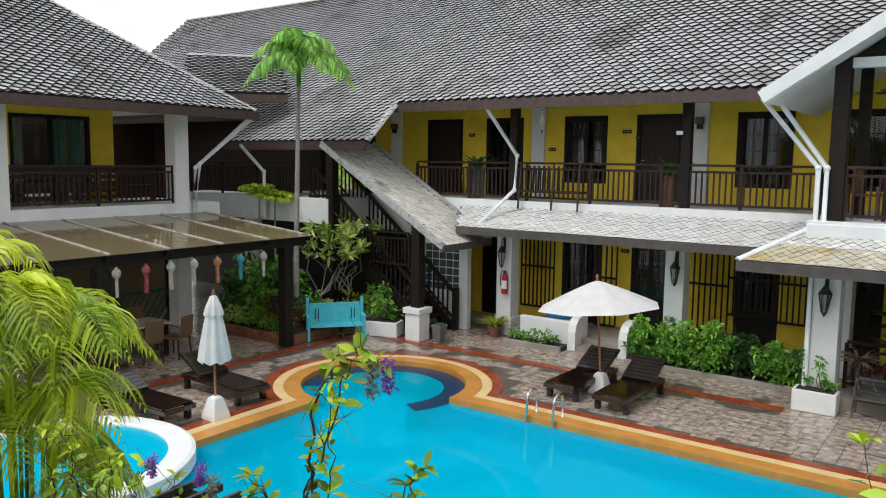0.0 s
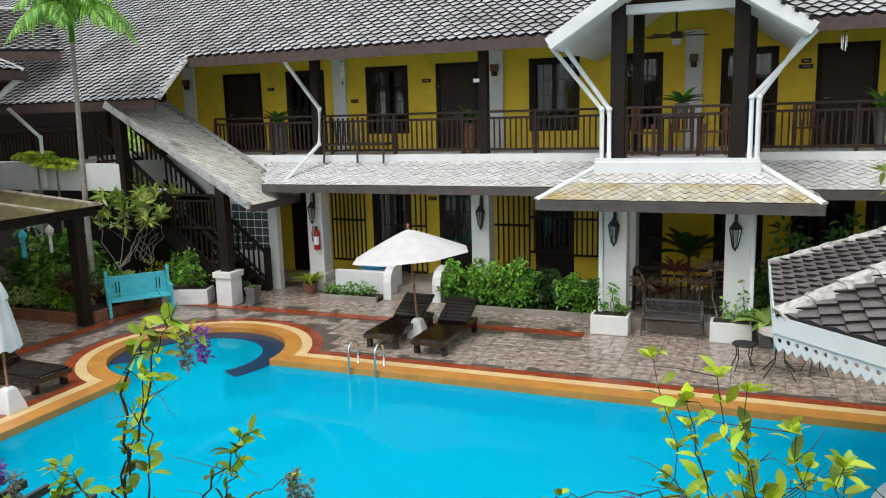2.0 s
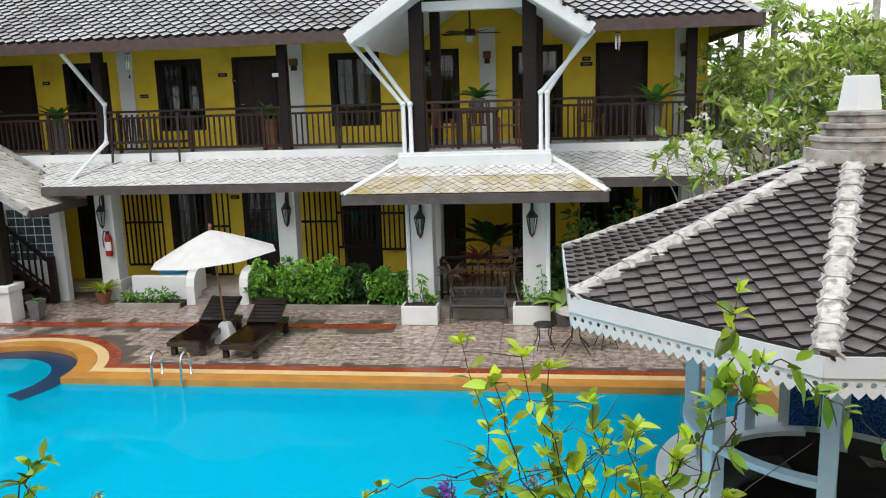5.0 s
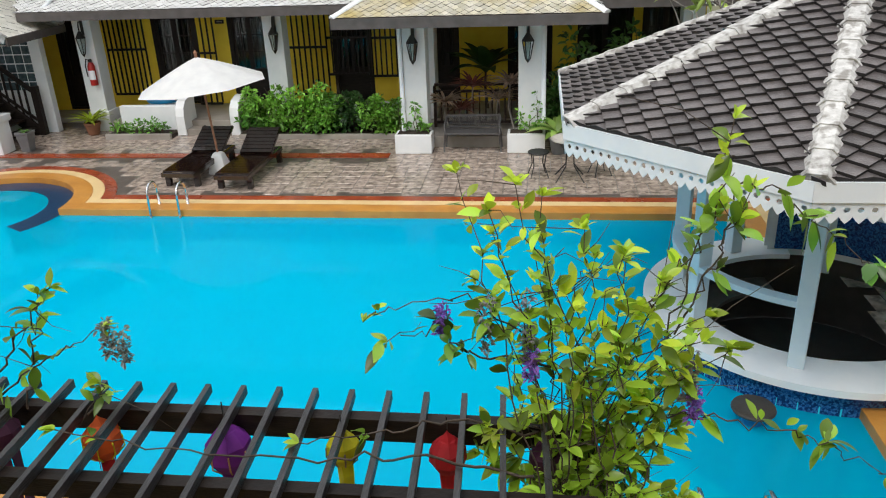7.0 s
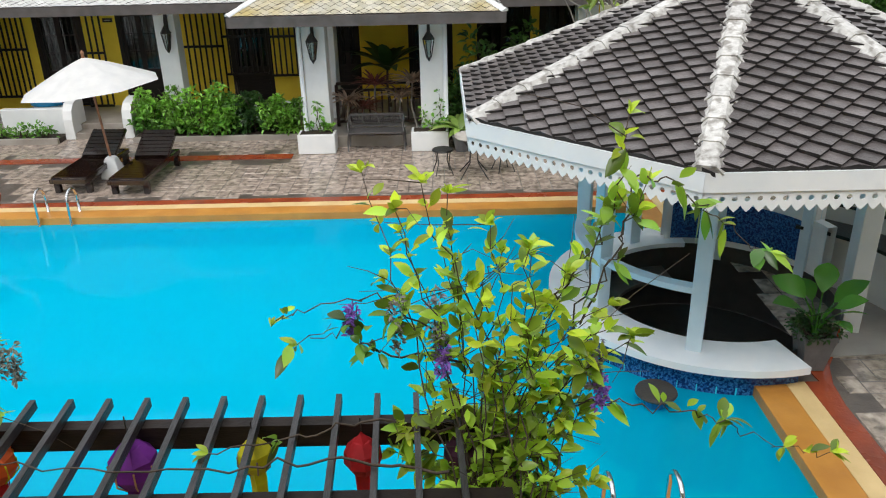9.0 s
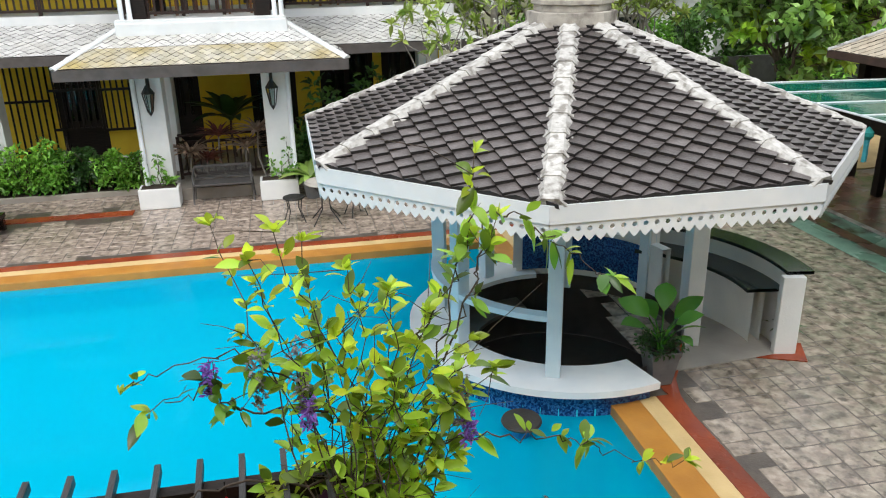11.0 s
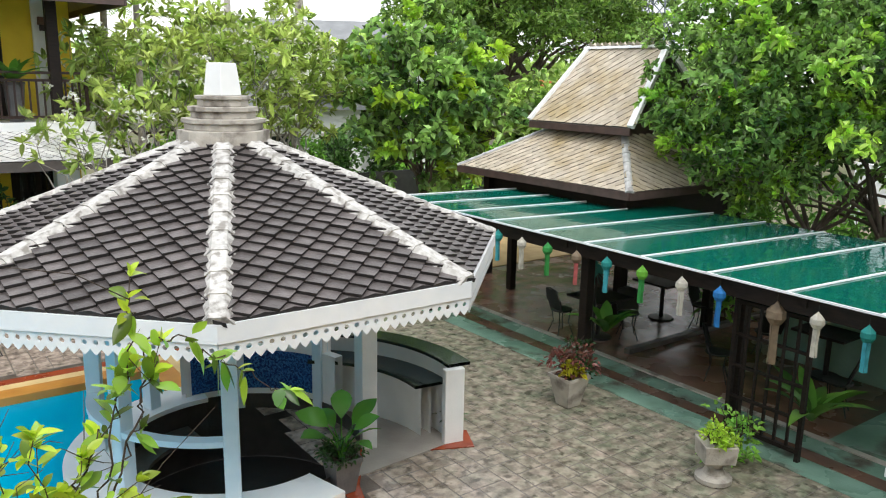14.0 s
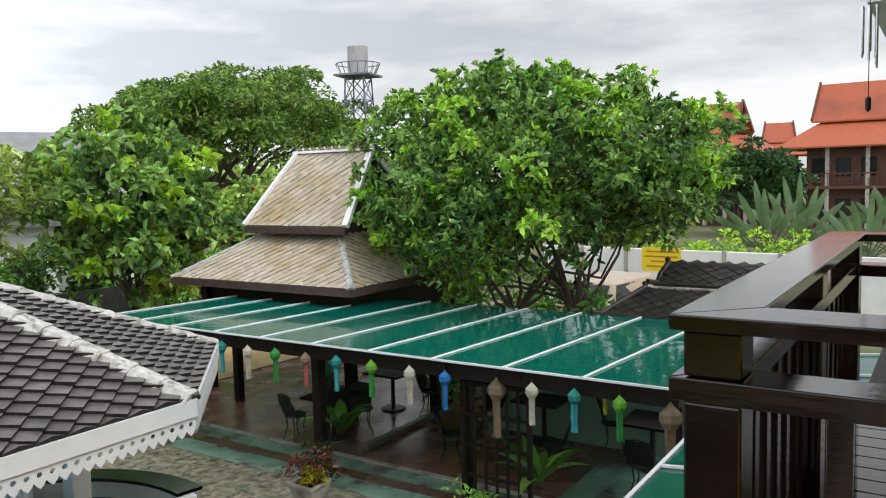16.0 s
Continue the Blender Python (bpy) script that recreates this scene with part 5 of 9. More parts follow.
# posts and counter
PA = [k * 45 + 22.5 for k in range(6)]
for k, ang in enumerate(PA):
    x, y = GC[0] + 1.46 * math.cos(radians(ang)), GC[1] + 1.46 * math.sin(radians(ang))
    m_ = Matrix.Translation((x, y, 0)) @ Matrix.Rotation(radians(ang), 4, "Z")
    bm = bmesh.new()
    zb = 0.26 if x < 3.2 else 0.0
    box(bm, -0.075, -0.075, zb, 0.075, 0.075, 2.75, m_)
    part("post", bm, BLUEWHITE, gz, "pale blue-white square post", bevel=0.008)
part("counter_top", lathe(bmesh.new(), [(1.26, 0.20), (1.26, 0.26), (1.80, 0.26), (1.80, 0.185), (1.74, 0.185), (1.74, 0.20), (1.26, 0.20)], (*GC, 0), 64, 85, 284), WHITE_CLEAN, gz, "curved white bar counter", smooth=False)
part("counter_wall", lathe(bmesh.new(), [(1.66, 0.20), (1.66, -1.3)], (*GC, 0), 64, 85, 284), MOSAIC, gz, "blue mosaic bar front under water")
part("counter_inner_wall", lathe(bmesh.new(), [(1.40, -0.75), (1.40, 0.20)], (*GC, 0), 64, 0, 360), BAR_DARK, gz, "inner wall of the sunken bar, shade put into its dark colour")
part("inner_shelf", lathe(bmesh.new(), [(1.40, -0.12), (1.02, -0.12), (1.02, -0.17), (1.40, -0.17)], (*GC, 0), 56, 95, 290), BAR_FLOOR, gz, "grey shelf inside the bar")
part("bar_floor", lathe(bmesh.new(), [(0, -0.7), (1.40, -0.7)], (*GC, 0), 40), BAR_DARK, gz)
for ang0, ang1 in ((160, 202), (202, 248)):
    part("post_rail", lathe(bmesh.new(), [(1.40, 0.88), (1.40, 0.94), (1.53, 0.94), (1.53, 0.88), (1.40, 0.88)], (*GC, 0), 10, ang0, ang1), BLUEWHITE, gz, "narrow pale rail between the posts")
part("bar_back", lathe(bmesh.new(), [(1.42, -0.05), (1.42, 0.85), (1.54, 0.85), (1.54, -0.05)], (*GC, 0), 30, 10, 95), WHITE, gz, "low white wall at the back of the bar")
part("mosaic_panel", lathe(bmesh.new(), [(1.395, 0.28), (1.395, 0.80)], (*GC, 0), 30, 25, 92), MOSAIC, gz, "blue mosaic panel")
for ang in (-18, 28):
    x, y = GC[0] + 1.5 * math.cos(radians(ang)), GC[1] + 1.5 * math.sin(radians(ang))
    m_ = Matrix.Translation((x, y, 0)) @ Matrix.Rotation(radians(ang), 4, "Z")
    bm = bmesh.new()
    box(bm, -0.09, -0.22, 0, 0.09, 0.22, 2.7, m_)
    part("pier", bm, WHITE, gz, "wide white pier at the bar entrance", bevel=0.01)
# curved outdoor bar counter behind
cb = thing("curved_counter", "curved white masonry counter with a dark polished top", "counter", (3.4, 7.35, 0))
part("counter_wall", lathe(bmesh.new(), [(1.64, 0.0), (1.64, 0.70), (1.78, 0.70), (1.78, 0.0)], n=30, a0=-3, a1=57), WHITE, cb, "white curved counter wall")
part("counter_top", lathe(bmesh.new(), [(1.48, 0.70), (1.48, 0.74), (1.90, 0.74), (1.90, 0.70), (1.48, 0.70)], n=30, a0=-8, a1=58), GRANITE, cb, "polished dark green stone top")
part("raised_wall", lathe(bmesh.new(), [(1.90, 0.0), (1.90, 0.94), (2.04, 0.94), (2.04, 0.0)], n=30, a0=-10, a1=58), WHITE, cb)
part("raised_top", lathe(bmesh.new(), [(1.86, 0.94), (1.86, 0.98), (2.16, 0.98), (2.16, 0.94), (1.86, 0.94)], n=30, a0=-11, a1=59), GRANITE, cb, "polished dark ledge")
bm = bmesh.new()
box(bm, 1.80, -0.05, 0.0, 2.05, 0.05, 0.94, Matrix.Rotation(radians(-12), 4, "Z"))
part("end_wall", bm, WHITE, cb, bevel=0.01)
court = [(3.4 + 1.98 * math.cos(radians(q)), 7.35 + 1.98 * math.sin(radians(q))) for q in range(-12, 91, 6)] + [(2.99 + 1.44 * math.cos(radians(q)), 8.0 + 1.44 * math.sin(radians(q))) for q in range(72, -56, -6)]
solo("bar_court_floor", poly_prism(bmesh.new(), court, -0.011, 0.008), CONCRETE, "smooth grey floor inside the curved counter", "floor", kind="structure")

# ---------------------------------------------------------------- green-roofed restaurant
rest = thing("restaurant_canopy", "open restaurant canopy with a green translucent roof and dark posts", "canopy")
FX, FZ, BX, BZ, SKEW = 7.8, 2.11, 11.75, 2.08, -0.28
ys = [2.34 + 1.0 * k for k in range(11)]
for y0, y1 in zip(ys, ys[1:]):
    bx, sk = (BX, SKEW) if y0 < 8.5 else (10.75, SKEW * 0.74)
    part("roof_sheet", slab(bmesh.new(), [(FX, y0 + 0.012, FZ), (bx, y0 + sk + 0.012, BZ), (bx, y1 + sk - 0.012, BZ), (FX, y1 - 0.012, FZ)], 0.012), GREENPOLY, rest, "wet green translucent sheet")
for y in ys:
    bx, sk = (BX, SKEW) if y < 8.5 else (10.75, SKEW * 0.74)
    part("roof_bar", beam(bmesh.new(), (FX - 0.01, y, FZ + 0.012), (bx, y + sk, BZ + 0.012), 0.03, 0.016), WHITE_CLEAN, rest, "white sheet joint bar")
part("roof_edge", boxes((FX - 0.02, ys[0], FZ - 0.012, FX + 0.005, ys[-1], FZ + 0.012)), WHITE_CLEAN, rest)
part("front_beam", boxes((FX + 0.12, ys[0], FZ - 0.24, FX + 0.26, ys[-1], FZ - 0.04)), DARK, rest, bevel=0.01)
part("back_beam", boxes((BX - 0.2, ys[0], BZ - 0.25, BX - 0.06, 8.4, BZ - 0.04)), DARK, rest)
for x, y in ((8.4, 7.8), (8.45, 5.25), (8.2, 11.6), (11.6, 7.9), (11.6, 5.1), (8.4, 2.5), (10.5, 11.9)):
    part("post", boxes((x - 0.075, y - 0.075, 0, x + 0.075, y + 0.075, FZ + (BZ - FZ) * (x - FX) / (BX - FX) - 0.05)), DARK, rest, bevel=0.01)
for y in (4.2, 5.25, 7.8, 10.2, 11.6):
    part("rafter", beam(bmesh.new(), (FX + 0.1, y, FZ - 0.10), (BX if y < 8.5 else 10.7, y - 0.15, BZ - 0.10), 0.06, 0.10), DARK, rest)
solo("restaurant_floor", boxes((9.16, -1.0, -0.011, 17.5, 13.5, 0.012)), BROWNFLOOR, "wet brown tiled restaurant floor", "floor", kind="structure")
solo("green_floor", boxes((9.16, -1.0, 0.0125, 13.0, 4.35, 0.018)), GREEN_LIT, "floor at the restaurant entrance, green canopy light in its colour", "floor", kind="structure")
solo("restaurant_kerb", boxes((9.06, -1.0, -0.011, 9.157, 13.5, 0.022)), OLDCEMENT, "low worn kerb along the restaurant", "kerb", kind="structure")
solo("side_paving", boxes((8.05, -1.0, -0.011, 9.057, 14.0, 0.004)), GREEN_LIT, "stained paving beside the restaurant, green canopy light in its colour", "pavement", kind="structure")
solo("red_line_trim", boxes((8.46, 1.0, -0.01, 8.70, 14.0, 0.009)), FADED, "faded red line in the paving", "paving line", kind="structure")
can2 = thing("near_canopy", "green translucent canopy below the balcony", "canopy")
for k in range(5):
    x0, x1 = 4.2 + k * 0.98, 4.2 + (k + 1) * 0.98
    part("roof_sheet", slab(bmesh.new(), [(x0 + 0.012, -1.4, 2.55), (x1 - 0.012, -1.4, 2.55), (x1 - 0.012, 1.65, 2.28), (x0 + 0.012, 1.65, 2.28)], 0.012), GREENPOLY, can2, "wet green translucent sheet")
    part("roof_bar", beam(bmesh.new(), (x1, -1.4, 2.565), (x1, 1.66, 2.295), 0.028, 0.018), WHITE_CLEAN, can2, "white sheet joint bar")
part("roof_edge", boxes((4.2, 1.65, 2.25, 9.1, 1.68, 2.30)), WHITE_CLEAN, can2)
for x in (4.4, 8.9):
    part("post", boxes((x - 0.08, 1.2, 0, x + 0.08, 1.36, 2.25)), DARK, can2)

# tiered pavilion behind the restaurant
sala = thing("tiered_pavilion", "pavilion with a two-tiered pale tiled roof stained by moss", "pavilion")
TILE_SALA = mat("tan_mossy_tile", (0.50, 0.44, 0.35), (0.40, 0.34, 0.26), 0.5, 5, col3=(0.32, 0.23, 0.08), scale3=0.8, lo3=0.5, hi3=0.75, bump=0.25, bscale=30, vary=0.15, piece="island")
ax0, ax1, ay0, ay1, az_ = 10.45, 14.9, 8.85, 13.75, 2.42
bx0, bx1, by0, by1, bz = 11.62, 13.7, 10.05, 12.25, 3.26
lows = [(ax0, ay0, az_), (ax1, ay0, az_), (ax1, ay1, az_), (ax0, ay1, az_)]
tops = [(bx0, by0, bz), (bx1, by0, bz), (bx1, by1, bz), (bx0, by1, bz)]
for i in range(4):
    j = (i + 1) % 4
    a, b, c, d = Vector(lows[i]), Vector(lows[j]), Vector(tops[j]), Vector(tops[i])
    part("roof_deck", slab(bmesh.new(), [a, b, c, d], 0.06), GREYBEAM, sala)
    u = (b - a).normalized()
    v = (d - a) - u * (d - a).dot(u)
    m_ = roof_plane(a + Vector((0, 0, 0.012)), u, v)
    lay_tiles(sala, m_, [(0, 0), ((b - a).length, 0), ((c - a).dot(u), v.length), ((d - a).dot(u), v.length)], 0.105, 0.098, TILE_SALA, lift=0.02, thick=0.015)
    part("ridge_tile", ridge_cap(bmesh.new(), a + Vector((0, 0, 0.03)), d + Vector((0, 0, 0.03)), 0.07, 0.3), RIDGE_GREY, sala)
    part("eave_board", beam(bmesh.new(), a + Vector((0, 0, -0.06)), b + Vector((0, 0, -0.06)), 0.05, 0.14), FASCIA, sala)
# near-black sheets added in place of the deep shade below the lower roof
for x0, y0, x1, y1 in ((ax0 + 0.55, ay0 + 0.5, ax0 + 0.61, ay1 - 0.5), (ax0 + 0.62, ay0 + 0.5, ax1 - 0.5, ay0 + 0.56)):
    part("board_wall", boxes((x0, y0, 1.25, x1, y1, 2.55)), DARK, sala, "dark sheets standing in for the shade under the eaves")
part("drum", boxes((bx0 + 0.05, by0 + 0.05, 3.1, bx1 - 0.05, by1 - 0.05, 3.6)), FASCIA, sala, "brown boarded band between the roofs")
ux0, ux1, uy0, uy1, uz, rz_ = 11.35, 14.0, 9.7, 12.45, 3.46, 4.98
rx = (ux0 + ux1) / 2
for s in (-1, 1):
    x0 = rx + s * (ux1 - ux0) / 2
    a, b, c, d = (Vector((x0, uy0, uz)), Vector((x0, uy1, uz)), Vector((rx, uy1 - 0.35, rz_)), Vector((rx, uy0 + 0.35, rz_)))
    part("roof_deck", slab(bmesh.new(), [a, b, c, d] if s > 0 else [b, a, d, c], 0.06), GREYBEAM, sala)
    m_ = roof_plane(((x0, 0, uz + 0.012)), (0, s, 0), (rx - x0, 0, rz_ - uz))
    L = math.hypot(rx - x0, rz_ - uz)
    q = [(uy0, 0), (uy1, 0), (uy1 - 0.35, L), (uy0 + 0.35, L)]
    lay_tiles(sala, m_, [(p[0] * s, p[1]) for p in q], 0.105, 0.098, TILE_SALA, lift=0.02, thick=0.015)
    for p, r in ((a, d), (b, c)):
        part("bargeboard", beam(bmesh.new(), p + Vector((0, 0, 0.02)), r + Vector((0, 0, 0.02)), 0.12, 0.10), WHITE, sala, "white bargeboard")
part("ridge_tile", ridge_cap(bmesh.new(), (rx, uy0 + 0.35, rz_ + 0.02), (rx, uy1 - 0.35, rz_ + 0.02), 0.08, 0.3), WHITE, sala)
part("upper_eave", boxes((ux0 - 0.02, uy0, uz - 0.14, ux0 + 0.04, uy1, uz - 0.01)), FASCIA, sala)
part("upper_eave", boxes((ux1 - 0.04, uy0, uz - 0.14, ux1 + 0.02, uy1, uz - 0.01)), FASCIA, sala)
for x in (ax0 + 0.5, ax1 - 0.5):
    for y in (ay0 + 0.5, ay1 - 0.5):
        part("post", boxes((x - 0.09, y - 0.09, 0, x + 0.09, y + 0.09, 2.5)), DARK, sala)

# ---------------------------------------------------------------- balcony beside the camera
nb = thing("near_balcony_railing", "wet dark varnished timber balcony railing at a corner", "railing")
def mitred_rails(name, xa, xb, y_out, w, z0, z1, bevel):
    """Three flat rails round the balcony, mitred at both corners."""
    g = 0.0008
    for ring in (((xa + g, y_out), (xa + w + g, y_out - w), (xb - w - g, y_out - w), (xb - g, y_out)),
                 ((xa, -2.4), (xa + w, -2.4), (xa + w, y_out - w - g), (xa, y_out - g)),
                 ((xb - w, -2.4), (xb, -2.4), (xb, y_out - g), (xb - w, y_out - w - g))):
        part(name, hexa(bmesh.new(), [Vector((x, y, z)) for z in (z0, z1) for x, y in ring]), WETWOOD, nb, bevel=bevel)


mitred_rails("top_rail", 1.355, 3.50, 0.42, 0.138, 4.026, 4.055, 0.003)
mitred_rails("second_rail", 1.372, 3.46, 0.425, 0.118, 3.895, 3.938, 0.003)
for x, y in ((1.43, 0.35), (2.42, 0.35), (3.41, 0.35), (1.43, -1.3), (3.41, -1.3)):
    for z0, z1 in ((3.05, 3.893), (3.94, 4.024)):
        part("post", boxes((x - 0.05, y - 0.05, z0, x + 0.05, y + 0.05, z1)), WETWOOD, nb, bevel=0.005)
for k in range(1, 15):
    part("baluster", boxes((1.47 + k * 0.125 - 0.02, 0.34, 3.15, 1.47 + k * 0.125 + 0.02, 0.365, 3.893)), WETWOOD, nb)
    part("baluster", boxes((1.42, 0.27 - k * 0.12 - 0.02, 3.15, 1.445, 0.27 - k * 0.12 + 0.02, 3.893)), WETWOOD, nb)
part("kick_board", boxes((1.41, 0.335, 3.08, 3.4, 0.375, 3.2)), WETWOOD, nb)
nf = thing("near_balcony_floor", "wet dark plank floor of the near balcony", "floor", kind="structure")
part("deck", boxes((1.30, -4.0, 2.9, 8.0, 0.40, 3.04)), DARK, nf)
for k in range(26):
    part("plank", boxes((1.30 + k * 0.14, -2.4, 3.043, 1.432 + k * 0.14, 0.40, 3.08)), WETWOOD, nf, bevel=0.004)
solo("near_soffit", boxes((5.95, -4.0, 5.40, 9.5, 0.52, 5.55)), WHITE, "white roof soffit over the near balcony", "ceiling", kind="structure")
# out of view overhead: added to keep sky light off the near railing
solo("near_gallery_soffit", boxes((-9.0, -4.0, 5.40, 5.94, 0.26, 5.55)), WHITE, "unseen white soffit over the near gallery, added to shade the railing", "ceiling", kind="structure")
solo("near_house_wall", boxes((-9.0, -2.6, 0.0, 9.5, -2.4, 5.5)), YELLOW, "yellow house wall behind the near balcony", "wall", kind="structure")


# ---------------------------------------------------------------- leaves, plants and trees
def leaf_mesh(P, D, length, width, rng, fold=0.3, droop=0.25):
    """Folded leaf blades from points P along directions D."""
    P, D = np.asarray(P, float), np.asarray(D, float)
    n = len(P)
    D = D / (np.linalg.norm(D, axis=1)[:, None] + 1e-9)
    L = length * rng.uniform(0.65, 1.2, n)[:, None]
    W = L * (width / length)
    R = rng.normal(size=(n, 3)) * 0.6 + np.array([0, 0, 1.0])
    S = np.cross(D, R)
    S /= np.linalg.norm(S, axis=1)[:, None] + 1e-9
    N = np.cross(S, D)
    down = np.array([0, 0, 1.0]) * L * droop
    c1, c2, tip = P + D * L * 0.28, P + D * L * 0.66 - down * 0.35, P + D * L - down
    s1, s2, up = S * W * 0.44, S * W * 0.42, N * W * fold
    V = np.stack([P, c1, c2, tip, c1 + s1 + up, c2 + s2 + up, c1 - s1 + up, c2 - s2 + up], 1).reshape(-1, 3)
    b = np.arange(n) * 8
    F = []
    for q in ((0, 1, 4), (4, 1, 2, 5), (5, 2, 3), (0, 6, 1), (6, 7, 2, 1), (7, 3, 2)):
        F += np.stack([b + i for i in q], 1).tolist()
    return V.tolist(), [], F


def broad_leaf_mesh(P, D, length, width, rng):
    """Smooth oval leaves with a curved midrib, for foliage seen from near."""
    P, D = np.asarray(P, float), np.asarray(D, float)
    n = len(P)
    D = D / (np.linalg.norm(D, axis=1)[:, None] + 1e-9)
    L = length * rng.uniform(0.55, 1.25, n)[:, None]
    R = rng.normal(size=(n, 3)) * 0.45 + np.array([0, 0, 1.0])
    S = np.cross(D, R)
    S /= np.linalg.norm(S, axis=1)[:, None] + 1e-9
    N = np.cross(S, D)
    sag = rng.uniform(0.05, 0.45, n)[:, None]
    cols = []
    for t, w in ((0.0, 0.02), (0.14, 0.26), (0.32, 0.45), (0.52, 0.50), (0.72, 0.38), (0.88, 0.18), (1.0, 0.0)):
        c = P + D * L * t - np.array([0, 0, 1.0]) * L * sag * t * t
        side, up = S * L * (width / length) * w, N * L * (width / length) * w * 0.25
        cols += [c + side + up, c, c - side + up]
    V = np.stack(cols, 1).reshape(-1, 3)
    b = np.arange(n) * 21
    F = []
    for i in range(6):
        k = i * 3
        for q in ((k, k + 1, k + 4, k + 3), (k + 1, k + 2, k + 5, k + 4)):
            F += np.stack([b + j for j in q], 1).tolist()
    return V.tolist(), [], F


def joined(*meshes):
    V, F = [], []
    for v, _, f in meshes:
        k = len(V)
        V += v
        F += [[i + k for i in q] for q in f]
    return V, [], F


def sphere_dirs(rng, n):
    d = rng.normal(size=(n, 3))
    return d / np.linalg.norm(d, axis=1)[:, None]


def clump(rng, at, r, n, length, width, droop=0.25, flat=1.0, whorl=1):
    d = sphere_dirs(rng, n)
    d[:, 2] = np.where(d[:, 2] < -0.3, -d[:, 2], d[:, 2])
    if whorl > 1:
        m = max(1, n // whorl)
        k = np.repeat(np.arange(m), whorl)
        d = d[:m][k]
        p = np.asarray(at) + d * (r * rng.uniform(0.5, 1.0, m)[k][:, None]) * np.array([1, 1, flat])
        out = d * 0.35 + np.array([0, 0, 0.35]) + rng.normal(size=(len(k), 3)) * 0.75
        return leaf_mesh(p, out, length, width, rng, droop=droop * 0.4)
    p = np.asarray(at) + d * (r * rng.uniform(0.45, 1.0, n)[:, None]) * np.array([1, 1, flat])
    return leaf_mesh(p, d + rng.normal(size=(n, 3)) * 0.5, length, width, rng, droop=droop)


def bend(a, b, rng, n=5, wob=0.08):
    a, b = np.asarray(a, float), np.asarray(b, float)
    L = np.linalg.norm(b - a)
    pts = [a + (b - a) * t + np.array([0, 0, math.sin(t * math.pi) * L * 0.06]) + (rng.normal(size=3) * L * wob if 0 < t < 1 else 0) for t in np.linspace(0, 1, n)]
    return [tuple(p) for p in pts]


def tree(name, at, fork, crown, radii, clumps, per, leaf, leaf_m, label, bark=None, trunks=1, seed=1, rc=0.55, trunk_r=0.16, petals=0, spread=0.2, flat=0.8, shell=0.55, leaf_m2=None, whorl=1, dome=False, skirt=None):
    """A branching tree: trunk to the fork height, limbs to the clumps of an uneven crown."""
    rng = np.random.default_rng(seed)
    ob = thing(name, label, "tree", at)
    cx = np.array(crown, float)
    d = sphere_dirs(rng, clumps)
    d[:, 2] = np.where(d[:, 2] < -0.88, -d[:, 2] * 0.6, d[:, 2])
    if dome:
        d[:, 2] = np.abs(d[:, 2])
    lump = 1 + 0.14 * np.sin(3.1 * d[:, 0] + seed) * np.cos(2.7 * d[:, 1] - seed) + rng.normal(size=clumps) * 0.06
    C = cx + d * np.array(radii) * (rng.uniform(shell, 1.0, clumps) * lump)[:, None]
    if skirt:
        # the low foliage hangs higher on one side
        C[:, 2] += np.clip(d[:, 0] * skirt[0] + d[:, 1] * skirt[1] + 0.25, 0, 1) * np.clip(0.25 - d[:, 2], 0, 1) * skirt[2]
    wood = bmesh.new()
    tops = []
    for k in range(trunks):
        a = 2 * math.pi * k / trunks + seed
        base = (math.cos(a) * spread * (trunks > 1), math.sin(a) * spread * (trunks > 1), -0.05)
        top = (base[0] * 2.5 + rng.normal() * 0.1, base[1] * 2.5 + rng.normal() * 0.1, fork)
        tube(wood, bend(base, top, rng, 5, 0.03), trunk_r, trunk_r * 0.7, 9)
        tops.append(np.array(top))
    limbs = bmesh.new()
    n_limb = min(clumps, (8 if trunk_r > 0.06 else 5) * trunks)
    ends = []
    for k in range(n_limb):
        t = tops[k % trunks]
        e = t + (C[k] - t) * 0.8
        tube(limbs, bend(t, e, rng, 5, 0.05), trunk_r * 0.42, trunk_r * 0.13, 6)
        ends.append(e)
    ends = np.array(ends)
    for k in range(n_limb, min(clumps, 130)):
        e = ends[np.argmin(((ends - C[k]) ** 2).sum(1))]
        tube(limbs, bend(e, C[k], rng, 3, 0.05), trunk_r * 0.12, trunk_r * 0.05, 4, False)
    part("trunk", wood, bark or BARK, ob, smooth=True)
    part("branchwork", limbs, bark or BARK, ob, smooth=True)
    cut = clumps if leaf_m2 is None else int(clumps * 0.72)
    part("crown", joined(*[clump(rng, c, rc * rng.uniform(0.7, 1.25), per, leaf[0], leaf[1], flat=flat, whorl=whorl) for c in C[:cut]]), leaf_m, ob)
    if leaf_m2 is not None:
        part("young_foliage", joined(*[clump(rng, c * 1.02, rc * rng.uniform(0.5, 0.9), per, leaf[0], leaf[1], flat=flat, whorl=whorl) for c in C[cut:]]), leaf_m2, ob)
    if petals:
        pk = rng.integers(0, clumps, petals)
        pt = C[pk] + sphere_dirs(rng, petals) * rc * 0.8 + np.array([0, 0, rc * 0.5])
        part("blossom", joined(*[clump(rng, p, 0.06, 7, 0.09, 0.06) for p in pt]), PETAL_WHITE, ob, "white blossom")
    return ob


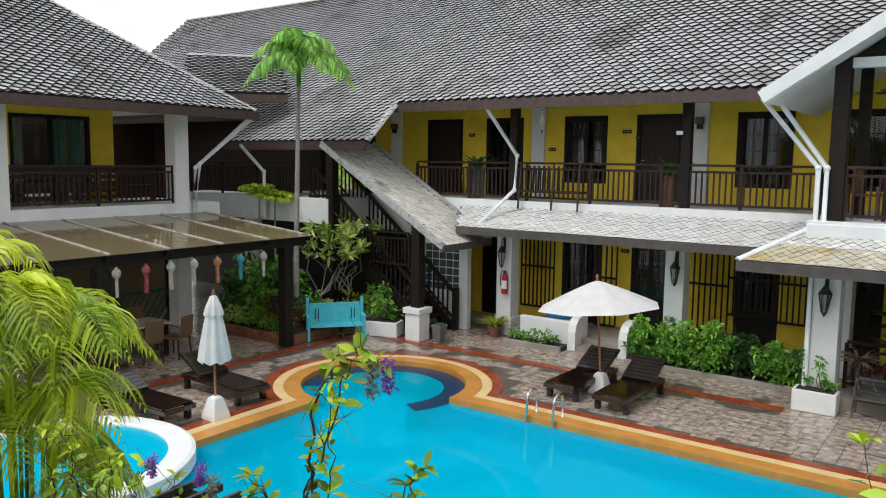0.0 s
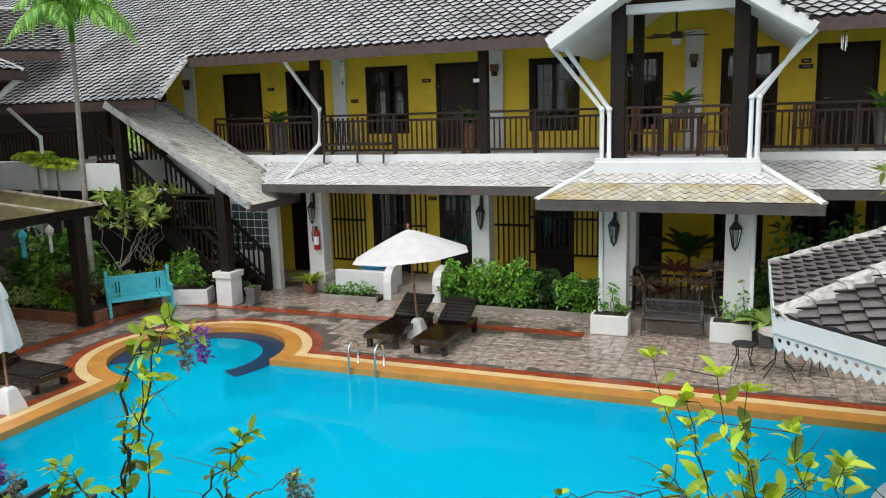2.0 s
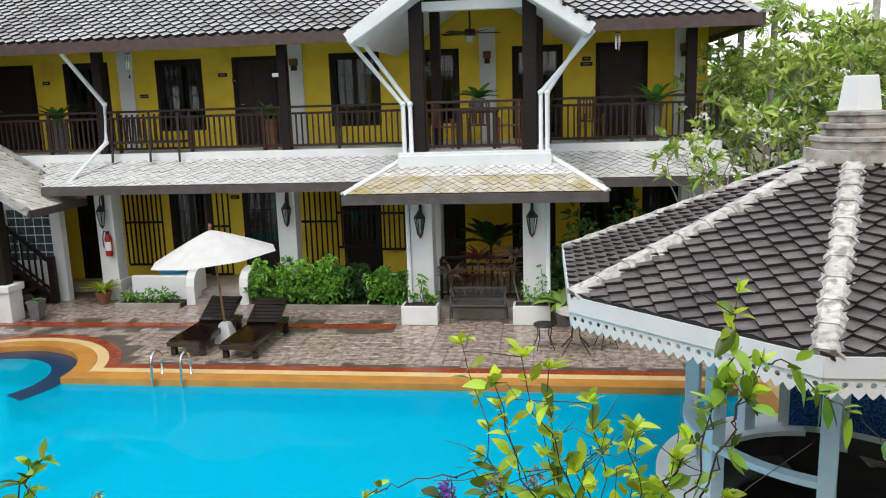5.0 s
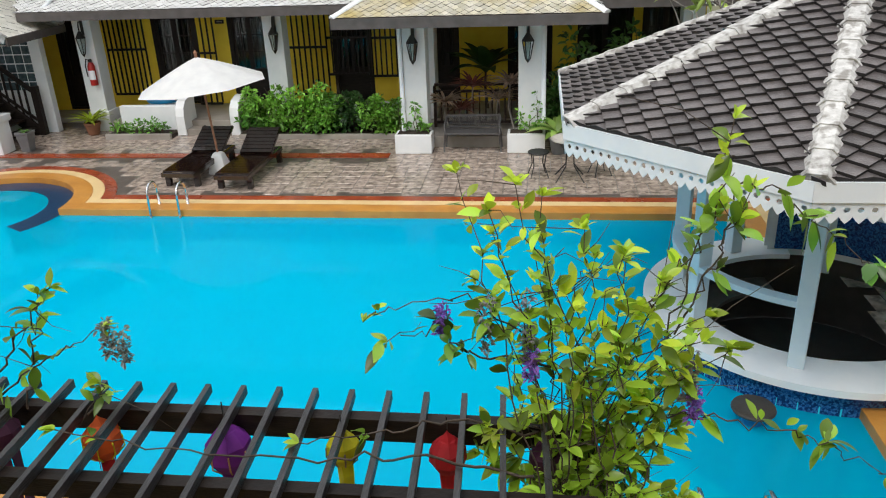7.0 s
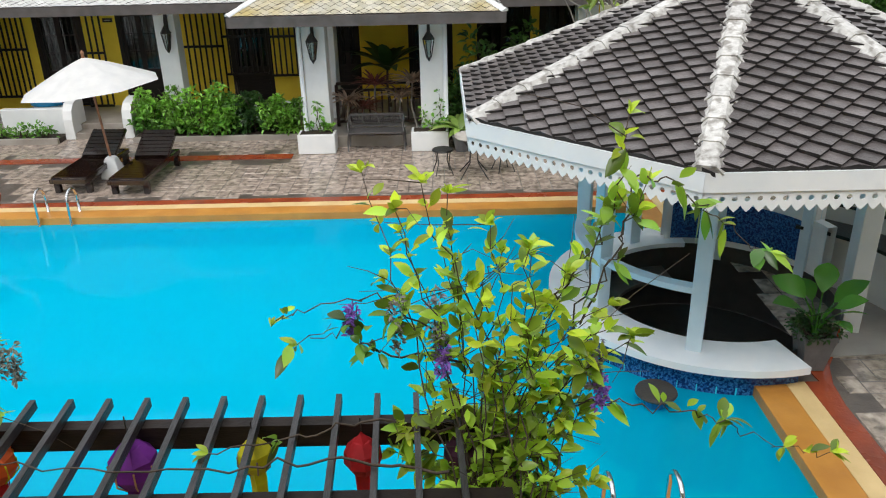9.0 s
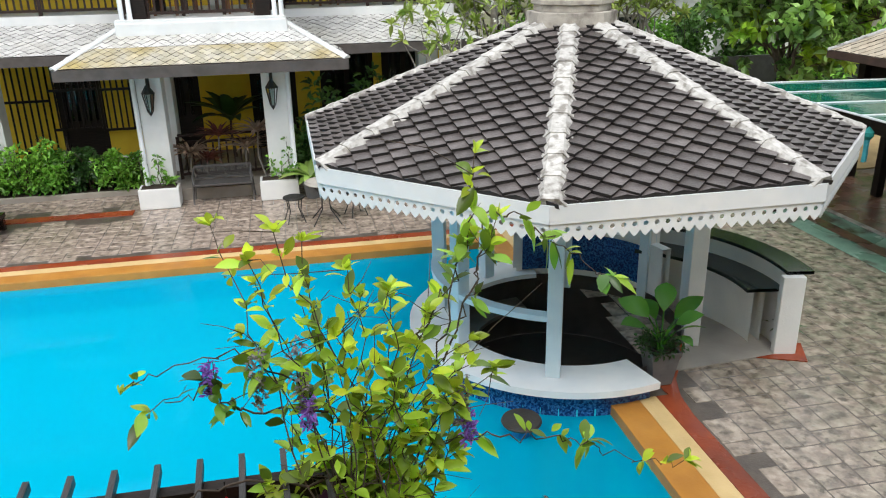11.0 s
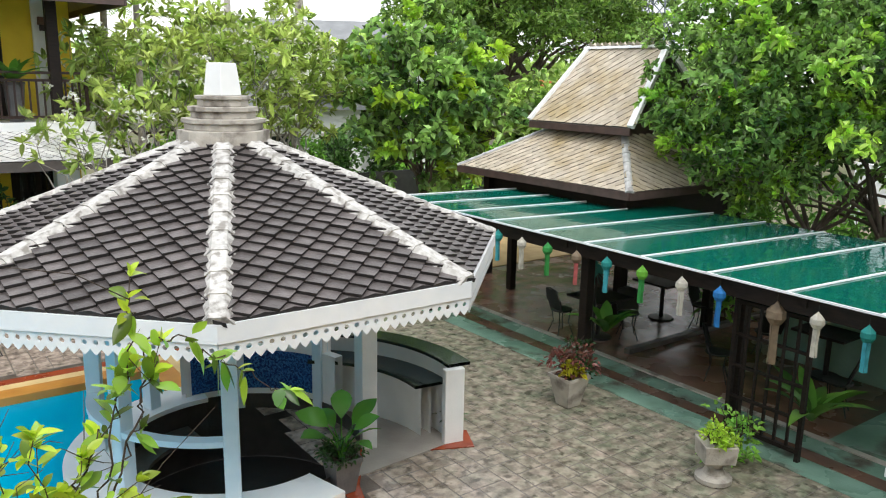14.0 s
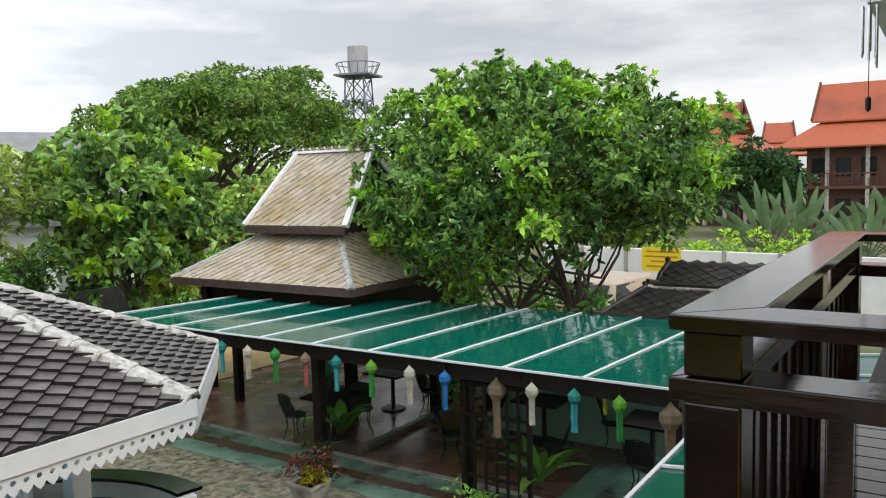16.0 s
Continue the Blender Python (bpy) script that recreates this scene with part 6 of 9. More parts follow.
def bush(name, at, size, n, leaf, leaf_m, label, seed=1, category="shrub", droop=0.25, group=""):
    """A low shrub: upright stems and many leaves filling an uneven mound."""
    rng = np.random.default_rng(seed)
    ob = thing(name, label, category, at, group=group)
    st = bmesh.new()
    for k in range(9):
        a = rng.uniform(0, 6.28)
        tip = (math.cos(a) * size[0] * 0.6, math.sin(a) * size[1] * 0.6, size[2] * rng.uniform(0.5, 0.9))
        tube(st, bend((tip[0] * 0.3, tip[1] * 0.3, 0), tip, rng, 4), 0.012, 0.005, 5, False)
    part("stem", st, TWIG, ob)
    m = 9
    d = sphere_dirs(rng, m * 3)
    d[:, 2] = np.abs(d[:, 2])
    C = d * np.array(size) * rng.uniform(0.45, 0.95, m * 3)[:, None]
    C[:, 2] = np.maximum(C[:, 2], 0.12 * size[2])
    r = 0.33 * (size[0] * size[1] * size[2]) ** (1 / 3)
    part("foliage", joined(*[clump(rng, c, r * rng.uniform(0.7, 1.2), max(4, n // (m * 3)), leaf[0], leaf[1], droop) for c in C]), leaf_m, ob)
    return ob


def blade_plant(name, at, n, length, width, leaf_m, label, seed=1, rise=0.9, group="", category="plant"):
    """A rosette of long arching blades."""
    rng = np.random.default_rng(seed)
    V, F = [], []
    for k in range(n):
        a = 2.4 * k + rng.uniform(-0.2, 0.2)
        el = rise * rng.uniform(0.55, 1.1)
        L = length * rng.uniform(0.75, 1.1)
        out = np.array([math.cos(a), math.sin(a), 0])
        side = np.array([-math.sin(a), math.cos(a), 0])
        base = len(V)
        for i in range(6):
            t = i / 5
            w = width * (0.35 + 1.5 * t) * (1 - t) * 1.5 if i else width * 0.25
            p = out * L * (math.cos(el) * t + 0.25 * t * t) + np.array([0, 0, L * (math.sin(el) * t - 0.42 * t * t * (1.4 - el * 0.6))])
            V += [(p + side * w / 2 + np.array([0, 0, w * 0.18])).tolist(), p.tolist(), (p - side * w / 2 + np.array([0, 0, w * 0.18])).tolist()]
        for i in range(5):
            q = base + i * 3
            F += [[q, q + 1, q + 4, q + 3], [q + 1, q + 2, q + 5, q + 4]]
    ob = thing(name, label, category, at, group=group)
    part("foliage", (V, [], F), leaf_m, ob, smooth=True)
    return ob


def frond(V, F, base, az, length, rise, rng, leaf=0.32, n=26, w=0.028, sag=0.75, hang=0.42, pw=2.0):
    """A feather palm leaf: an arching rib with leaflets on both sides."""
    out, side = np.array([math.cos(az), math.sin(az), 0]), np.array([-math.sin(az), math.cos(az), 0])
    rib = []
    for i in range(n + 1):
        t = i / n
        rib.append(np.asarray(base) + out * length * (math.cos(rise) * t + 0.12 * t * t) + np.array([0, 0, length * (math.sin(rise) * t - sag * t ** pw)]))
    for i in range(n):
        k = len(V)
        s = side * 0.010 * (1 - i / n) + 1e-4
        V += [(rib[i] - s).tolist(), (rib[i] + s).tolist(), (rib[i + 1] + s).tolist(), (rib[i + 1] - s).tolist()]
        F.append([k, k + 1, k + 2, k + 3])
        if i < 3:
            continue
        t = i / n
        ll = leaf * math.sin(math.pi * min(1, 0.18 + t * 0.85)) * rng.uniform(0.85, 1.1)
        fwd = rib[i + 1] - rib[i]
        fwd /= np.linalg.norm(fwd)
        for sg in (-1, 1):
            d = side * sg * 0.85 + fwd * 0.6 + np.array([0, 0, 0.12])
            d /= np.linalg.norm(d)
            k = len(V)
            h = ll * hang * rng.uniform(0.6, 1.3)
            m = rib[i] + d * ll * 0.38 + np.array([0, 0, 0.02 - h * 0.1])
            q = rib[i] + d * ll * 0.74 - np.array([0, 0, h * 0.45])
            e = rib[i] + d * ll * 0.95 - np.array([0, 0, h])
            ww = fwd * w / 2
            V += [rib[i].tolist(), (m + ww).tolist(), (m - ww).tolist(), (q + ww * 0.75).tolist(), (q - ww * 0.75).tolist(), e.tolist()]
            F += [[k, k + 1, k + 2], [k + 1, k + 3, k + 4, k + 2], [k + 3, k + 5, k + 4]]


def pot(ob, r0, r1, h, material, square=False):
    n, a = (4, 45) if square else (20, 0)
    part("pot", lathe(bmesh.new(), [(0, 0), (r0, 0), (r1, h - 0.05), (r1 * 1.08, h - 0.05), (r1 * 1.08, h), (r1 * 0.94, h), (r1 * 0.9, h - 0.05), (0, h - 0.05)], n=n, a0=a, a1=a + 360), material, ob, bevel=0.006)
    part("soil", lathe(bmesh.new(), [(0, h - 0.035), (r1 * 0.92, h - 0.035)], n=n, a0=a, a1=a + 360), SOIL, ob)


def potted(name, at, r0, r1, h, pot_m, leaf_m, label, blades=12, length=0.45, width=0.09, seed=1, square=False, shrub=None, rise=1.0):
    ob = thing(name, label, "potted plant", at)
    pot(ob, r0, r1, h, pot_m, square)
    if shrub:
        rng = np.random.default_rng(seed)
        C = sphere_dirs(rng, 14) * np.array(shrub[0]) * 0.7 + np.array([0, 0, h + shrub[0][2] * 0.7])
        part("foliage", joined(*[clump(rng, c, 0.5 * shrub[0][0], shrub[1] // 14, shrub[2], shrub[2] * 0.5) for c in C]), leaf_m, ob)
    else:
        bp = blade_plant("foliage", (0, 0, 0), blades, length, width, leaf_m, "", seed, rise)
        fo = bp.children[0]
        fo.parent = ob
        fo.location = (0, 0, h - 0.03)
        bpy.data.objects.remove(bp)
    return ob


# ---------------------------------------------------------------- terrace furniture
def lounger(at, rz, group="sun loungers"):
    ob = thing("sun_lounger", "dark brown slatted wooden sun lounger, wet, with raised back", "sun lounger", at, rz, group)
    part("frame", boxes((-0.31, 0, 0.20, -0.25, 1.85, 0.28), (0.25, 0, 0.20, 0.31, 1.85, 0.28), (-0.25, 0, 0.20, 0.25, 0.06, 0.28), (-0.25, 1.79, 0.20, 0.25, 1.85, 0.28)), WETWOOD, ob, bevel=0.006)
    for x in (-0.27, 0.27):
        for y in (0.18, 1.72):
            part("leg", boxes((x - 0.045, y - 0.045, 0, x + 0.045, y + 0.045, 0.20)), WETWOOD, ob)
    for k in range(12):
        y = 0.07 + k * 0.098
        part("slat", boxes((-0.30, y, 0.28, 0.30, y + 0.085, 0.305)), WETWOOD, ob)
    back = part("backrest", bmesh.new(), WETWOOD, ob)
    m = Matrix.Translation((0, 1.24, 0.30)) @ Matrix.Rotation(radians(27), 4, "X")
    fr = bmesh.new()
    for x in (-0.28, 0.28):
        box(fr, x - 0.025, 0, -0.03, x + 0.025, 0.74, 0.02, m)
    box(fr, -0.28, 0.68, -0.028, 0.28, 0.73, 0.015, m)
    box(fr, -0.28, 0.02, -0.028, 0.28, 0.07, 0.015, m)
    bmesh.ops.remove_doubles(fr, verts=fr.verts[:], dist=0.001)
    fr.to_mesh(back.data)
    fr.free()
    for k in range(7):
        bm = bmesh.new()
        box(bm, -0.30, 0.02 + k * 0.098, 0.02, 0.30, 0.02 + k * 0.098 + 0.085, 0.042, m)
        part("slat", bm, WETWOOD, back)
    return ob


lb = lounger((-6.30, 12.38, 0), -2)
copy_thing(lb, pose(-5.28, 12.26, 0, 0, 0, -1))
copy_thing(lb, pose(-10.42, 8.92, 0, 0, 0, 87))
copy_thing(lb, pose(-10.55, 7.45, 0, 0, 0, 92))


def umbrella_base(ob):
    bm = bmesh.new()
    lathe(bm, [(0, 0), (0.25, 0), (0.235, 0.08), (0.13, 0.36), (0.08, 0.39), (0, 0.39)], n=4, a0=45, a1=405)
    part("base", bm, WHITE, ob, "white tapered concrete base", bevel=0.02)


ua = thing("parasol", "open white canvas parasol on a wooden pole between the loungers", "parasol", (-5.92, 13.35, 0))
umbrella_base(ua)
WOODPOLE = mat("varnished_pole", (0.30, 0.13, 0.06), (0.22, 0.09, 0.045), 0.4, 10, bump=0.1)
part("pole", tube(bmesh.new(), [(0, 0, 0.3), (-0.13, 0, 2.14)], 0.021), WOODPOLE, ua, smooth=True)
cn = bmesh.new()
tip = Matrix.Translation((0.05, 0, 0)) @ Matrix.Rotation(radians(-5), 4, "Y")
rings = []
for i in range(8):
    t = i / 7
    row = []
    for k in range(48):
        a = 2 * math.pi * k / 48
        scal = 1 - 0.075 * abs(math.sin(a * 4)) * t
        r = 1.17 * t * scal
        z = 2.13 - 0.50 * t ** 1.12 - 0.05 * abs(math.sin(a * 4)) * t * (1 - t) * 2
        row.append(cn.verts.new(tip @ Vector((r * math.cos(a), r * math.sin(a), z)) + Vector((0.0, 0, 0))))
    rings.append(row)
for a, b in zip(rings, rings[1:]):
    for k in range(48):
        cn.faces.new((a[k], b[k], b[(k + 1) % 48], a[(k + 1) % 48]))
bmesh.ops.remove_doubles(cn, verts=cn.verts[:], dist=1e-4)
part("canopy", cn, CANVAS, ua, "white canvas canopy", smooth=True)
for k in range(8):
    a = 2 * math.pi * k / 8
    part("rib", tube(bmesh.new(), [tip @ Vector((0, 0, 2.10)), tip @ Vector((1.13 * math.cos(a), 1.13 * math.sin(a), 1.615))], 0.009, n=5), WOODPOLE, ua)
part("finial", lathe(bmesh.new(), [(0, 2.10), (0.03, 2.12), (0.025, 2.17), (0.035, 2.20), (0.0, 2.25)], (-0.135, 0, 0), 10), WOODPOLE, ua)

ub = thing("closed_parasol", "closed white canvas parasol in a white concrete base", "parasol", (-10.35, 7.98, 0))
umbrella_base(ub)
part("pole", tube(bmesh.new(), [(0, 0, 0.3), (0, 0, 2.15)], 0.021), WOODPOLE, ub, smooth=True)
for nm, prof in (("canopy", [(0.245, 0.98), (0.22, 1.2), (0.15, 1.6), (0.10, 1.82)]), ("top_flap", [(0.15, 1.74), (0.12, 1.88), (0.05, 2.06), (0.0, 2.09)])):
    cn = bmesh.new()
    cols = []
    for k in range(48):
        a = 2 * math.pi * k / 48
        f = 1 + 0.13 * math.sin(a * 8)
        cols.append([cn.verts.new((r * f * math.cos(a), r * f * math.sin(a), z + (0.03 * math.sin(a * 8) if z == prof[0][1] else 0))) for r, z in prof])
    for k in range(48):
        for i in range(len(prof) - 1):
            cn.faces.new((cols[k][i], cols[(k + 1) % 48][i], cols[(k + 1) % 48][i + 1], cols[k][i + 1]))
    part(nm, cn, CANVAS, ub, "folded white canvas", smooth=True)
part("finial", lathe(bmesh.new(), [(0, 2.08), (0.03, 2.10), (0.02, 2.15), (0.0, 2.19)], n=10), WOODPOLE, ub)


def pool_ladder(at, rz):
    ob = thing("pool_ladder", "polished steel pool ladder with two curved grab rails", "pool ladder", at, rz, "pool ladders")
    for x in (-0.25, 0.25):
        pts = [(x, 0.34, 0.0), (x, 0.34, 0.24)] + [(x, 0.17 + 0.17 * math.cos(a), 0.26 + 0.17 * math.sin(a)) for a in (math.pi * k / 8 for k in range(9))] + [(x, 0.0, 0.1), (x, -0.03, -0.75)]
        part("grab_rail", tube(bmesh.new(), pts, 0.021, n=10), STEEL, ob, smooth=True)
    for z in (-0.35, -0.6):
        part("tread", boxes((-0.24, -0.06, z, 0.24, 0.02, z + 0.025)), STEEL, ob)


pool_ladder((-6.05, 11.25, 0.01), 0)
pool_ladder((1.42, 4.72, 0.01), 180)


def white_planter(at, seed):
    ob = thing("white_planter_box", "white rendered planter box with a leggy shrub before the porch column", "planter", at, group="porch planters")
    part("box", boxes((-0.36, -0.2, 0, 0.36, 0.2, 0.38)), WHITE, ob, bevel=0.015)
    part("soil", boxes((-0.31, -0.15, 0.375, 0.31, 0.15, 0.385)), SOIL, ob)
    rng = np.random.default_rng(seed)
    st = bmesh.new()
    ms = []
    for k in range(7):
        b = (rng.uniform(-0.28, 0.28), rng.uniform(-0.1, 0.1), 0.38)
        h = rng.uniform(0.2, 0.7) if k < 3 else rng.uniform(0.08, 0.2)
        t = (b[0] + rng.normal() * 0.08, b[1], 0.38 + h)
        tube(st, bend(b, t, rng, 4), 0.008, 0.004, 5, False)
        for q in (0.5, 0.75, 1.0):
            ms.append(clump(rng, np.array(b) + (np.array(t) - b) * q, 0.07, 7, 0.10, 0.05))
    part("stem", st, TWIG, ob)
    part("foliage", joined(*ms), LEAF_HEDGE, ob)


white_planter((-2.44, 14.70, 0), 3)
white_planter((-0.26, 14.74, 0), 8)

# cast-iron bench before the porch
cb_ = thing("iron_bench", "grey cast-iron garden bench with a lattice back", "bench", (-1.30, 14.62, 0))
cb_.scale = (0.88, 0.9, 0.86)
part("seat", boxes((-0.62, -0.02, 0.40, 0.62, 0.42, 0.44)), GREYIRON, cb_, bevel=0.008)
bm = boxes((-0.60, 0.40, 0.72, 0.60, 0.43, 0.77), (-0.60, 0.40, 0.47, 0.60, 0.43, 0.50))
for k in range(25):
    x = -0.58 + k * 0.0483
    beam(bm, (x, 0.415, 0.49), (min(0.6, x + 0.16), 0.415, 0.73), 0.012, 0.012)
    beam(bm, (x, 0.415, 0.73), (min(0.6, x + 0.16), 0.415, 0.49), 0.012, 0.012)
part("backrest", bm, GREYIRON, cb_, "grey lattice back")
for x in (-0.6, 0.6):
    part("armrest", tube(bmesh.new(), [(x, 0.42, 0.70), (x, 0.2, 0.66), (x, 0.0, 0.62), (x, -0.02, 0.45)], 0.022, n=8), GREYIRON, cb_, smooth=True)
    for y in (0.02, 0.40):
        part("leg", tube(bmesh.new(), [(x, y, 0.42), (x * 1.03, y + (0.03 if y > 0.2 else -0.03), 0.2), (x * 1.05, y, 0.0)], 0.025, 0.018, 8), GREYIRON, cb_, smooth=True)

# wrought-iron bistro set
bt = thing("bistro_table", "round stone-topped bistro table with curled iron legs", "table", (0.52, 13.0, 0))
part("tabletop", lathe(bmesh.new(), [(0, 0.70), (0.33, 0.70), (0.345, 0.715), (0.33, 0.73), (0, 0.73)], n=32), OLDCEMENT, bt)
for k in range(4):
    a = math.pi / 4 + math.pi / 2 * k
    c, s = math.cos(a), math.sin(a)
    part("leg", tube(bmesh.new(), [(c * 0.28, s * 0.28, 0.70), (c * 0.08, s * 0.08, 0.48), (c * 0.10, s * 0.10, 0.25), (c * 0.34, s * 0.34, 0.0)], 0.011, n=7), BLACKMETAL, bt, smooth=True)


def iron_chair(at, rz, name="iron_chair", label="low black wrought-iron stool chair with curved legs", grp="bistro chairs", m_=None, back=False):
    m_ = m_ or BLACKMETAL
    ob = thing(name, label, "chair", at, rz, grp)
    part("seat", lathe(bmesh.new(), [(0, 0.42), (0.18, 0.42), (0.19, 0.435), (0.18, 0.45), (0, 0.445)], n=20), m_, ob)
    for k in range(4):
        a = math.pi / 4 + math.pi / 2 * k
        c, s = math.cos(a), math.sin(a)
        part("leg", tube(bmesh.new(), [(c * 0.16, s * 0.16, 0.42), (c * 0.13, s * 0.13, 0.22), (c * 0.22, s * 0.22, 0.0)], 0.010, n=6), m_, ob, smooth=True)
    if back:
        pts = [(-0.17, 0.10, 0.43), (-0.20, 0.17, 0.62), (-0.16, 0.22, 0.80), (0.0, 0.25, 0.84), (0.16, 0.22, 0.80), (0.20, 0.17, 0.62), (0.17, 0.10, 0.43)]
        part("back_frame", tube(bmesh.new(), pts, 0.012, n=7), m_, ob, smooth=True)
        bm = bmesh.new()
        rows = [[bm.verts.new((x * w, 0.13 + 0.11 * t + 0.02 * (1 - x * x), 0.46 + 0.36 * t)) for x in (-1, -0.5, 0, 0.5, 1)] for t, w in ((0, 0.17), (0.4, 0.19), (0.8, 0.175), (1, 0.13))]
        for p, q in zip(rows, rows[1:]):
            for i in range(4):
                bm.faces.new((p[i], p[i + 1], q[i + 1], q[i]))
        part("backrest", bm, m_, ob, smooth=True)
    return ob


ic = iron_chair((-0.02, 13.15, 0), 10)
copy_thing(ic, pose(1.05, 13.25, 0, 0, 0, 200))

# turquoise garden seat with its frame
tb = thing("turquoise_bench", "turquoise painted wooden garden bench with a high plank back", "bench", (-12.95, 13.55, 0), 50)
part("backrest", boxes((-0.62, 0.05, 0.36, 0.62, 0.09, 0.80), (-0.60, 0.04, 0.80, 0.60, 0.10, 0.85)), CYANPAINT, tb, bevel=0.008)
for x in (-0.47, -0.40, 0.40, 0.47):
    part("slot", boxes((x - 0.012, 0.045, 0.46, x + 0.012, 0.0499, 0.72)), DARK, tb)
for x in (-0.66, 0.66):
    part("post", boxes((x - 0.035, 0.03, 0.0, x + 0.035, 0.11, 0.98)), CYANPAINT, tb, bevel=0.01)
    part("armrest", boxes((x - 0.04, -0.42, 0.56, x + 0.04, 0.03, 0.60)), CYANPAINT, tb, bevel=0.008)
    part("front_leg", boxes((x - 0.03, -0.40, 0.0, x + 0.03, -0.34, 0.56)), CYANPAINT, tb)
part("seat", boxes((-0.62, -0.42, 0.34, 0.62, 0.05, 0.38)), CYANPAINT, tb, bevel=0.008)

# planter and pot beside the stair post
wp = thing("white_planter_tray", "white planter box with green shrubs behind the turquoise bench", "planter", (-12.35, 14.5, 0), 18)
part("box", boxes((-0.55, -0.25, 0, 0.55, 0.25, 0.36)), WHITE, wp, bevel=0.012)
part("soil", boxes((-0.5, -0.2, 0.35, 0.5, 0.2, 0.365)), SOIL, wp)
bush("planter_shrub", (-12.3, 14.6, 0.36), (0.40, 0.30, 0.85), 420, (0.13, 0.06), LEAF_HEDGE, "upright green shrub in the white planter box", 4)
potted("grey_potted_plant", (-10.72, 14.78, 0), 0.13, 0.19, 0.42, GREYPOT, LEAF_HEDGE, "small succulent in a tall grey square pot", 14, 0.16, 0.05, 5, True)
bush("golden_shrub", (-13.4, 14.6, 0.0), (0.40, 0.34, 1.05), 700, (0.08, 0.045), LEAF_GOLD, "golden-leaved rounded shrub beside the bench", 6)
blade_plant("striped_plant", (-13.75, 14.0, 0.45), 18, 0.75, 0.24, LEAF_STRIPED, "pale striped broad-leaved foliage plant", 7, 0.8)
tree("frangipani", (-13.95, 14.6, 0), 0.8, (0.1, 0.1, 2.15), (1.25, 0.9, 0.62), 46, 16, (0.30, 0.095), LEAF_FRANGI, "small frangipani with bare branching limbs and pale leaves", PALEBARK, 3, 11, 0.16, 0.04, 8, 0.12, 0.9, 0.6, None, 7)
bush("red_shrub", (-14.3, 13.0, 0.2), (0.4, 0.4, 0.9), 320, (0.20, 0.06), LEAF_RED, "dark red-leaved cordyline shrub", 9)
# planting bed under the wing with brick edging
bed = thing("brick_bed", "raised planting bed edged with bricks beside the pergola", "planting bed", (-14.2, 12.55, 0))
part("soil", boxes((-1.6, -0.25, 0, 0.95, 1.6, 0.20)), SOIL, bed)
for k in range(12):
    part("brick", boxes((-1.6 + k * 0.213, -0.36, 0, -1.6 + k * 0.213 + 0.2, -0.255, 0.22)), BRICK, bed, bevel=0.006)
for k in range(8):
    part("brick", boxes((0.955, -0.36 + k * 0.213, 0, 1.06, -0.36 + k * 0.213 + 0.2, 0.22)), BRICK, bed, bevel=0.006)
for i, (x, y, sx, sz, m_, ln) in enumerate(((-15.4, 12.6, 0.35, 0.42, LEAF_STRIPED, 0.12), (-14.9, 12.65, 0.35, 0.40, LEAF_STRIPED, 0.12), (-14.4, 12.7, 0.3, 0.35, LEAF_YELLOW, 0.10), (-15.3, 13.5, 0.7, 1.7, LEAF_HEDGE, 0.24), (-14.6, 13.6, 0.6, 1.3, LEAF_SHADE, 0.22), (-16.0, 13.2, 0.6, 1.4, LEAF_SHADE, 0.26), (-14.9, 13.1, 0.45, 0.9, LEAF_HEDGE, 0.16), (-13.0, 15.1, 0.35, 1.0, LEAF_HEDGE, 0.12), (-12.75, 14.9, 0.35, 1.3, LEAF_HEDGE, 0.12), (-13.7, 12.6, 0.25, 0.35, LEAF_HEDGE, 0.10), (-13.6, 13.6, 0.4, 0.9, LEAF_HEDGE, 0.14), (-16.4, 14.0, 0.7, 1.9, LEAF_SHADE, 0.26), (-15.6, 14.3, 0.7, 1.6, LEAF_BIG, 0.3))):
    bush("bed_shrub", (x, y, 0.18), (sx, sx, sz), 330, (ln, ln * 0.48), m_, ("pale variegated low foliage plant" if m_ is LEAF_STRIPED else "dark leafy shrub filling the planting bed" if m_ is LEAF_SHADE else "green leafy bedding plant"), 20 + i)
blade_plant("bird_nest_fern", (-14.35, 12.85, 0.35), 18, 0.75, 0.11, LEAF_PALM, "bright green fern rosette in the planting bed", 31, 1.0)
for (x, y, z, L) in ((-16.5, 14.28, 2.75, 0.8), (-15.9, 14.3, 2.6, 0.75)):
    ob = thing("areca_palm", "young feathery palm by the corridor", "palm", (x, y, 0))
    rng = np.random.default_rng(int(-x * 10))
    part("stem", tube(bmesh.new(), [(0, 0, 0), (0.03, 0, z + 0.5)], 0.04, 0.025), PALEBARK, ob, smooth=True)
    V, F = [], []
    for k in range(14):
        frond(V, F, (0.03, 0, z + 0.5), k * 2.4, L * 1.25, rng.uniform(0.6, 1.3), rng, 0.38, 20, 0.05, 0.65)
    part("fronds", (V, [], F), LEAF_PALM, ob)
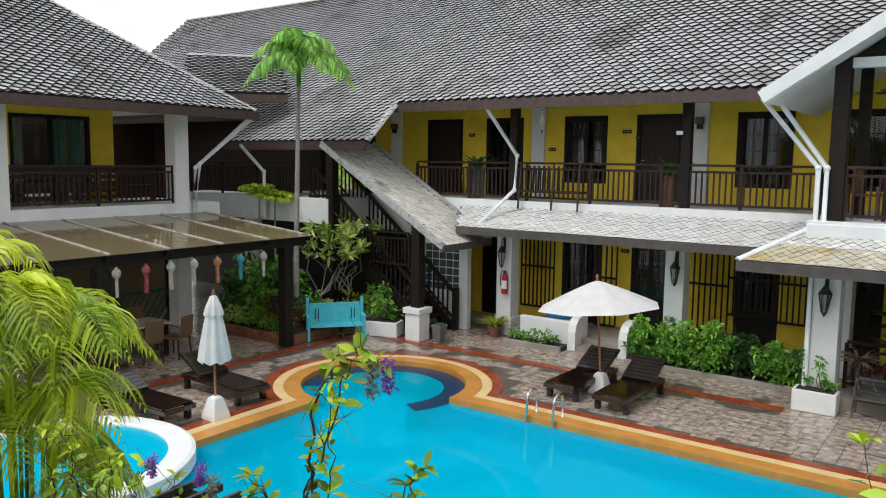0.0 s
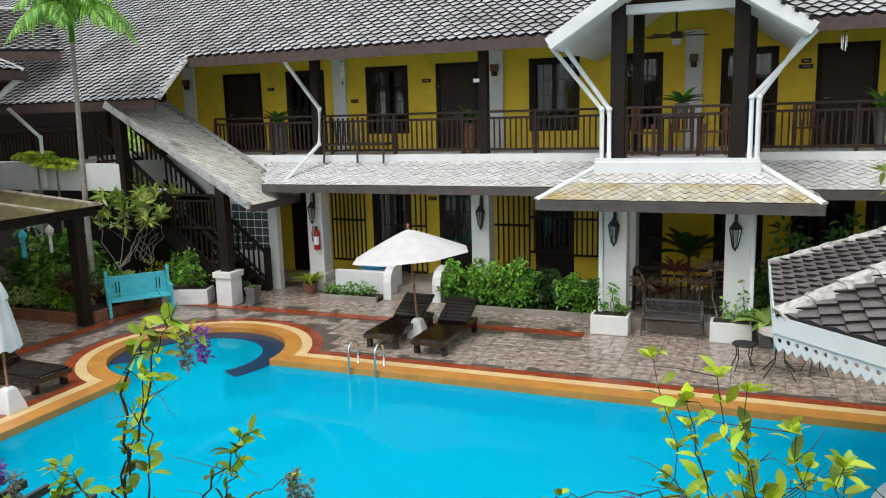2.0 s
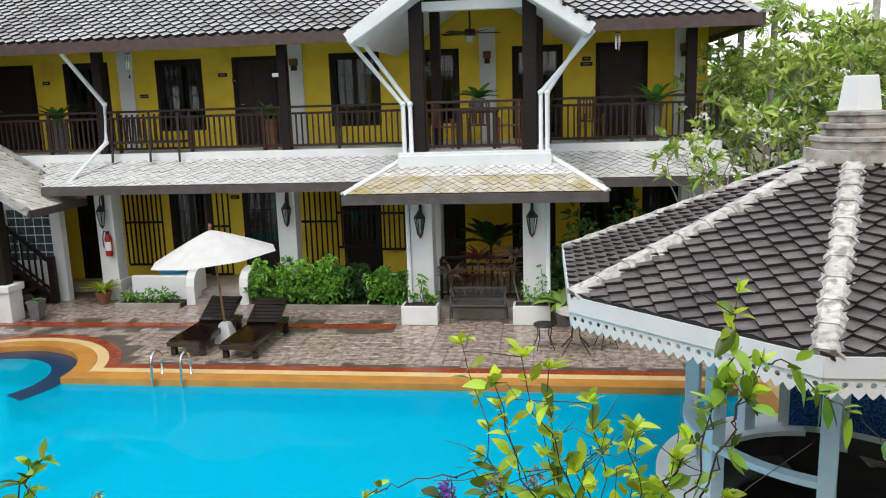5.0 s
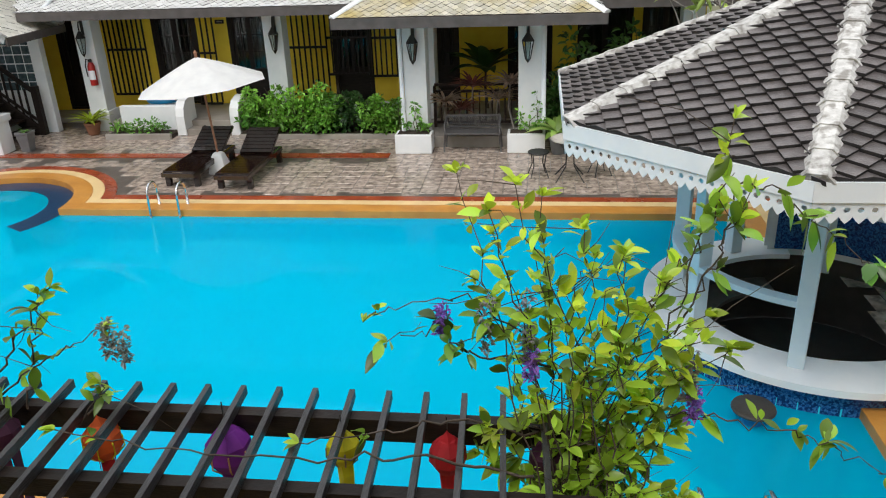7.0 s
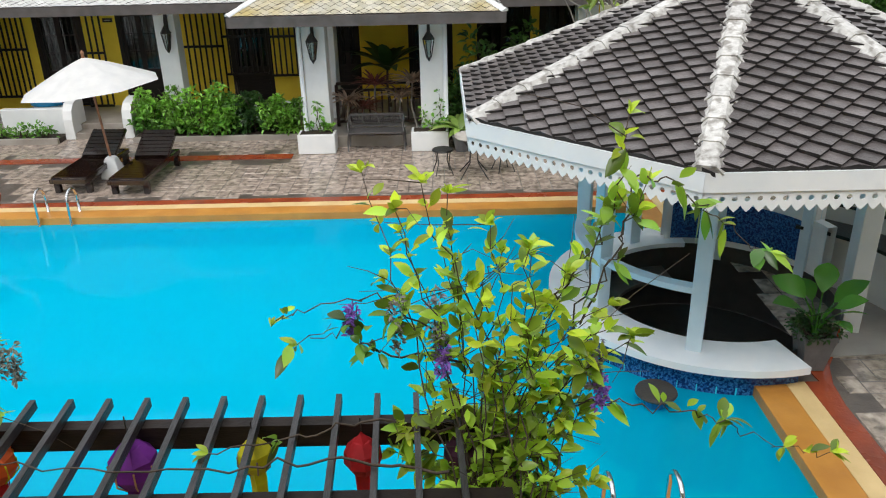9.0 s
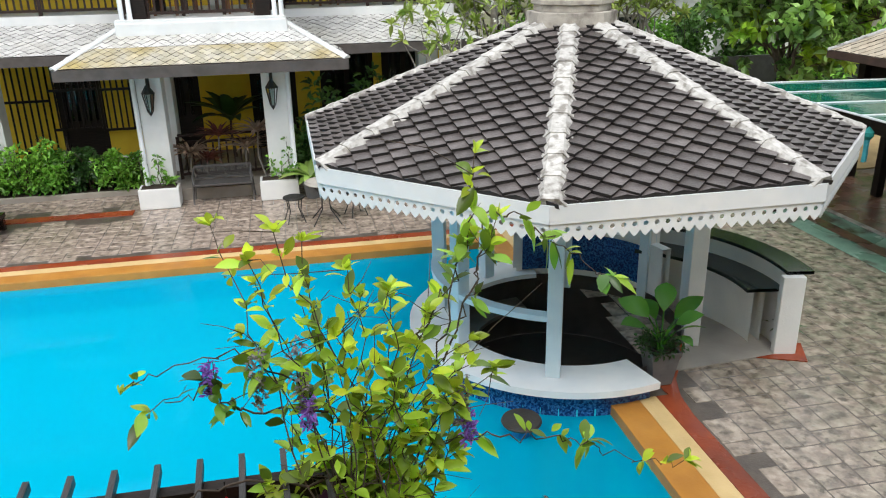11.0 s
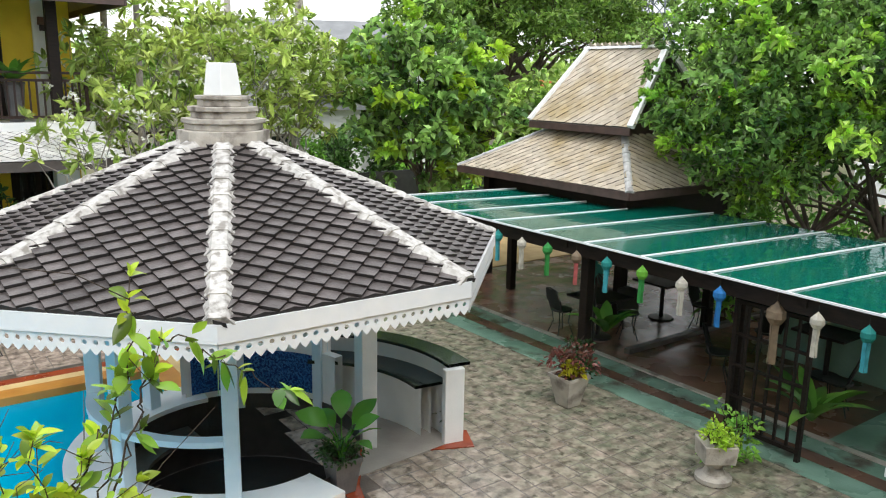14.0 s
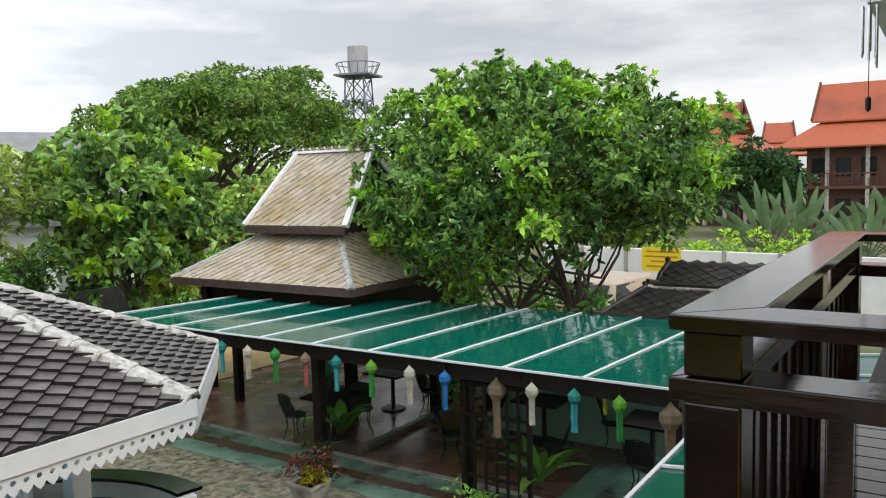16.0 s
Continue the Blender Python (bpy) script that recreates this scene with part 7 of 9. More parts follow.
# tall slim palm
tp = thing("betel_palm", "tall slim palm with a pale trunk and drooping fronds", "palm", (-14.3, 13.6, 0))
part("trunk", tube(bmesh.new(), [(-0.05, 0, 0), (-0.02, 0, 2.4), (0.05, 0, 4.5), (0.10, 0, 6.1)], 0.075, 0.045, 10), PALEBARK, tp, smooth=True)
part("crownshaft", tube(bmesh.new(), [(0.10, 0, 6.05), (0.10, 0, 6.7)], 0.065, 0.05, 10), LEAF_HEDGE, tp, smooth=True)
rng = np.random.default_rng(77)
V, F = [], []
for k in range(25):
    frond(V, F, (0.16, 0, 6.85), k * 2.4 + 0.3, rng.uniform(1.0, 1.5), rng.uniform(0.15, 1.5), rng, 0.46, 26, 0.08, 0.85, 0.95, 2.6)
part("fronds", (V, [], F), LEAF_HEDGE, tp)

# foreground palm clump
fp = thing("areca_palm_clump", "large yellow-green feathery palm clump with arching fronds", "palm", (-6.6, 3.0, 0))
rng = np.random.default_rng(5)
V, F = [], []
sb = bmesh.new()
for k in range(24):
    a = k * 0.8
    b = (math.cos(a) * 0.25, math.sin(a) * 0.25, 0)
    t = (math.cos(a) * 0.40, math.sin(a) * 0.40, rng.uniform(0.4, 3.65))
    tube(sb, [b, t], 0.022, 0.016, 7)
    for j in range(5):
        frond(V, F, t, a + rng.normal() * 0.8, rng.uniform(0.85, 1.4), rng.uniform(0.75, 1.4), rng, 0.42, 27, 0.034, 1.1, 0.6, 2.2)
part("stem", sb, LEAF_PALM, fp)
part("fronds", (V, [], F), LEAF_PALM, fp, "arching feathery fronds")


# ---------------------------------------------------------------- dining set under the pergola
WICKER = mat("brown_wicker", (0.24, 0.15, 0.075), (0.15, 0.09, 0.045), 0.6, 45, bump=0.5, bscale=80)
MARBLE = mat("pale_stone_top", (0.62, 0.57, 0.52), (0.52, 0.46, 0.42), 0.3, 4, bump=0.05)


def wicker_chair(at, rz):
    ob = thing("dining_chair", "brown wicker dining chair with a tall back", "chair", at, rz, "chairs round the pergola table")
    part("seat", boxes((-0.22, -0.22, 0.42, 0.22, 0.22, 0.47)), WICKER, ob, bevel=0.012)
    bm = bmesh.new()
    box(bm, -0.21, 0.19, 0.50, 0.21, 0.23, 0.95, Matrix.Rotation(radians(-6), 4, "X"))
    part("backrest", bm, WICKER, ob, "woven wicker back", bevel=0.012)
    for x in (-0.2, 0.2):
        for y in (-0.19, 0.2):
            part("leg", tube(bmesh.new(), [(x, y, 0.43), (x * 1.15, y * 1.15, 0)], 0.02, 0.016, 7), RAILWOOD, ob)
    return ob


dt = thing("dining_table", "long dining table with a pale stone top", "table", (-14.95, 9.2, 0), 90)
part("tabletop", boxes((-0.9, -0.42, 0.70, 0.9, 0.42, 0.745)), MARBLE, dt, bevel=0.01)
for x in (-0.8, 0.8):
    for y in (-0.34, 0.34):
        part("leg", boxes((x - 0.035, y - 0.035, 0, x + 0.035, y + 0.035, 0.70)), RAILWOOD, dt)
wc = wicker_chair((-14.35, 9.35, 0), -90)
for x, y, r in ((-14.35, 10.05, -70), (-15.5, 9.3, 90), (-15.5, 10.0, 90), (-14.4, 8.4, -95), (-15.0, 8.0, 180)):
    copy_thing(wc, pose(x, y, 0, 0, 0, r))
LATTICE = mat("green_lattice", (0.03, 0.14, 0.11), (0.02, 0.10, 0.08), 0.6, 10, bump=0.1)
lt = thing("green_lattice_fence", "low dark green lattice fence in the shade", "fence", (-17.6, 7.0, 0), 90)
for k in range(26):
    part("slat", beam(bmesh.new(), (k * 0.2, 0, 0.1), (k * 0.2 + 0.5, 0, 0.85), 0.02, 0.035), LATTICE, lt)
part("rail", boxes((0, -0.02, 0.85, 5.6, 0.02, 0.92)), LATTICE, lt)


# ---------------------------------------------------------------- hanging paper lanterns
PAPER = {k: mat("paper_" + k, c, tuple(v * 0.75 for v in c), 0.7, 14, bump=0.15, trans=0.4) for k, c in
         {"teal": (0.03, 0.36, 0.34), "green": (0.06, 0.42, 0.10), "pink": (0.62, 0.16, 0.16), "cyan": (0.08, 0.50, 0.60), "lime": (0.20, 0.55, 0.06), "white": (0.74, 0.72, 0.64), "blue": (0.03, 0.26, 0.66),
          "tan": (0.34, 0.26, 0.18), "orange": (0.75, 0.13, 0.02), "purple": (0.26, 0.03, 0.40), "yellow": (0.72, 0.66, 0.02), "red": (0.60, 0.02, 0.03), "plum": (0.09, 0.02, 0.06), "peach": (0.70, 0.36, 0.18)}.items()}


def lantern(at, colour, size=0.11, tail=None, rz=0.0, group="hanging lanterns", gold=None):
    """A folded paper lantern: two four-sided cones, a many-sided body and paper tails."""
    ob = thing("paper_lantern", colour + " folded paper lantern with hanging paper tails", "lantern", at, rz, group)
    s = size
    p = PAPER[colour]
    part("body", lathe(bmesh.new(), [(0.0, 0.0), (s * 0.45, -s * 0.10), (s * 0.95, -s * 0.65), (s, -s * 1.35), (s * 0.6, -s * 2.0), (0.0, -s * 2.0)], n=8), p, ob)
    part("cap", lathe(bmesh.new(), [(0.0, s * 0.45), (s * 0.10, s * 0.30), (s * 0.62, -s * 0.25)], n=4, a0=45, a1=405), p, ob)
    tm = PAPER[tail or colour]
    for k in range(4):
        a = math.pi / 2 * k + 0.4
        bm = bmesh.new()
        rows = []
        for i in range(6):
            z = -s * 2.0 - i * s * 0.85
            c = Vector((math.cos(a) * s * (0.36 + 0.05 * math.sin(i * 1.3 + k)), math.sin(a) * s * (0.36 + 0.05 * math.sin(i * 1.3 + k)), z))
            w = Vector((-math.sin(a), math.cos(a), 0)) * s * 0.32
            rows.append((bm.verts.new(c - w), bm.verts.new(c + w)))
        for q, r in zip(rows, rows[1:]):
            bm.faces.new((q[0], q[1], r[1], r[0]))
        part("tail", bm, tm, ob)
    if gold:
        for k in range(8):
            a = 2 * math.pi * k / 8
            c, q = math.cos(a), math.sin(a)
            part("seam", tube(bmesh.new(), [(c * s * 0.36, q * s * 0.36, -s * 0.34), (c * s * 0.99, q * s * 0.99, -s * 0.9), (c * s * 1.01, q * s * 1.01, -s * 1.5), (c * s * 0.57, q * s * 0.57, -s * 2.0)], 0.004, n=5), PAPER[gold], ob)
    part("string", tube(bmesh.new(), [(0, 0, s * 0.5), (0, 0, s * 1.3)], 0.003, n=4), BLACKMETAL, ob)
    return ob


for y, z, c, tl in ((9.14, 1.98, "teal", "cyan"), (8.58, 1.96, "white", None), (8.02, 1.98, "green", None), (7.44, 1.97, "tan", "pink"), (6.88, 1.99, "teal", "cyan"), (6.28, 1.99, "lime", "green"), (5.67, 1.98, "white", None), (5.14, 1.98, "blue", None),
                    (3.96, 1.97, "white", None), (3.44, 1.97, "teal", "cyan"), (2.92, 1.96, "lime", "green")):
    lantern((7.76, y, z), c, 0.075, tl, y * 40)
for y, z, sz in ((4.50, 1.92, 0.11), (2.42, 1.90, 0.12)):
    lantern((7.90, y, z), "tan", sz, None, 20)
lantern((8.3, 3.3, 1.95), "yellow", 0.06)
lantern((8.5, 4.2, 2.0), "white", 0.05)
for y, c in ((7.9, "white"), (8.50, "pink"), (9.04, "white"), (9.58, "white"), (10.14, "peach"), (10.74, "cyan"), (11.37, "white")):
    lantern((-13.0, y, 2.28), c, 0.085, None, y * 50)


# ---------------------------------------------------------------- wall lamps, fan, extinguisher, downpipes
def wall_lamp(at):
    ob = thing("wall_lantern", "black iron wall lantern with a tapered glass body", "wall lamp", at, group="wall lanterns")
    part("arm", tube(bmesh.new(), [(0, 0.0, 0.42), (0, -0.10, 0.45), (0, -0.14, 0.36), (0, -0.14, 0.26)], 0.014, n=8), BLACKMETAL, ob, smooth=True)
    part("roof", lathe(bmesh.new(), [(0.0, 0.27), (0.03, 0.25), (0.115, 0.12), (0.115, 0.105), (0.0, 0.105)], (0, -0.14, 0), 6), BLACKMETAL, ob)
    part("pane", lathe(bmesh.new(), [(0.10, 0.10), (0.045, -0.22)], (0, -0.14, 0), 6), GLASS, ob)
    for k in range(6):
        a = math.pi / 3 * k
        part("bar", tube(bmesh.new(), [(math.cos(a) * 0.104, -0.14 + math.sin(a) * 0.104, 0.10), (math.cos(a) * 0.048, -0.14 + math.sin(a) * 0.048, -0.22)], 0.008, n=5), BLACKMETAL, ob)
    part("foot", lathe(bmesh.new(), [(0.0, -0.30), (0.02, -0.27), (0.05, -0.22), (0.0, -0.22)], (0, -0.14, 0), 6), BLACKMETAL, ob)
    part("back_plate", boxes((-0.03, -0.02, 0.15, 0.03, 0.0, 0.5)), BLACKMETAL, ob)
    return ob


for x, y in ((-2.40, 14.85), (-0.24, 14.85), (-5.60, 16.41), (-9.93, 16.41)):
    wall_lamp((x, y, 1.98))
RED = mat("red_enamel", (0.45, 0.02, 0.015), (0.36, 0.015, 0.012), 0.3, 5, bump=0.03)
fe = thing("fire_extinguisher", "red fire extinguisher with a white label hung on the column", "fire extinguisher", (-9.86, 16.33, 1.05))
part("cylinder", lathe(bmesh.new(), [(0, 0), (0.075, 0.01), (0.08, 0.04), (0.08, 0.42), (0.05, 0.5), (0.02, 0.52), (0, 0.52)], n=20), RED, fe, smooth=True)
part("label", lathe(bmesh.new(), [(0.0815, 0.14), (0.0815, 0.34)], n=12, a0=200, a1=340), WHITE_CLEAN, fe, "white printed label")
part("valve", boxes((-0.02, -0.05, 0.52, 0.02, 0.04, 0.58)), BLACKMETAL, fe)
part("hose", tube(bmesh.new(), [(0, 0, 0.55), (-0.09, 0, 0.58), (-0.13, 0, 0.42), (-0.12, 0, 0.2)], 0.013, n=7), BLACKMETAL, fe, smooth=True)
downpipe([(-10.14, 15.72, 5.6), (-9.60, 16.35, 4.45), (-9.66, 16.35, 3.62), (-10.4, 15.55, 2.6)])
downpipe([(-3.70, 15.0, 5.5), (-2.66, 14.82, 4.26), (-2.66, 14.82, 0.35)])
downpipe([(-3.42, 15.0, 5.45), (-2.52, 14.80, 4.26), (-2.52, 14.80, 3.28)])
downpipe([(0.92, 15.0, 5.5), (-0.06, 14.82, 4.40), (-0.06, 14.80, 3.28)])
downpipe([(0.80, 15.0, 5.5), (0.06, 14.84, 4.40), (0.06, 14.84, 0.3)])
downpipe([(-16.1, 13.75, 5.4), (-16.75, 12.45, 4.05), (-16.85, 12.35, 2.7)])
downpipe([(-16.1, 13.85, 5.4), (-16.7, 12.55, 4.15), (-16.85, 12.45, 2.7)])
downpipe([(-16.4, 13.6, 4.65), (-16.4, 14.4, 3.95), (-16.4, 14.4, 2.7)])

fan = thing("ceiling_fan", "dark ceiling fan with a bowl light on the gabled balcony", "ceiling fan", (-1.46, 16.0, 5.62))
part("rod", tube(bmesh.new(), [(0, 0, 0.0), (0, 0, 0.42)], 0.02), BLACKMETAL, fan)
part("motor", lathe(bmesh.new(), [(0, -0.06), (0.10, -0.05), (0.13, 0.0), (0.10, 0.07), (0, 0.08)], n=20), RAILWOOD, fan)
part("bowl", lathe(bmesh.new(), [(0, -0.20), (0.07, -0.17), (0.10, -0.07), (0, -0.06)], n=16), OLDCEMENT, fan)
for k in range(5):
    bm = bmesh.new()
    box(bm, 0.12, -0.06, -0.005, 0.62, 0.06, 0.005, Matrix.Rotation(radians(72 * k + 15), 4, "Z") @ Matrix.Rotation(radians(12), 4, "X"))
    part("blade", bm, RAILWOOD, fan)


# ---------------------------------------------------------------- things on the gallery
def gallery_chair(at, rz, slats=True):
    ob = thing("gallery_chair", "dark wooden reclining chair with a slatted back leaning on the railing", "chair", at, rz, "gallery chairs")
    part("seat", boxes((-0.26, -0.25, 0.36, 0.26, 0.22, 0.40)), RAILWOOD, ob)
    m = Matrix.Translation((0, 0.2, 0.38)) @ Matrix.Rotation(radians(-18), 4, "X")
    for k in range(6):
        bm = bmesh.new()
        box(bm, -0.25 + k * 0.088, 0, 0, -0.25 + k * 0.088 + 0.06, 0.025, 0.62, m)
        part("slat", bm, RAILWOOD, ob)
    for x in (-0.25, 0.25):
        part("leg", beam(bmesh.new(), (x, -0.24, 0.0), (x, -0.2, 0.55), 0.04, 0.04), RAILWOOD, ob)
        part("leg", beam(bmesh.new(), (x, 0.26, 0.0), (x, 0.2, 0.4), 0.04, 0.04), RAILWOOD, ob)
        part("armrest", boxes((x - 0.03, -0.26, 0.54, x + 0.03, 0.28, 0.57)), RAILWOOD, ob)
    return ob


sw = thing("gallery_bench", "dark wooden slatted bench hooked over the gallery railing", "bench", (-8.85, 16.60, ZF))
for x in (-0.78, 0.12, 0.80):
    part("leg", beam(bmesh.new(), (x - 0.06, 0.12, 0.92), (x + 0.06, -0.22, -0.18), 0.045, 0.05), RAILWOOD, sw)
part("seat", boxes((-0.8, -0.12, 0.22, 0.84, 0.34, 0.27)), RAILWOOD, sw)
for k in range(12):
    part("slat", beam(bmesh.new(), (-0.74 + k * 0.135, 0.30, 0.25), (-0.80 + k * 0.135, 0.46, 0.86), 0.05, 0.02), RAILWOOD, sw)
bt2 = thing("balcony_table", "brown wooden table on the gabled balcony", "table", (-1.33, 15.75, ZF))
part("tabletop", boxes((-0.42, -0.35, 0.70, 0.42, 0.35, 0.74)), RAILWOOD, bt2)
for x in (-0.36, 0.36):
    for y in (-0.3, 0.3):
        part("leg", boxes((x - 0.03, y - 0.03, 0, x + 0.03, y + 0.03, 0.70)), RAILWOOD, bt2)
TEAK = mat("teak", (0.20, 0.085, 0.035), (0.14, 0.055, 0.025), 0.45, 8, stretch=(1, 1, 6), bump=0.15)


def teak_chair(at, rz):
    ob = thing("balcony_chair", "reddish teak slatted chair on the gabled balcony", "chair", at, rz, "balcony chairs")
    part("seat", boxes((-0.22, -0.22, 0.42, 0.22, 0.22, 0.45)), TEAK, ob)
    for x in (-0.2, 0.2):
        part("leg", boxes((x - 0.02, -0.22, 0, x + 0.02, -0.18, 0.60)), TEAK, ob)
        part("leg", boxes((x - 0.02, 0.18, 0, x + 0.02, 0.22, 0.92)), TEAK, ob)
    for k in range(5):
        part("slat", boxes((-0.17 + k * 0.075, 0.19, 0.46, -0.17 + k * 0.075 + 0.04, 0.21, 0.88)), TEAK, ob)
    part("back_rail", boxes((-0.18, 0.18, 0.88, 0.18, 0.22, 0.93)), TEAK, ob)
    return ob


tc = teak_chair((-1.98, 15.8, ZF), 80)
copy_thing(tc, pose(-0.72, 15.8, ZF, 0, 0, -80))
copy_thing(tc, pose(-1.35, 16.4, ZF, 0, 0, 0))
copy_thing(tc, pose(-2.6, 17.6, ZF, 0, 0, 60))
copy_thing(tc, pose(1.0, 17.5, ZF, 0, 0, 20))
potted("gallery_pot_plant", (-11.25, 17.1, ZF), 0.15, 0.21, 0.75, GREYPOT, LEAF_BIG, "broad-leaved plant in a tall grey pot on the gallery", 14, 0.65, 0.2, 41, False, None, 1.25)
potted("gallery_pot_plant", (-6.06, 16.95, ZF), 0.13, 0.17, 0.68, TERRA, LEAF_HEDGE, "broad-leaved plant in a terracotta pot on the gallery", 14, 0.60, 0.16, 42, False, None, 1.2)
potted("balcony_pot_plant", (-1.33, 16.05, ZF + 0.74), 0.09, 0.13, 0.25, GREYPOT, LEAF_BIG, "lush broad-leaved plant in a pot on the balcony table", 14, 0.58, 0.18, 43)
potted("gallery_pot_plant", (2.28, 17.0, ZF), 0.13, 0.19, 0.75, GREYPOT, LEAF_BIG, "broad-leaved plant in a grey pot on the gallery", 16, 0.72, 0.2, 44, False, None, 1.2)


def plaque(at, w, h):
    ob = thing("door_plaque", "small carved dark wooden plaque with a bar of unreadable writing", "sign", at, group="door plaques")
    part("board", boxes((-w / 2, -0.02, 0, w / 2, 0, h)), RAILWOOD, ob, bevel=0.006)
    part("bar", boxes((-w * 0.3, -0.024, h * 0.4, w * 0.3, -0.0201, h * 0.6)), OLDCEMENT, ob)


for x, z, w in ((-12.55, 5.00, 0.2), (-7.85, 5.05, 0.24), (0.98, 5.0, 0.28), (0.98, 5.12, 0.2), (-7.55, 4.9, 0.12), (-10.0, 4.6, 0.12), (-9.9, 4.6, 0.12)):
    plaque((x, YW - 0.002, z), w, 0.09)
plaque((-7.45, YG - 0.002, 2.12), 0.22, 0.09)
plaque((-3.3, YG - 0.002, 2.05), 0.2, 0.09)


def wind_chime(at, n=6, L=0.28):
    ob = thing("wind_chime", "hanging metal tube wind chime", "wind chime", at, group="wind chimes")
    part("disc", lathe(bmesh.new(), [(0, 0), (0.06, 0), (0.06, 0.012), (0, 0.012)], n=16), RAILWOOD, ob)
    for k in range(n):
        a = 2 * math.pi * k / n
        part("tube", tube(bmesh.new(), [(0.045 * math.cos(a), 0.045 * math.sin(a), -0.05), (0.045 * math.cos(a), 0.045 * math.sin(a), -0.05 - L * (0.75 + 0.06 * k))], 0.009, n=8), STEEL, ob)
    part("cord", tube(bmesh.new(), [(0, 0, 0.22), (0, 0, -L * 1.7)], 0.003, n=4), BLACKMETAL, ob)
    part("clapper", lathe(bmesh.new(), [(0, -L * 1.95), (0.018, -L * 1.9), (0.018, -L * 1.7), (0, -L * 1.66)], n=10), BLACKMETAL, ob)


wind_chime((1.49, 16.6, 5.55))
wind_chime((-9.25, 16.9, 5.55))
wind_chime((5.6, 0.47, 5.36), 6, 0.36)
ws = thing("gallery_wall_lamp", "small wooden wall lamp on the white pilaster", "wall lamp", (-1.31, YW - 0.11, 5.25), group="gallery wall lamps")
part("shade", boxes((-0.09, -0.14, 0, 0.09, 0, 0.16)), TEAK, ws)
part("foot", boxes((-0.06, -0.10, -0.12, 0.06, 0, 0.0)), RAILWOOD, ws)
for x in (3.15, -5.98, -15.3):
    copy_thing(ws, pose(x, YW - 0.11, 5.25))
hs = solo("hanging_card", boxes((-5.80, 16.55, 4.92, -5.66, 16.56, 5.0)), WHITE_CLEAN, "small white card fixed to the gallery post", "card")

# ---------------------------------------------------------------- front of the terrace: steps, cheek walls, hedge
st_ = thing("terrace_steps", "two low concrete steps up to the terrace", "steps", (-7.2, 16.0, 0))
part("step", boxes((-0.52, -0.02, -0.01, 0.52, 0.32, 0.13)), CONCRETE, st_, bevel=0.01)
for sx, x in ((-1, -7.82), (1, -6.58)):
    ob = thing("cheek_wall", "low curved white cheek wall beside the terrace steps", "low wall", (x, 15.95, 0), group="cheek walls")
    bm = bmesh.new()
    prof = [(0.0, 0.0), (0.0, 0.42), (0.05, 0.60), (0.18, 0.72), (0.42, 0.78), (0.62, 0.78), (0.62, 0.0)]
    rows = [[bm.verts.new((dx, y, z)) for y, z in prof] for dx in (-0.10, 0.10)]
    bm.faces.new(rows[0])
    bm.faces.new(rows[1][::-1])
    for i in range(len(prof)):
        j = (i + 1) % len(prof)
        bm.faces.new((rows[0][i], rows[0][j], rows[1][j], rows[1][i]))
    part("wall", bm, WHITE, ob, bevel=0.012)
bm = boxes((-9.3, 16.15, 0, -7.95, 16.3, 0.62))
solo("low_garden_wall", bm, WHITE, "low white wall with stained render beside the steps", "low wall", kind="structure", bevel=0.02)
solo("bed_kerb", boxes((-9.45, 15.62, -0.01, -7.95, 15.70, 0.12), (-6.4, 15.62, -0.01, -3.0, 15.70, 0.10)), CONCRETE, "low concrete kerb of the planting strip", "kerb", kind="structure", bevel=0.01)
solo("planting_soil", boxes((-6.4, 15.71, -0.01, -2.95, 16.28, 0.09), (-9.45, 15.71, -0.01, -7.95, 16.13, 0.09)), SOIL, "dark soil of the planting strip", "soil", kind="structure")
for i, (x, sx, sz) in enumerate(((-6.15, 0.34, 0.85), (-5.6, 0.40, 0.95), (-5.05, 0.42, 0.95), (-4.5, 0.45, 1.02), (-4.0, 0.40, 0.85), (-3.55, 0.38, 0.72), (-3.1, 0.32, 0.62))):
    bush("hedge_shrub", (x, 15.98, 0.06), (sx, 0.36, sz * 1.2), 1000, (0.11, 0.07), LEAF_HEDGE if i != 4 else LEAF_DARK, "leafy bright green hedge shrub before the terrace", 60 + i, "shrub", 0.25, "terrace hedge")
for i, x in enumerate((-9.2, -8.75, -8.3)):
    bush("low_shrub", (x, 15.85, 0.06), (0.28, 0.18, 0.32), 160, (0.09, 0.045), LEAF_HEDGE, "low sparse green bedding plant", 80 + i)
potted("fern_pot", (-9.98, 16.1, 0), 0.12, 0.17, 0.28, TERRA, LEAF_PALM, "bushy fern in a terracotta pot by the column", 40, 0.55, 0.07, 45, False, None, 1.05)
BASINBLUE = mat("blue_basin", (0.02, 0.22, 0.42), (0.015, 0.17, 0.34), 0.3, 4, bump=0.05)
solo("blue_basin", lathe(bmesh.new(), [(0, 0.62), (0.42, 0.62), (0.48, 0.80), (0.46, 0.82), (0.40, 0.66), (0, 0.66)], (-8.45, 16.75, 0), 24), BASINBLUE, "blue plastic basin behind the low wall", "basin")
solo("basin_stand", boxes((-8.75, 16.5, 0.25, -8.15, 17.0, 0.62)), WHITE, "white masonry stand under the blue basin", "stand", bevel=0.01)
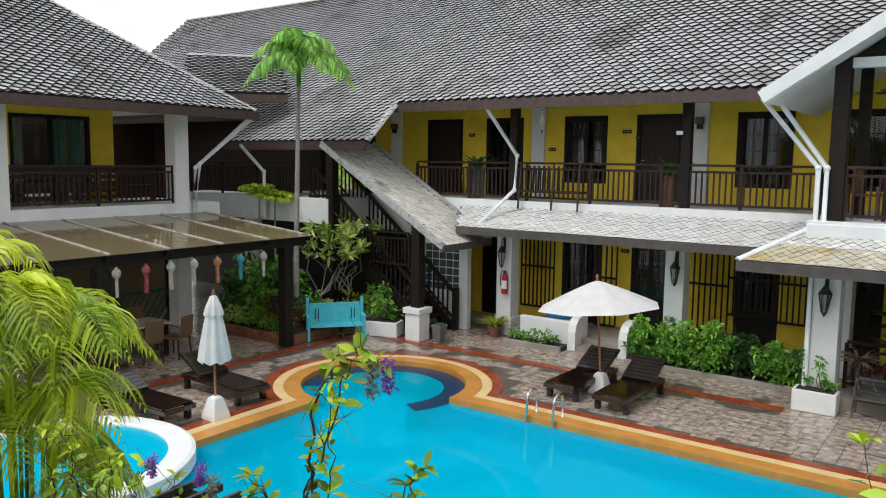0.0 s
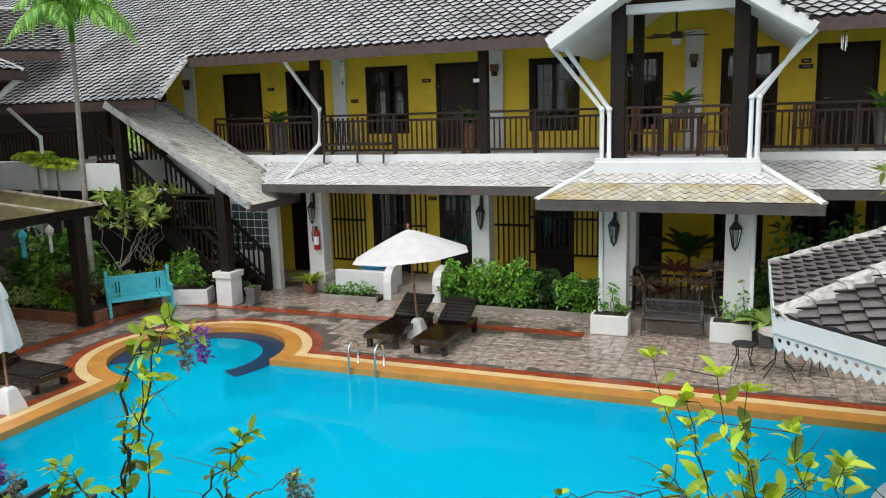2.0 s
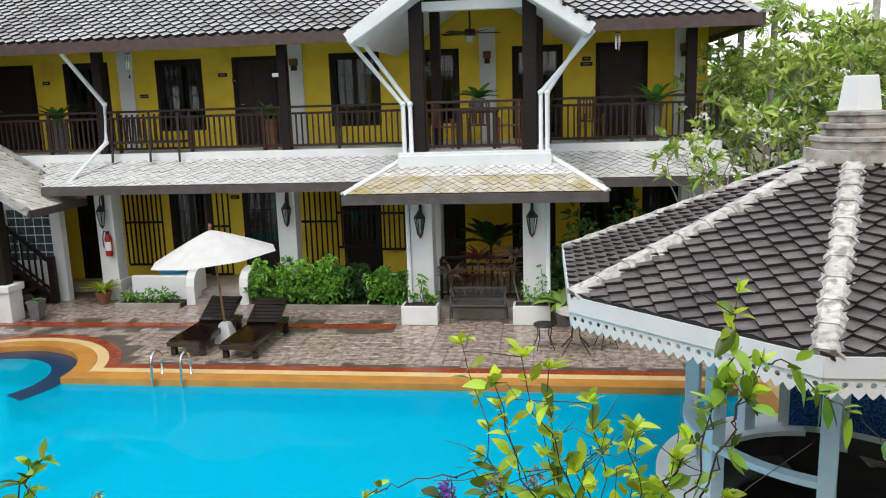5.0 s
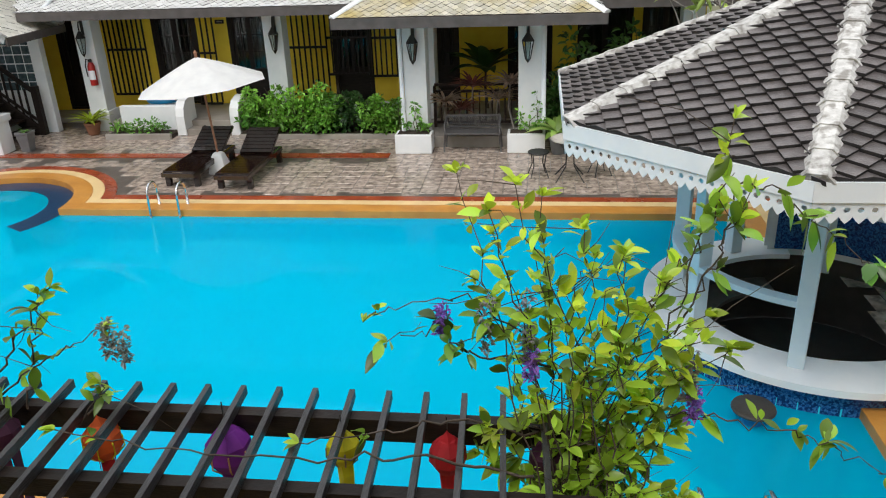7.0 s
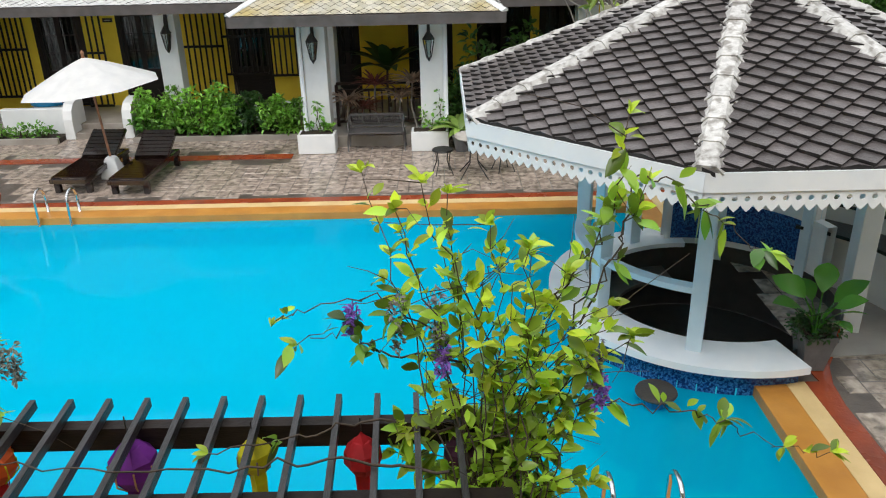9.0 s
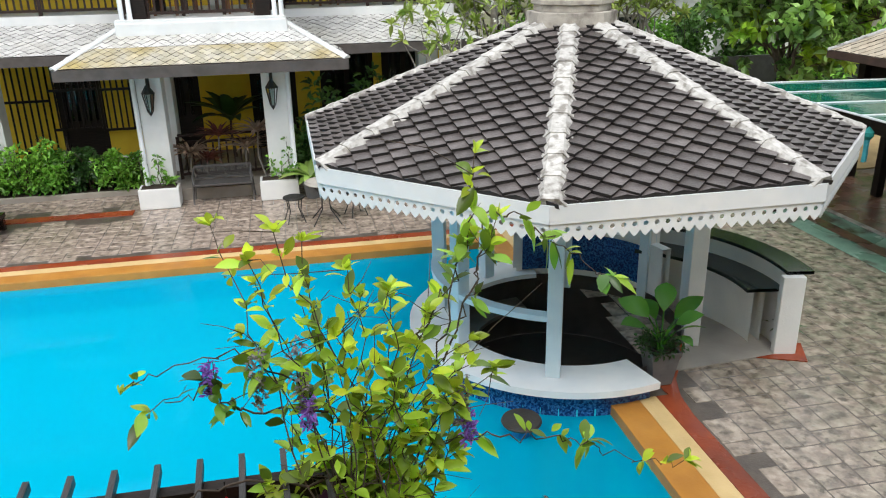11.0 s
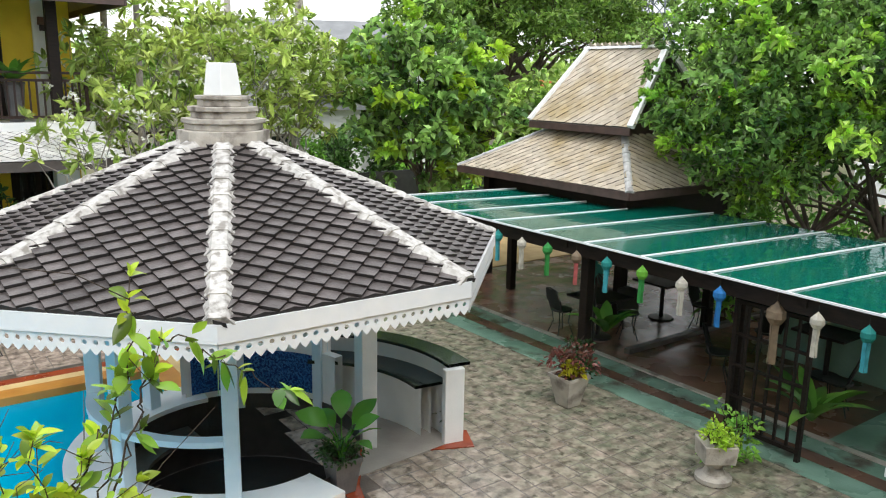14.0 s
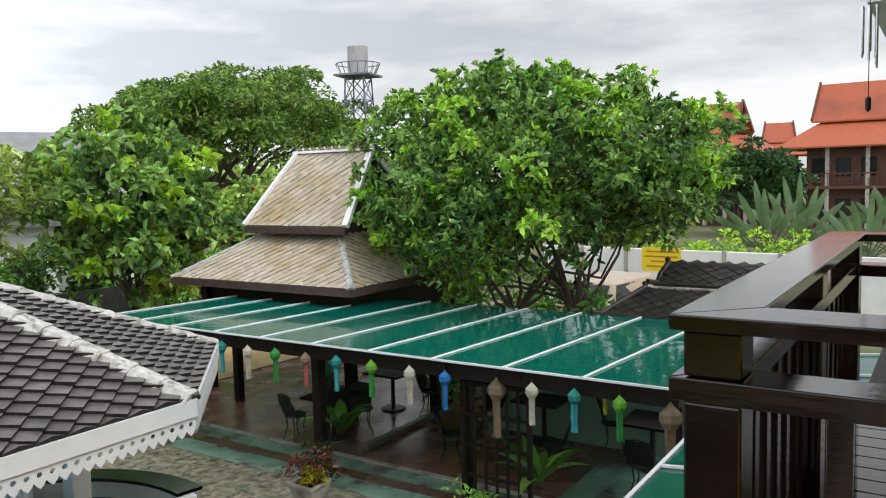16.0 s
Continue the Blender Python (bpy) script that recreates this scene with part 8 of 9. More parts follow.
for i, (x, y, h) in enumerate(((-1.9, 15.5, 0.55), (-1.35, 15.55, 0.85), (-0.85, 15.5, 0.6), (-1.6, 15.45, 0.4), (-0.6, 15.5, 0.9))):
    ob = blade_plant("dracaena", (x, y, 0.22), 60, 0.52, 0.055, LEAF_DRY if i % 2 == 0 else LEAF_RED, "spiky reddish-grey dracaena behind the iron bench", 90 + i, 0.9, "porch dracaenas")
    ob.children[0].location = (0, 0, h)
    part("stem", tube(bmesh.new(), [(0.08, 0, 0), (-0.03, 0, h * 0.5), (0, 0, h + 0.02)], 0.02, 0.016, 7), PALEBARK, ob, "pale bare stem", smooth=True)
pbl = blade_plant("broad_leaf_plant", (-1.2, 17.25, 1.05), 13, 1.0, 0.34, LEAF_DARK, "tall dark broad-leaved plant in the shade of the porch", 96, 1.1)
part("stem", tube(bmesh.new(), [(0.04, 0, -0.83), (-0.02, 0, -0.3), (0, 0, 0.05)], 0.03, 0.024, 8), BARK, pbl, smooth=True)
blade_plant("striped_plant", (0.35, 14.55, 0.36), 20, 0.70, 0.20, LEAF_STRIPED, "pale striped broad-leaved plant beside the porch", 97, 0.9)
potted("grey_pot", (0.35, 14.55, 0), 0.12, 0.17, 0.32, GREYPOT, LEAF_STRIPED, "grey pot of the striped plant", 6, 0.3, 0.1, 98)
for i, (x, y, sz) in enumerate(((0.45, 15.75, 1.5), (0.8, 16.1, 2.2), (1.2, 15.7, 1.9), (1.6, 16.3, 2.3), (1.3, 16.2, 1.7), (2.2, 16.0, 1.9), (3.2, 15.8, 2.0), (1.0, 15.6, 0.9), (4.2, 16.2, 2.1), (5.3, 16.0, 1.8), (6.4, 16.4, 2.0), (7.6, 16.2, 1.9))):
    bush("shade_shrub", (x, y, 0), (0.5, 0.45, sz), 620, (0.20, 0.09), LEAF_SHADE, "tall dark shrub in the shade by the house corner", 110 + i)


# ---------------------------------------------------------------- pergola below the camera with its vine
PGZ = 2.40
np_ = thing("near_pergola", "weathered dark timber pergola over the near pool edge, hung with lanterns", "pergola")
OLDWOOD = mat("weathered_dark_batten", (0.036, 0.034, 0.037), (0.018, 0.017, 0.018), 0.38, 7, stretch=(6, 1, 6), bump=0.4, bscale=25, vary=0.2, piece="object")
for k in range(24):
    x = -3.685 + k * 0.1612
    part("batten", hexa(bmesh.new(), [(x - 0.012, 2.75, PGZ), (x + 0.012, 2.75, PGZ), (x + 0.112, 0.6, PGZ), (x + 0.088, 0.6, PGZ), (x - 0.012, 2.75, PGZ + 0.042), (x + 0.012, 2.75, PGZ + 0.042), (x + 0.112, 0.6, PGZ + 0.042), (x + 0.088, 0.6, PGZ + 0.042)]), OLDWOOD, np_)
part("front_beam", boxes((-3.8, 2.60, PGZ - 0.11, 0.22, 2.66, PGZ - 0.004)), DARK, np_)
part("rear_beam", boxes((-3.8, 2.15, PGZ - 0.09, 0.22, 2.21, PGZ - 0.004)), DARK, np_)
for x in (-3.6, 0.12):
    part("post", boxes((x - 0.06, 2.56, 0, x + 0.06, 2.68, PGZ - 0.113)), DARK, np_)
for x, c, tl, gd in ((-1.83, "orange", "red", "yellow"), (-1.27, "purple", None, "peach"), (-0.78, "yellow", None, "tan"), (-0.35, "red", None, None), (-2.28, "plum", None, None), (-2.85, "purple", None, "peach"), (0.05, "plum", None, None)):
    lantern((x, 2.52, PGZ - 0.015), c, {"purple": 0.098, "orange": 0.084, "yellow": 0.070}.get(c, 0.078), tl, x * 90, "near pergola lanterns", gd)


def vine(name, stems, leaf_size, label, seed, density=1.0, flowers=(), twigs=0):
    """A twining climber: thin stems with pairs of leaves, denser to the tips, and hanging flower sprays."""
    rng = np.random.default_rng(seed)
    ob = thing(name, label, "climber")
    wood = bmesh.new()
    P, D, PT, DT = [], [], [], []
    for pts, r, lush in stems:
        pts = [np.asarray(p, float) for p in pts]
        fine = []
        for a, b in zip(pts, pts[1:]):
            for t in np.linspace(0, 1, 8)[:-1]:
                fine.append(a + (b - a) * t + rng.normal(size=3) * 0.012)
        fine.append(pts[-1])
        tube(wood, [tuple(p) for p in fine], r, r * 0.4, 6, False)
        total = len(fine)
        for i, p in enumerate(fine[1:], 1):
            t = i / total
            if rng.random() > lush * (0.45 + 0.55 * t):
                continue
            ax = fine[i] - fine[i - 1]
            ax /= np.linalg.norm(ax) + 1e-9
            side = np.cross(ax, rng.normal(size=3))
            side /= np.linalg.norm(side) + 1e-9
            for sg in (-1, 1):
                for _ in range(int(density + rng.random())):
                    young = t > 0.7 and rng.random() < 0.62
                    (PT if young else P).append(p + rng.normal(size=3) * 0.01)
                    (DT if young else D).append(side * sg + ax * 0.7 + np.array([0, 0, 0.15]) + rng.normal(size=3) * 0.25)
        for _ in range(4):
            PT.append(fine[-1])
            DT.append(ax + rng.normal(size=3) * 0.5)
        for _ in range(twigs if lush > 0.5 else 0):
            q = fine[rng.integers(2, total)]
            e = q + rng.normal(size=3) * np.array([0.16, 0.08, 0.10]) + np.array([0, 0, 0.04])
            tube(wood, [tuple(q), tuple((q + e) / 2 + rng.normal(size=3) * 0.02), tuple(e)], 0.0022, 0.001, 4, False)
    part("stem", wood, TWIG, ob, smooth=True)
    part("foliage", broad_leaf_mesh(P, D, leaf_size, leaf_size * 0.43, rng), LEAF_VINE, ob, "green oval leaves", smooth=True)
    part("young_foliage", broad_leaf_mesh(PT, DT, leaf_size * 0.82, leaf_size * 0.36, rng), LEAF_TIP, ob, "fresh yellow-green shoots", smooth=True)
    for at, L, m_ in flowers:
        at = np.asarray(at, float)
        ms = []
        for k in range(26):
            t = k / 26
            c = at + np.array([0.01 * math.sin(k), 0.01 * math.cos(k), -L * t])
            ms.append(clump(rng, c, 0.022 * (1.2 - 0.6 * t), 7, 0.024, 0.012))
        part("flower_spray", joined(*ms), m_, ob, "hanging spray of small purple flowers" if m_ is PETAL_PURPLE else "faded greyish flower spray")
    return ob


rngv = np.random.default_rng(3)
Y = 2.55
stems = []
aims = [(-0.08, 3.45, 1.0), (-0.32, 3.37, 1.0), (-0.17, 3.38, 0.9), (0.01, 3.40, 1.0), (-0.16, 3.26, 0.8), (-0.02, 3.20, 0.6), (0.16, 3.27, 1.0), (0.28, 3.25, 1.0), (0.20, 3.16, 0.9), (0.32, 3.10, 0.9),
        (0.43, 3.09, 1.0), (0.49, 3.11, 1.0), (0.55, 3.05, 1.0), (0.10, 3.04, 0.8), (-0.22, 3.05, 0.8), (0.22, 2.98, 0.9), (0.38, 2.95, 0.9), (0.56, 2.92, 0.9), (0.66, 2.88, 0.8), (0.05, 2.90, 0.7), (0.48, 2.80, 0.9),
        (0.62, 2.74, 0.9), (0.30, 2.80, 0.8), (0.15, 2.74, 0.7), (-0.12, 2.72, 0.5), (0.50, 2.62, 1.0), (0.60, 2.55, 0.9), (0.36, 2.62, 0.9), (0.20, 2.56, 0.9), (0.0, 2.52, 0.9), (-0.18, 2.46, 0.8), (0.44, 2.46, 1.0), (0.56, 2.40, 1.0),
        (0.28, 2.40, 1.0), (0.12, 2.36, 1.0), (-0.05, 2.32, 1.0), (-0.22, 2.28, 0.9), (0.36, 2.28, 1.0), (0.50, 2.22, 1.0), (0.22, 2.20, 1.0), (0.06, 2.14, 1.0), (-0.12, 2.14, 0.9), (0.40, 2.10, 1.0), (0.58, 2.14, 0.8)]
for i, (x, z, lush) in enumerate(aims):
    b = (0.15 + rngv.normal() * 0.10, Y - 0.25 + rngv.normal() * 0.06, 2.0)
    m = ((b[0] + x) / 2 + rngv.normal() * 0.05, Y + rngv.normal() * 0.08, (2.0 + z) / 2 + 0.05)
    stems.append(([b, m, (x, Y + rngv.normal() * 0.10, z)], 0.0042, lush))
stems += [([(0.45, Y, 2.75), (0.55, Y, 3.16), (0.61, Y, 3.44), (0.62, Y, 3.66)], 0.004, 0.55), ([(0.52, Y, 2.9), (0.62, Y, 3.2), (0.67, Y, 3.45), (0.77, Y, 3.42), (0.92, Y, 3.32), (1.07, Y, 3.18), (1.16, Y, 3.14)], 0.004, 0.32), ([(0.40, Y, 2.95), (0.50, Y, 3.15), (0.60, Y, 3.36)], 0.004, 0.4),
          ([(0.40, Y, 2.45), (0.56, Y, 2.52), (0.74, Y, 2.50), (0.97, Y, 2.46), (1.14, Y, 2.38), (1.32, Y, 2.28), (1.54, Y, 2.25)], 0.004, 0.32), ([(0.05, Y, 2.7), (-0.25, Y, 2.75), (-0.37, Y, 2.86), (-0.57, Y, 2.80)], 0.005, 0.6),
          ([(0.0, Y, 2.8), (-0.25, Y, 2.98), (-0.54, Y, 2.95), (-0.66, Y, 2.88)], 0.004, 0.2), ([(0.0, Y, 2.4), (-0.3, Y - 0.05, 2.48), (-0.6, Y - 0.1, 2.46), (-0.9, Y - 0.2, 2.46)], 0.006, 0.3),
          ([(0.0, Y - 0.3, 2.42), (-0.4, Y - 0.25, 2.47), (-0.8, Y - 0.3, 2.46), (-1.3, Y - 0.3, 2.47), (-1.9, Y - 0.2, 2.47)], 0.006, 0.12), ([(0.55, Y, 3.0), (0.62, Y, 3.2), (0.70, Y, 3.42)], 0.004, 0.4)]
fl = [((-0.36, Y + 0.02, 2.93), 0.12, PETAL_PURPLE), ((-0.19, Y - 0.02, 2.98), 0.22, PETAL_GREY), ((-0.04, Y - 0.04, 3.02), 0.30, PETAL_GREY), ((-0.02, Y - 0.06, 2.80), 0.12, PETAL_PURPLE), ((0.55, Y - 0.05, 2.80), 0.2, PETAL_GREY), ((0.58, Y - 0.05, 2.64), 0.12, PETAL_PURPLE)]
vine("flowering_vine", stems, 0.094, "yellow-green climber with purple flower sprays over the pergola", 3, 2.1, fl, 4)
s2_ = [([(-2.35, Y, 2.42), (-2.12, Y, 2.75), (-1.91, Y, 3.0)], 0.006, 0.7), ([(-2.3, Y, 2.45), (-2.0, Y, 2.68), (-1.74, Y, 2.82)], 0.005, 0.5), ([(-1.85, Y, 2.42), (-1.80, Y, 2.56)], 0.005, 1.0),
       ([(-2.65, Y, 2.42), (-2.60, Y, 2.85), (-2.57, Y, 3.18), (-2.42, Y, 3.40), (-2.18, Y, 3.42)], 0.008, 1.0), ([(-2.75, Y, 2.42), (-2.62, Y, 2.75), (-2.50, Y, 3.05)], 0.007, 0.9), ([(-2.5, Y, 2.45), (-2.48, Y, 2.8), (-2.45, Y, 3.2)], 0.006, 0.7),
       ([(-2.15, Y, 2.45), (-2.04, Y, 2.75), (-1.97, Y, 2.97)], 0.005, 0.6), ([(-2.62, Y, 2.6), (-2.40, Y, 3.28), (-2.28, Y, 3.46)], 0.006, 1.0), ([(-2.7, Y, 2.45), (-2.9, Y, 2.58), (-3.05, Y, 2.66)], 0.006, 0.9)]
for k in range(11):
    x = -3.0 - k * 0.21
    s2_.append(([(x, Y + 0.05, 2.0), (x + rngv.normal() * 0.08, Y, 2.2), (x + rngv.normal() * 0.12, Y, 2.36 + rngv.random() * 0.28 - k * 0.012)], 0.006, 0.95))
fl2 = [((-1.72, Y, 2.84), 0.16, PETAL_GREY), ((-2.22, Y, 3.40), 0.16, PETAL_GREY), ((-2.12, Y, 3.42), 0.14, PETAL_PURPLE), ((-3.45, Y, 2.62), 0.12, PETAL_PURPLE), ((-3.35, Y, 2.58), 0.16, PETAL_GREY), ((-3.9, Y, 2.56), 0.12, PETAL_PURPLE), ((-1.66, Y, 2.80), 0.15, PETAL_GREY)]
vine("flowering_vine", s2_, 0.098, "sparse climber shoots with faded purple flower sprays", 9, 1.0, fl2, 3)

# stool in the water
ps = thing("pool_stool", "round dark stool top standing in the water by the bar", "stool", (1.97, 6.22, 0))
part("seat", lathe(bmesh.new(), [(0, 0.03), (0.19, 0.03), (0.20, 0.05), (0.19, 0.07), (0, 0.07)], n=28), BAR_DARK, ps)
part("column", tube(bmesh.new(), [(0, 0, -1.29), (0, 0, 0.03)], 0.09, n=14), POOLSHADE, ps)

# ---------------------------------------------------------------- plants round the bar and the restaurant
bl = thing("broad_leaf_pot", "glossy broad-leaved plant in a square dark grey pot by the bar", "potted plant", (3.62, 6.68, 0.01))
pot(bl, 0.15, 0.22, 0.40, GREYPOT, True)
rng = np.random.default_rng(121)
stalk = bmesh.new()
P, D = [], []
for az, h, out, tilt in ((60, 0.42, 0.06, 1.7), (-50, 0.34, 0.14, 0.35), (-110, 0.28, 0.15, 0.25), (10, 0.32, 0.15, 0.4), (150, 0.36, 0.14, 0.5), (200, 0.26, 0.16, 0.2), (-80, 0.20, 0.13, 0.1), (100, 0.30, 0.12, 0.6), (-20, 0.22, 0.14, 0.05)):
    c, q = math.cos(radians(az)), math.sin(radians(az))
    top = (c * out, q * out, 0.37 + h)
    tube(stalk, [(c * 0.02, q * 0.02, 0.36), (c * out * 0.4, q * out * 0.4, 0.37 + h * 0.6), top], 0.012, 0.008, 6)
    P.append(top)
    D.append((c, q, tilt))
part("stem", stalk, LEAF_BIG, bl, smooth=True)
part("foliage", broad_leaf_mesh(P, [(d[0], d[1], d[2] + 0.55) for d in D], 0.50, 0.23, rng), LEAF_BIG, bl, smooth=True)
bush("pot_underplanting", (3.62, 6.68, 0.36), (0.28, 0.28, 0.16), 420, (0.055, 0.035), LEAF_DARK, "dark trailing plant in the grey pot", 122)
potted("small_pot_plant", (5.42, 7.15, 0), 0.09, 0.12, 0.2, GREYPOT, LEAF_DARK, "small dark rosette in a pot at the counter end", 14, 0.26, 0.06, 123)
wpot = potted("tapered_pot_plant", (7.24, 6.95, 0.005), 0.16, 0.27, 0.44, OLDCEMENT, LEAF_RED, "tapered pale pot with reddish and yellow foliage", 1, 0.1, 0.05, 124, True, ((0.32, 0.32, 0.22), 260, 0.09))
bush("pot_yellow_leaves", (7.18, 6.85, 0.46), (0.14, 0.14, 0.18), 60, (0.10, 0.06), LEAF_GOLD, "bright yellow leaves in the tapered pot", 125)
bush("post_climber", (8.0, 7.55, 0.0), (0.25, 0.25, 0.75), 380, (0.07, 0.045), LEAF_DARK, "dark small-leaved climber at the foot of the post", 126)
blade_plant("broad_leaf_plant", (8.75, 7.7, 0.55), 8, 0.75, 0.24, LEAF_HEDGE, "broad green leaves behind the post", 127, 1.2)
ur = thing("urn_planter", "pale stone pedestal urn with a tuft of green", "planter", (7.13, 4.58, 0.005))
part("urn", lathe(bmesh.new(), [(0, 0), (0.20, 0), (0.20, 0.05), (0.12, 0.09), (0.09, 0.17), (0.13, 0.25), (0, 0.25)], n=20), OLDCEMENT, ur, "pale stone foot")
part("box", lathe(bmesh.new(), [(0, 0.25), (0.24, 0.25), (0.26, 0.46), (0.22, 0.46), (0.21, 0.42), (0, 0.42)], n=4, a0=10, a1=370), OLDCEMENT, ur, "square stone planter box", bevel=0.01)
bush("urn_tuft", (7.13, 4.58, 0.44), (0.22, 0.22, 0.24), 360, (0.07, 0.035), LEAF_YELLOW, "fresh yellow-green tuft in the urn", 128)
bush("trellis_shrub", (7.62, 4.75, 0.0), (0.28, 0.28, 0.85), 320, (0.10, 0.05), LEAF_HEDGE, "small shrub beside the trellis", 129)
tr = thing("timber_trellis", "dark timber trellis screen at the restaurant entrance", "trellis", (8.30, 4.25, 0), 90)
part("frame", boxes((0, -0.03, 0, 0.05, 0.03, 1.75), (0.95, -0.03, 0, 1.0, 0.03, 1.75), (0.05, -0.03, 1.70, 0.95, 0.03, 1.75), (0.05, -0.03, 0.1, 0.95, 0.03, 0.15)), DARK, tr)
for k in range(1, 6):
    part("upright", boxes((k * 0.16, -0.015, 0.15, k * 0.16 + 0.03, 0.015, 1.70)), DARK, tr)
for z in (0.5, 0.9, 1.3):
    part("cross_bar", boxes((0.05, -0.02, z, 0.95, 0.02, z + 0.035)), DARK, tr)
blade_plant("trellis_leaf_plant", (8.75, 4.4, 0.35), 12, 0.95, 0.22, LEAF_HEDGE, "tall broad leaves behind the trellis", 130, 1.15)
hc = iron_chair((9.7, 6.35, 0.012), 30, "restaurant_chair", "black woven restaurant chair with a rounded back", "restaurant chairs", BLACKMETAL, True)
for x, y, r in ((10.05, 4.75, 200), (9.3, 9.2, 80), (10.1, 8.4, -40), (11.2, 6.5, 140), (11.4, 4.4, 30), (9.9, 3.4, 90), (11.6, 8.0, 10), (10.9, 9.6, 70), (12.2, 5.6, 200)):
    copy_thing(hc, pose(x, y, 0.012, 0, 0, r))
rt = thing("restaurant_table", "small dark square restaurant table", "table", (11.2, 5.5, 0.012), group="restaurant tables")
part("tabletop", boxes((-0.4, -0.4, 0.70, 0.4, 0.4, 0.74)), DARK, rt, bevel=0.006)
part("column", tube(bmesh.new(), [(0, 0, 0.02), (0, 0, 0.70)], 0.04), BLACKMETAL, rt)
part("foot", lathe(bmesh.new(), [(0, 0), (0.24, 0), (0.22, 0.03), (0, 0.04)], n=16), BLACKMETAL, rt)
for x, y in ((9.7, 8.7), (11.5, 8.8), (10.9, 3.6)):
    copy_thing(rt, pose(x, y, 0.012))
MINT = mat("mint_counter", (0.26, 0.42, 0.35), (0.20, 0.34, 0.29), 0.5, 3, bump=0.1)
rc_ = thing("restaurant_counter", "pale green counter at the back of the restaurant", "counter", (11.7, 4.7, 0.012))
part("body", boxes((-0.27, -1.87, 0, 0.27, 1.87, 0.90)), MINT, rc_, bevel=0.01)
part("top", boxes((-0.31, -1.91, 0.90, 0.31, 1.91, 0.945)), MINT, rc_, bevel=0.01)
FANM = mat("teal_fan", (0.05, 0.30, 0.26), (0.04, 0.24, 0.21), 0.4, 5, bump=0.05)
ff = thing("pedestal_fan", "teal pedestal fan at rest beside the post", "fan", (8.75, 7.95, 0.012), -60)
part("stand", tube(bmesh.new(), [(0, 0, 0), (0, 0, 1.45)], 0.02), BLACKMETAL, ff)
cage = bmesh.new()
for k in range(20):
    a = 2 * math.pi * k / 20
    tube(cage, [(0, -0.12, 1.5), (0.24 * math.cos(a), -0.10, 1.5 + 0.24 * math.sin(a)), (0.25 * math.cos(a), -0.03, 1.5 + 0.25 * math.sin(a))], 0.004, n=4)
part("cage", cage, FANM, ff)
for k in range(3):
    bm = bmesh.new()
    box(bm, 0.02, -0.06, -0.07, 0.21, -0.05, 0.07, Matrix.Translation((0, 0, 1.5)) @ Matrix.Rotation(radians(120 * k), 4, "Y"))
    part("blade", bm, FANM, ff)
solo("restaurant_step", boxes((9.45, 7.78, 0.012, 15.0, 7.90, 0.10)), BAR_FLOOR, "low step between the restaurant floors", "step", kind="structure", bevel=0.01)
SAND = mat("yellow_sand", (0.52, 0.38, 0.18), (0.40, 0.28, 0.12), 0.8, 2, bump=0.3)
solo("sand_yard", boxes((10.6, 13.6, -0.05, 17.9, 19.3, 0.02)), SAND, "yellowish sandy yard behind the restaurant", "ground", kind="structure")

# ---------------------------------------------------------------- trees, hedges and fences beyond
tree("mango_tree", (13.75, 6.4, 0), 1.7, (-0.2, 0.2, 4.16), (3.4, 3.55, 2.26), 680, 100, (0.145, 0.082), LEAF_MANGO, "large bright green round-crowned tree with several trunks", BARK, 3, 21, 0.46, 0.10, 0, 0.34, 0.85, 0.5, LEAF_YOUNG, 7, skirt=(0.42, -0.9, 0.75))
tree("rain_tree", (30.5, 34.5, 0), 4.2, (0, 0, 5.6), (8.6, 7.6, 5.4), 300, 110, (0.34, 0.17), LEAF_UMBRELLA, "broad umbrella-shaped rain tree with dark limbs", BARK, 2, 22, 1.0, 0.35, 0, 0.4, 0.5, 0.72, dome=True)
tree("teak_tree", (11.6, 16.6, 0), 1.5, (0.1, 0.1, 3.5), (2.3, 2.3, 2.45), 200, 46, (0.27, 0.17), LEAF_MANGO, "loose yellow-green tree behind the pool bar", BARK, 2, 23, 0.46, 0.10, 0, 0.3, 0.9, 0.5, LEAF_YELLOW, 6)
tree("frangipani_tree", (5.6, 17.6, 0), 1.6, (0, 0, 4.1), (2.6, 2.3, 1.8), 190, 24, (0.27, 0.095), LEAF_FRANGI, "tall frangipani tree with white blossom", PALEBARK, 3, 24, 0.30, 0.09, 260, 0.3, 0.8, 0.6, None, 8)
tree("frangipani_tree", (3.2, 14.6, 0), 1.5, (0.2, 0, 3.2), (1.55, 1.2, 0.78), 44, 13, (0.24, 0.085), LEAF_FRANGI, "small frangipani with open grey branches and white blossom", PALEBARK, 3, 25, 0.16, 0.055, 44, 0.25, 0.9, 0.7, None, 8)
tree("frangipani_tree", (8.3, 18.6, 0), 1.6, (0, 0, 4.3), (2.2, 2.2, 1.7), 150, 24, (0.27, 0.095), LEAF_FRANGI, "tall frangipani tree with white blossom", PALEBARK, 3, 26, 0.30, 0.09, 200, 0.3, 0.8, 0.6, None, 8)
